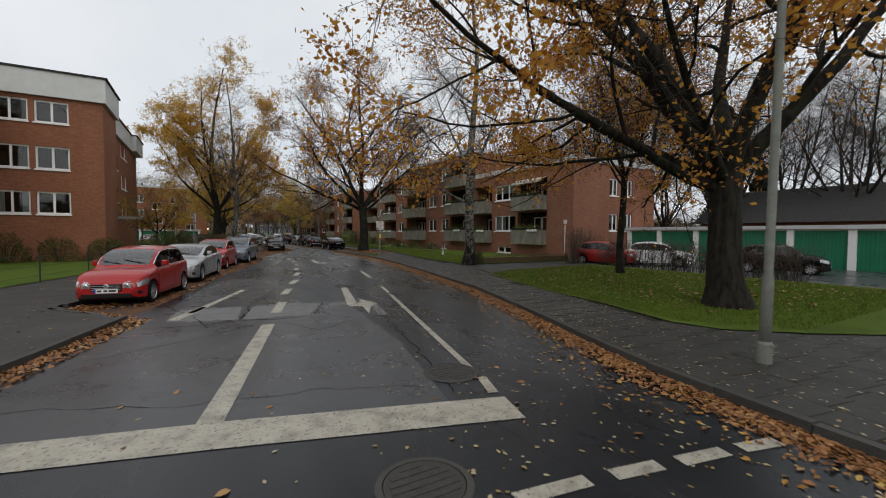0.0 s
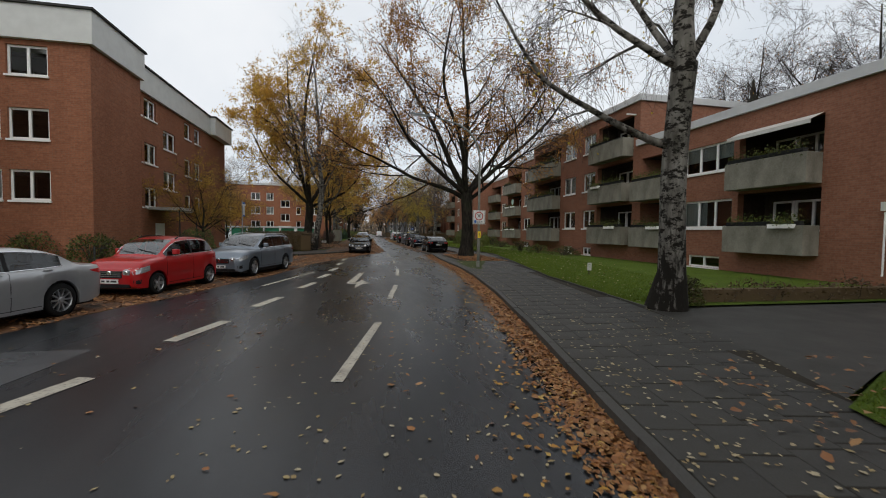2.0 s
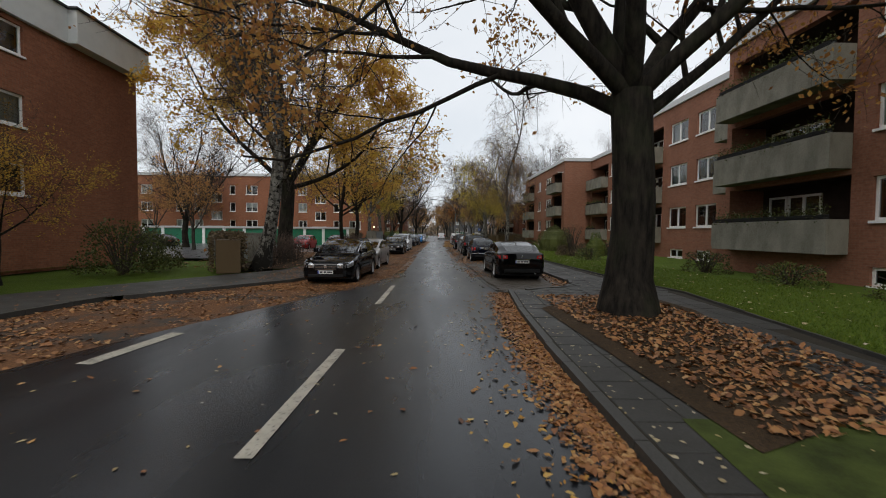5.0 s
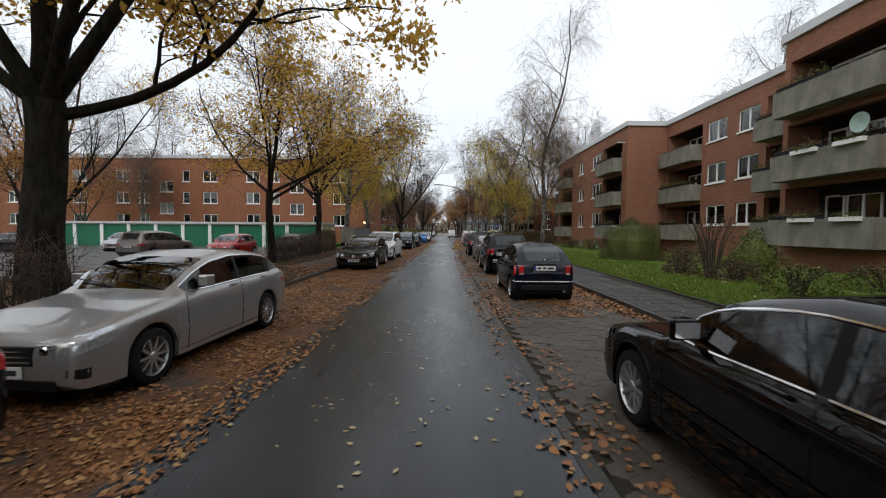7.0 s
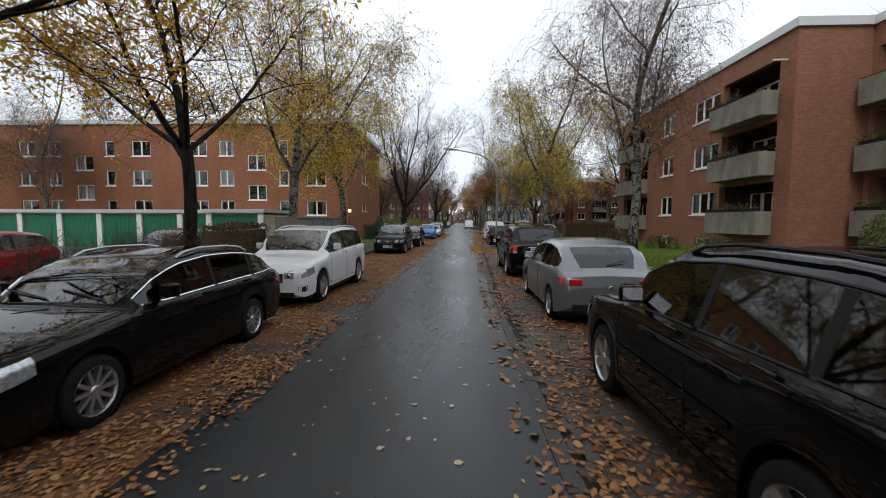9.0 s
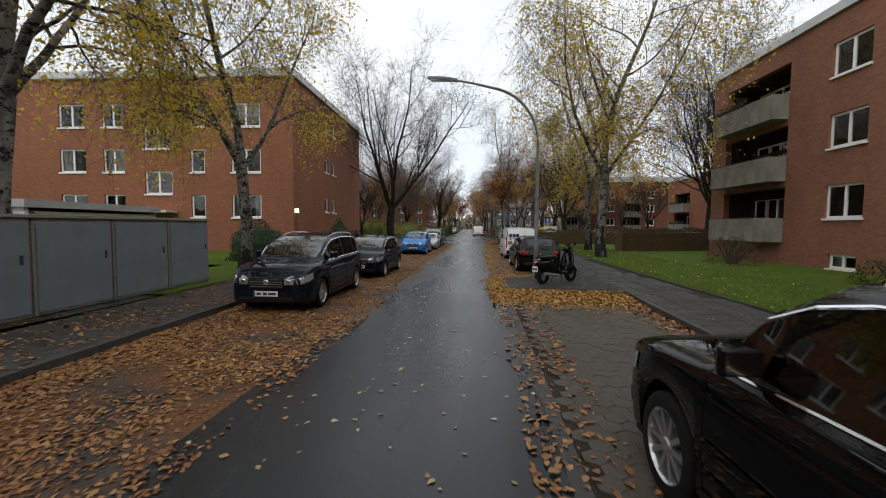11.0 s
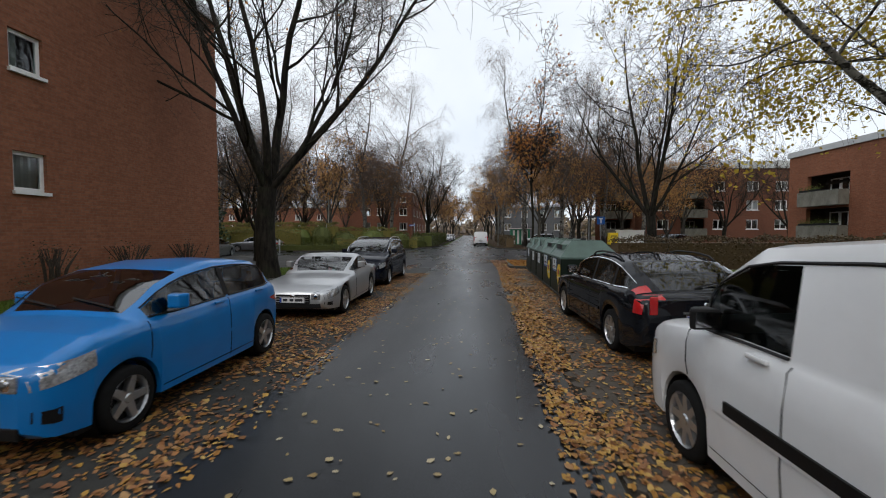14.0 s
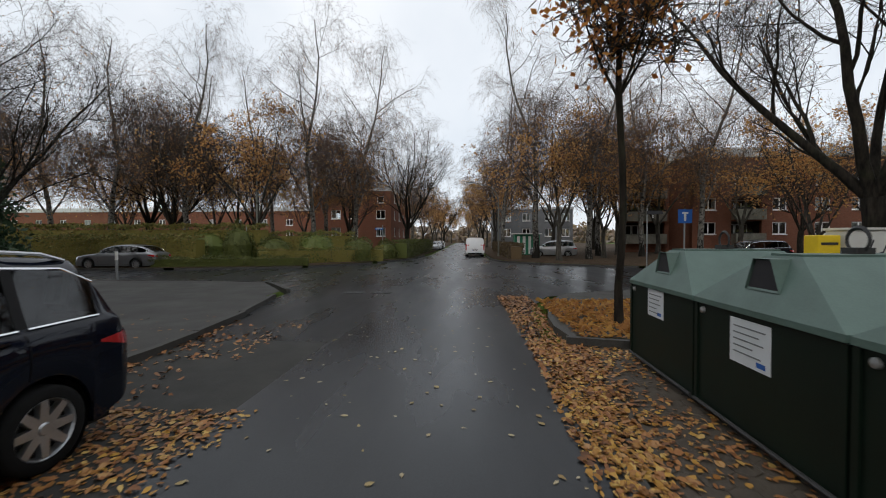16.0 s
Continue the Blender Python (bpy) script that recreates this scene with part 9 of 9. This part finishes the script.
lay("bed_leaves", LRNG.uniform(3.1, 5.9, 2600), LRNG.uniform(130.75, 135, 2600), PAVE + 0.01, 0.12, "leaf_brown", "brown leaves filling the tree bed", 0.5)
lay("junction_leaves", *band(900, 126.8, 132.5, lambda y: kerb_left(y) + 0.02, lambda y: -2.0, 0.4, 0.5), 0.0, 0.085, "litter", "orange leaves round the kerb's curve", 0.3)
lay("junction_leaves_right", LRNG.uniform(2.2, 3.1, 1800), LRNG.uniform(128.41, 136.5, 1800), 0.0, 0.085, "litter", "orange leaves along the bed's kerb", 0.35)


def grass(name, x, y, z, label, height=0.05):
    n = len(x)
    a = LRNG.uniform(0, 2 * np.pi, n)
    h = height * LRNG.uniform(0.5, 1.4, n)
    w = np.c_[np.cos(a), np.sin(a), np.zeros(n)] * 0.007
    lean = np.c_[LRNG.normal(0, 0.4, n) * h, LRNG.normal(0, 0.4, n) * h, h]
    c = np.c_[x, y, np.full(n, z)]
    V = np.stack([c - w, c + w, c + lean + w * 0.25, c + lean - w * 0.25], 1).reshape(-1, 3)
    tagged(part(name, arrays_mesh(name, V, np.arange(4 * n).reshape(-1, 4), M["grass"]), None), label, "grass", kind="stuff")


gx, gy = LRNG.uniform(-2.3, 8.5, 110000), LRNG.uniform(12.24, 25.6, 110000)
ok = gx > np.interp(gy, [12.24, 14.0, 16.4, 18.6, 21.05, 24.2, 25.0, 25.6], [-1.0, -2.3, -1.65, -1.3, -0.65, 0.5, 2.3, 6.7])
grass("grass_corner", gx[ok], gy[ok], PAVE + 0.018, "mown grass blades under the oak")
grass("grass_front", *band(130000, 30.16, 92.79, lambda y: lawn_right(y) + 0.02, lambda y: lawn_right(y) + 4.5, 0.6), PAVE + 0.018, "mown grass blades along the pavement")
grass("grass_far", *band(30000, 92.79, 129.22, lambda y: lawn_right(y) + 0.02, lambda y: lawn_right(y) + 4.0, 0.6), PAVE + 0.018, "mown grass blades on the far lawn")
grass("grass_gable", *band(20000, 108.19, 129.22, lambda y: -10.8, lambda y: lawn_left(y) - 0.03, 1.2), PAVE + 0.018, "grass blades before the brick gable")

# ---------------------------------------------------------------- kerb stones
KERB_MESH = Mesh().prism([(-0.495, -0.06), (0.495, -0.06), (0.495, 0.06), (-0.495, 0.06)], -0.12, 0.118).data("kerb_stone")
FLUSH_MESH = Mesh().prism([(-0.495, -0.07), (0.495, -0.07), (0.495, 0.07), (-0.495, 0.07)], -0.1, 0.006).data("kerb_stone")


def kerb_line(name, label, curve, y0, y1, mesh, offset):
    ob = thing(name, label, "kerb", kind="structure")
    y, k = y0, 0
    while y < y1:
        x = curve(y)
        slope = (curve(y + 0.3) - curve(y - 0.3)) / 0.6
        slope = max(-8.0, min(8.0, slope))
        step = 1.0 / math.sqrt(1 + slope * slope)
        s = part("kerb_stone", mesh, M["kerb"], ob)
        s.matrix_basis = pose(curve(y + step / 2) + offset, y + step / 2, LRNG.uniform(-0.006, 0.004), LRNG.uniform(-0.6, 0.6), 0, 90 - math.degrees(math.atan(slope)) + LRNG.uniform(-0.5, 0.5))
        y += step
        k += 1
    return ob


kerb_line("kerb_right", "grey kerb stones edging the pavement", kerb_right, 8.6, 53.45, KERB_MESH, 0.06)
kerb_line("kerb_right_bay", "grey kerb stones behind the bays", kerb_right, 53.75, 98.09, KERB_MESH, 0.06)
kerb_line("kerb_right_far", "grey kerb stones behind the far bays", kerb_right, 104.47, 130.43, KERB_MESH, 0.06)
kerb_line("kerb_left", "grey kerb stones along the left pavement", kerb_left, 8.6, 135.8, KERB_MESH, -0.06)
kerb_line("kerb_flush", "flush kerb stones between asphalt and bay", right_x, 54.24, 130.43, FLUSH_MESH, 0.07)
tongue_kerb = thing("kerb_tongue", "low kerb stones round the pavement tongue", "kerb", kind="structure")
for (xa, ya), (xb, yb) in (((1.58, 98.56), (1.62, 100.44)), ((1.66, 100.46), (4.2, 102.41)), ((4.22, 102.45), (4.5, 104.47))):
    d = math.hypot(xb - xa, yb - ya)
    n = round(d)
    for k in range(n):
        f = (k + 0.5) / n
        st = part("kerb_stone", KERB_MESH, M["kerb"], tongue_kerb)
        st.matrix_basis = pose(xa + (xb - xa) * f, ya + (yb - ya) * f, -0.012, 0, 0, math.degrees(math.atan2(yb - ya, xb - xa))) @ Matrix.Diagonal((d / n, 1, 1, 1))
f = LRNG.uniform(0, 1, 5200)
lay("tongue_leaves", 1.2 + 3.1 * f - np.abs(LRNG.normal(0, 0.22, 5200)), 100.4 + 2.1 * f + np.abs(LRNG.normal(0, 0.25, 5200)), 0.0, 0.075, "litter_gold", "golden leaves drifted against the pavement tongue", 0.25)
cross_kerb = thing("kerb_bay_end", "kerb stones closing the paved bay", "kerb", kind="structure")
for x in np.arange(2.1, 4.9, 1.0):
    part("kerb_stone", KERB_MESH, M["kerb"], cross_kerb).matrix_basis = pose(x + 0.1, 98.33, -0.035, 0, 0, -3)
bed_kerb = thing("kerb_bed", "kerb stones round the tree bed", "kerb", kind="structure")
for x, y, a in ((3.35, 130.71, -14), (4.3, 130.51, -14), (5.3, 130.39, -5), (2.95, 131.31, 95), (2.95, 132.12, 85), (3.1, 133.1, 78), (3.4, 134.1, 70), (3.8, 135, 60)):
    part("kerb_stone", KERB_MESH, M["kerb"], bed_kerb).matrix_basis = pose(x, y, 0.01, 0, 0, a)
far_kerb = thing("kerb_junction", "kerb stones round the far junction corners", "kerb", kind="structure")
for pts in ([(-2.9, 167.39), (-3.0, 160.5), (-5.3, 153), (-8.7, 148.8), (-16, 146.7), (-40, 146.1)], [(3.6, 167.39), (3.6, 159.5), (4.1, 155.5), (6.6, 152.2), (12, 148.9), (30, 148.4)], [(-4.5, 137.1), (-6.3, 139.5), (-9, 140.1), (-30, 139.7)]):
    for (xa, ya), (xb, yb) in zip(pts[:-1], pts[1:]):
        d = math.hypot(xb - xa, yb - ya)
        for k in range(int(d)):
            f = (k + 0.5) / d
            part("kerb_stone", KERB_MESH, M["kerb"], far_kerb).matrix_basis = pose(xa + (xb - xa) * f, ya + (yb - ya) * f, 0, 0, 0, math.degrees(math.atan2(yb - ya, xb - xa)))
edging = thing("lawn_edging", "thin concrete edging between pavement and lawn", "edging", kind="structure")
EDGE_MESH = Mesh().prism([(-0.495, -0.025), (0.495, -0.025), (0.495, 0.025), (-0.495, 0.025)], -0.05, 0.05).data("edging_stone")
y = 29.97
while y < 115.53:
    s = (lawn_right(y + 0.3) - lawn_right(y - 0.3)) / 0.6
    part("edging_stone", EDGE_MESH, M["kerb"], edging).matrix_basis = pose(lawn_right(y), y, PAVE + LRNG.uniform(-0.01, 0.005), LRNG.uniform(-2, 2), 0, 90 - math.degrees(math.atan(s)))
    y += 1.0 / math.sqrt(1 + s * s)

# ---------------------------------------------------------------- pavers and slabs
HEX = 0.205


def hexagon(r, z0, z1):
    """A chamfered six-sided paver."""
    v = [(q * r * math.cos(math.pi / 3 * i + math.pi / 6), q * r * math.sin(math.pi / 3 * i + math.pi / 6), z) for q, z in ((1.0, z0), (1.0, z1 - 0.003), (0.965, z1)) for i in range(6)]
    f = [tuple(range(12, 18))] + [(a + i, a + (i + 1) % 6, a + 6 + (i + 1) % 6, a + 6 + i) for a in (0, 6) for i in range(6)]
    return v, f


HV, HF = hexagon(HEX / math.sqrt(3) * 0.985, -0.03, 0.0)
hex_mesh = bpy.data.meshes.new("paver")
hex_mesh.from_pydata(HV, [], HF)
paving = thing("bay_paving", "brown hexagonal concrete pavers of the bay", "paving", kind="structure")
rest, singles = Mesh(), 0
row = 0
y = 54.04
while y < 130.83:
    shift = (row % 2) * HEX / 2
    x0, x1 = right_x(y) + 0.24, kerb_right(y) - 0.1
    x = math.ceil((x0 - shift) / HEX) * HEX + shift
    while x < x1:
        dz = LRNG.uniform(-0.006, 0.003)
        if 90.78 < y < 93.27 and singles < 300:
            p = part("paver", hex_mesh, M["hexa"], paving)
            p.matrix_basis = pose(x, y, dz, LRNG.uniform(-0.8, 0.8), LRNG.uniform(-0.8, 0.8), 0)
            singles += 1
        else:
            n = len(rest.v)
            rest.v += [(a + x, b + y, c + dz) for a, b, c in HV]
            rest.f += [tuple(n + i for i in q) for q in HF]
        x += HEX
    y += HEX * math.sqrt(3) / 2
    row += 1
tagged(part("pavers", rest, M["hexa"], paving), kind="stuff")

slabs = thing("pavement_slabs", "grey concrete slabs of the right-hand pavement", "paving", kind="structure")
SV = [(q * 0.243 * sx, q * 0.243 * sy, z) for q, z in ((1.0, -0.035), (1.0, -0.005), (0.975, 0.0)) for sx, sy in ((-1, -1), (1, -1), (1, 1), (-1, 1))]
SF = [(8, 9, 10, 11)] + [(a + i, a + (i + 1) % 4, a + 4 + (i + 1) % 4, a + 4 + i) for a in (0, 4) for i in range(4)]
slab_mesh = bpy.data.meshes.new("slab")
slab_mesh.from_pydata(SV, [], SF)
rest, singles, y = Mesh(), 0, 10.4
while y < 130.02:
    edge = spline(y, [8.6, 11.33, 14.18, 18.14, 20.52, 26.32, 29.41], [3.0, 2.2, -2.3, -1.1, -0.85, 1.5, 2.2]) if y < 29.41 else lawn_right(y)
    k0 = kerb_right(y) + 0.14
    s = (kerb_right(y + 0.3) - kerb_right(y - 0.3)) / 0.6
    s = 0.0 if abs(s) > 1.2 else s
    x = k0 + 0.26 + (0.25 if int(y * 2) % 2 else 0.0) * 0
    while x < edge - 0.2:
        if 98.09 < y < 103.16 and x < 4.8:
            x += 0.5
            continue
        dz = LRNG.uniform(-0.004, 0.002) + PAVE - 0.002
        m = pose(x, y, dz, LRNG.uniform(-0.4, 0.4), LRNG.uniform(-0.4, 0.4), -math.degrees(math.atan(s)))
        if 17.65 < y < 41.31 and singles < 300 and x < k0 + 2.0:
            part("slab", slab_mesh, M["slab"], slabs).matrix_basis = m
            singles += 1
        else:
            n = len(rest.v)
            rest.v += [tuple(m @ Vector(v)) for v in SV]
            rest.f += [tuple(n + i for i in q) for q in SF]
        x += 0.5
    y += 0.5
tagged(part("slab_rest", rest, M["slab"], slabs), kind="stuff")
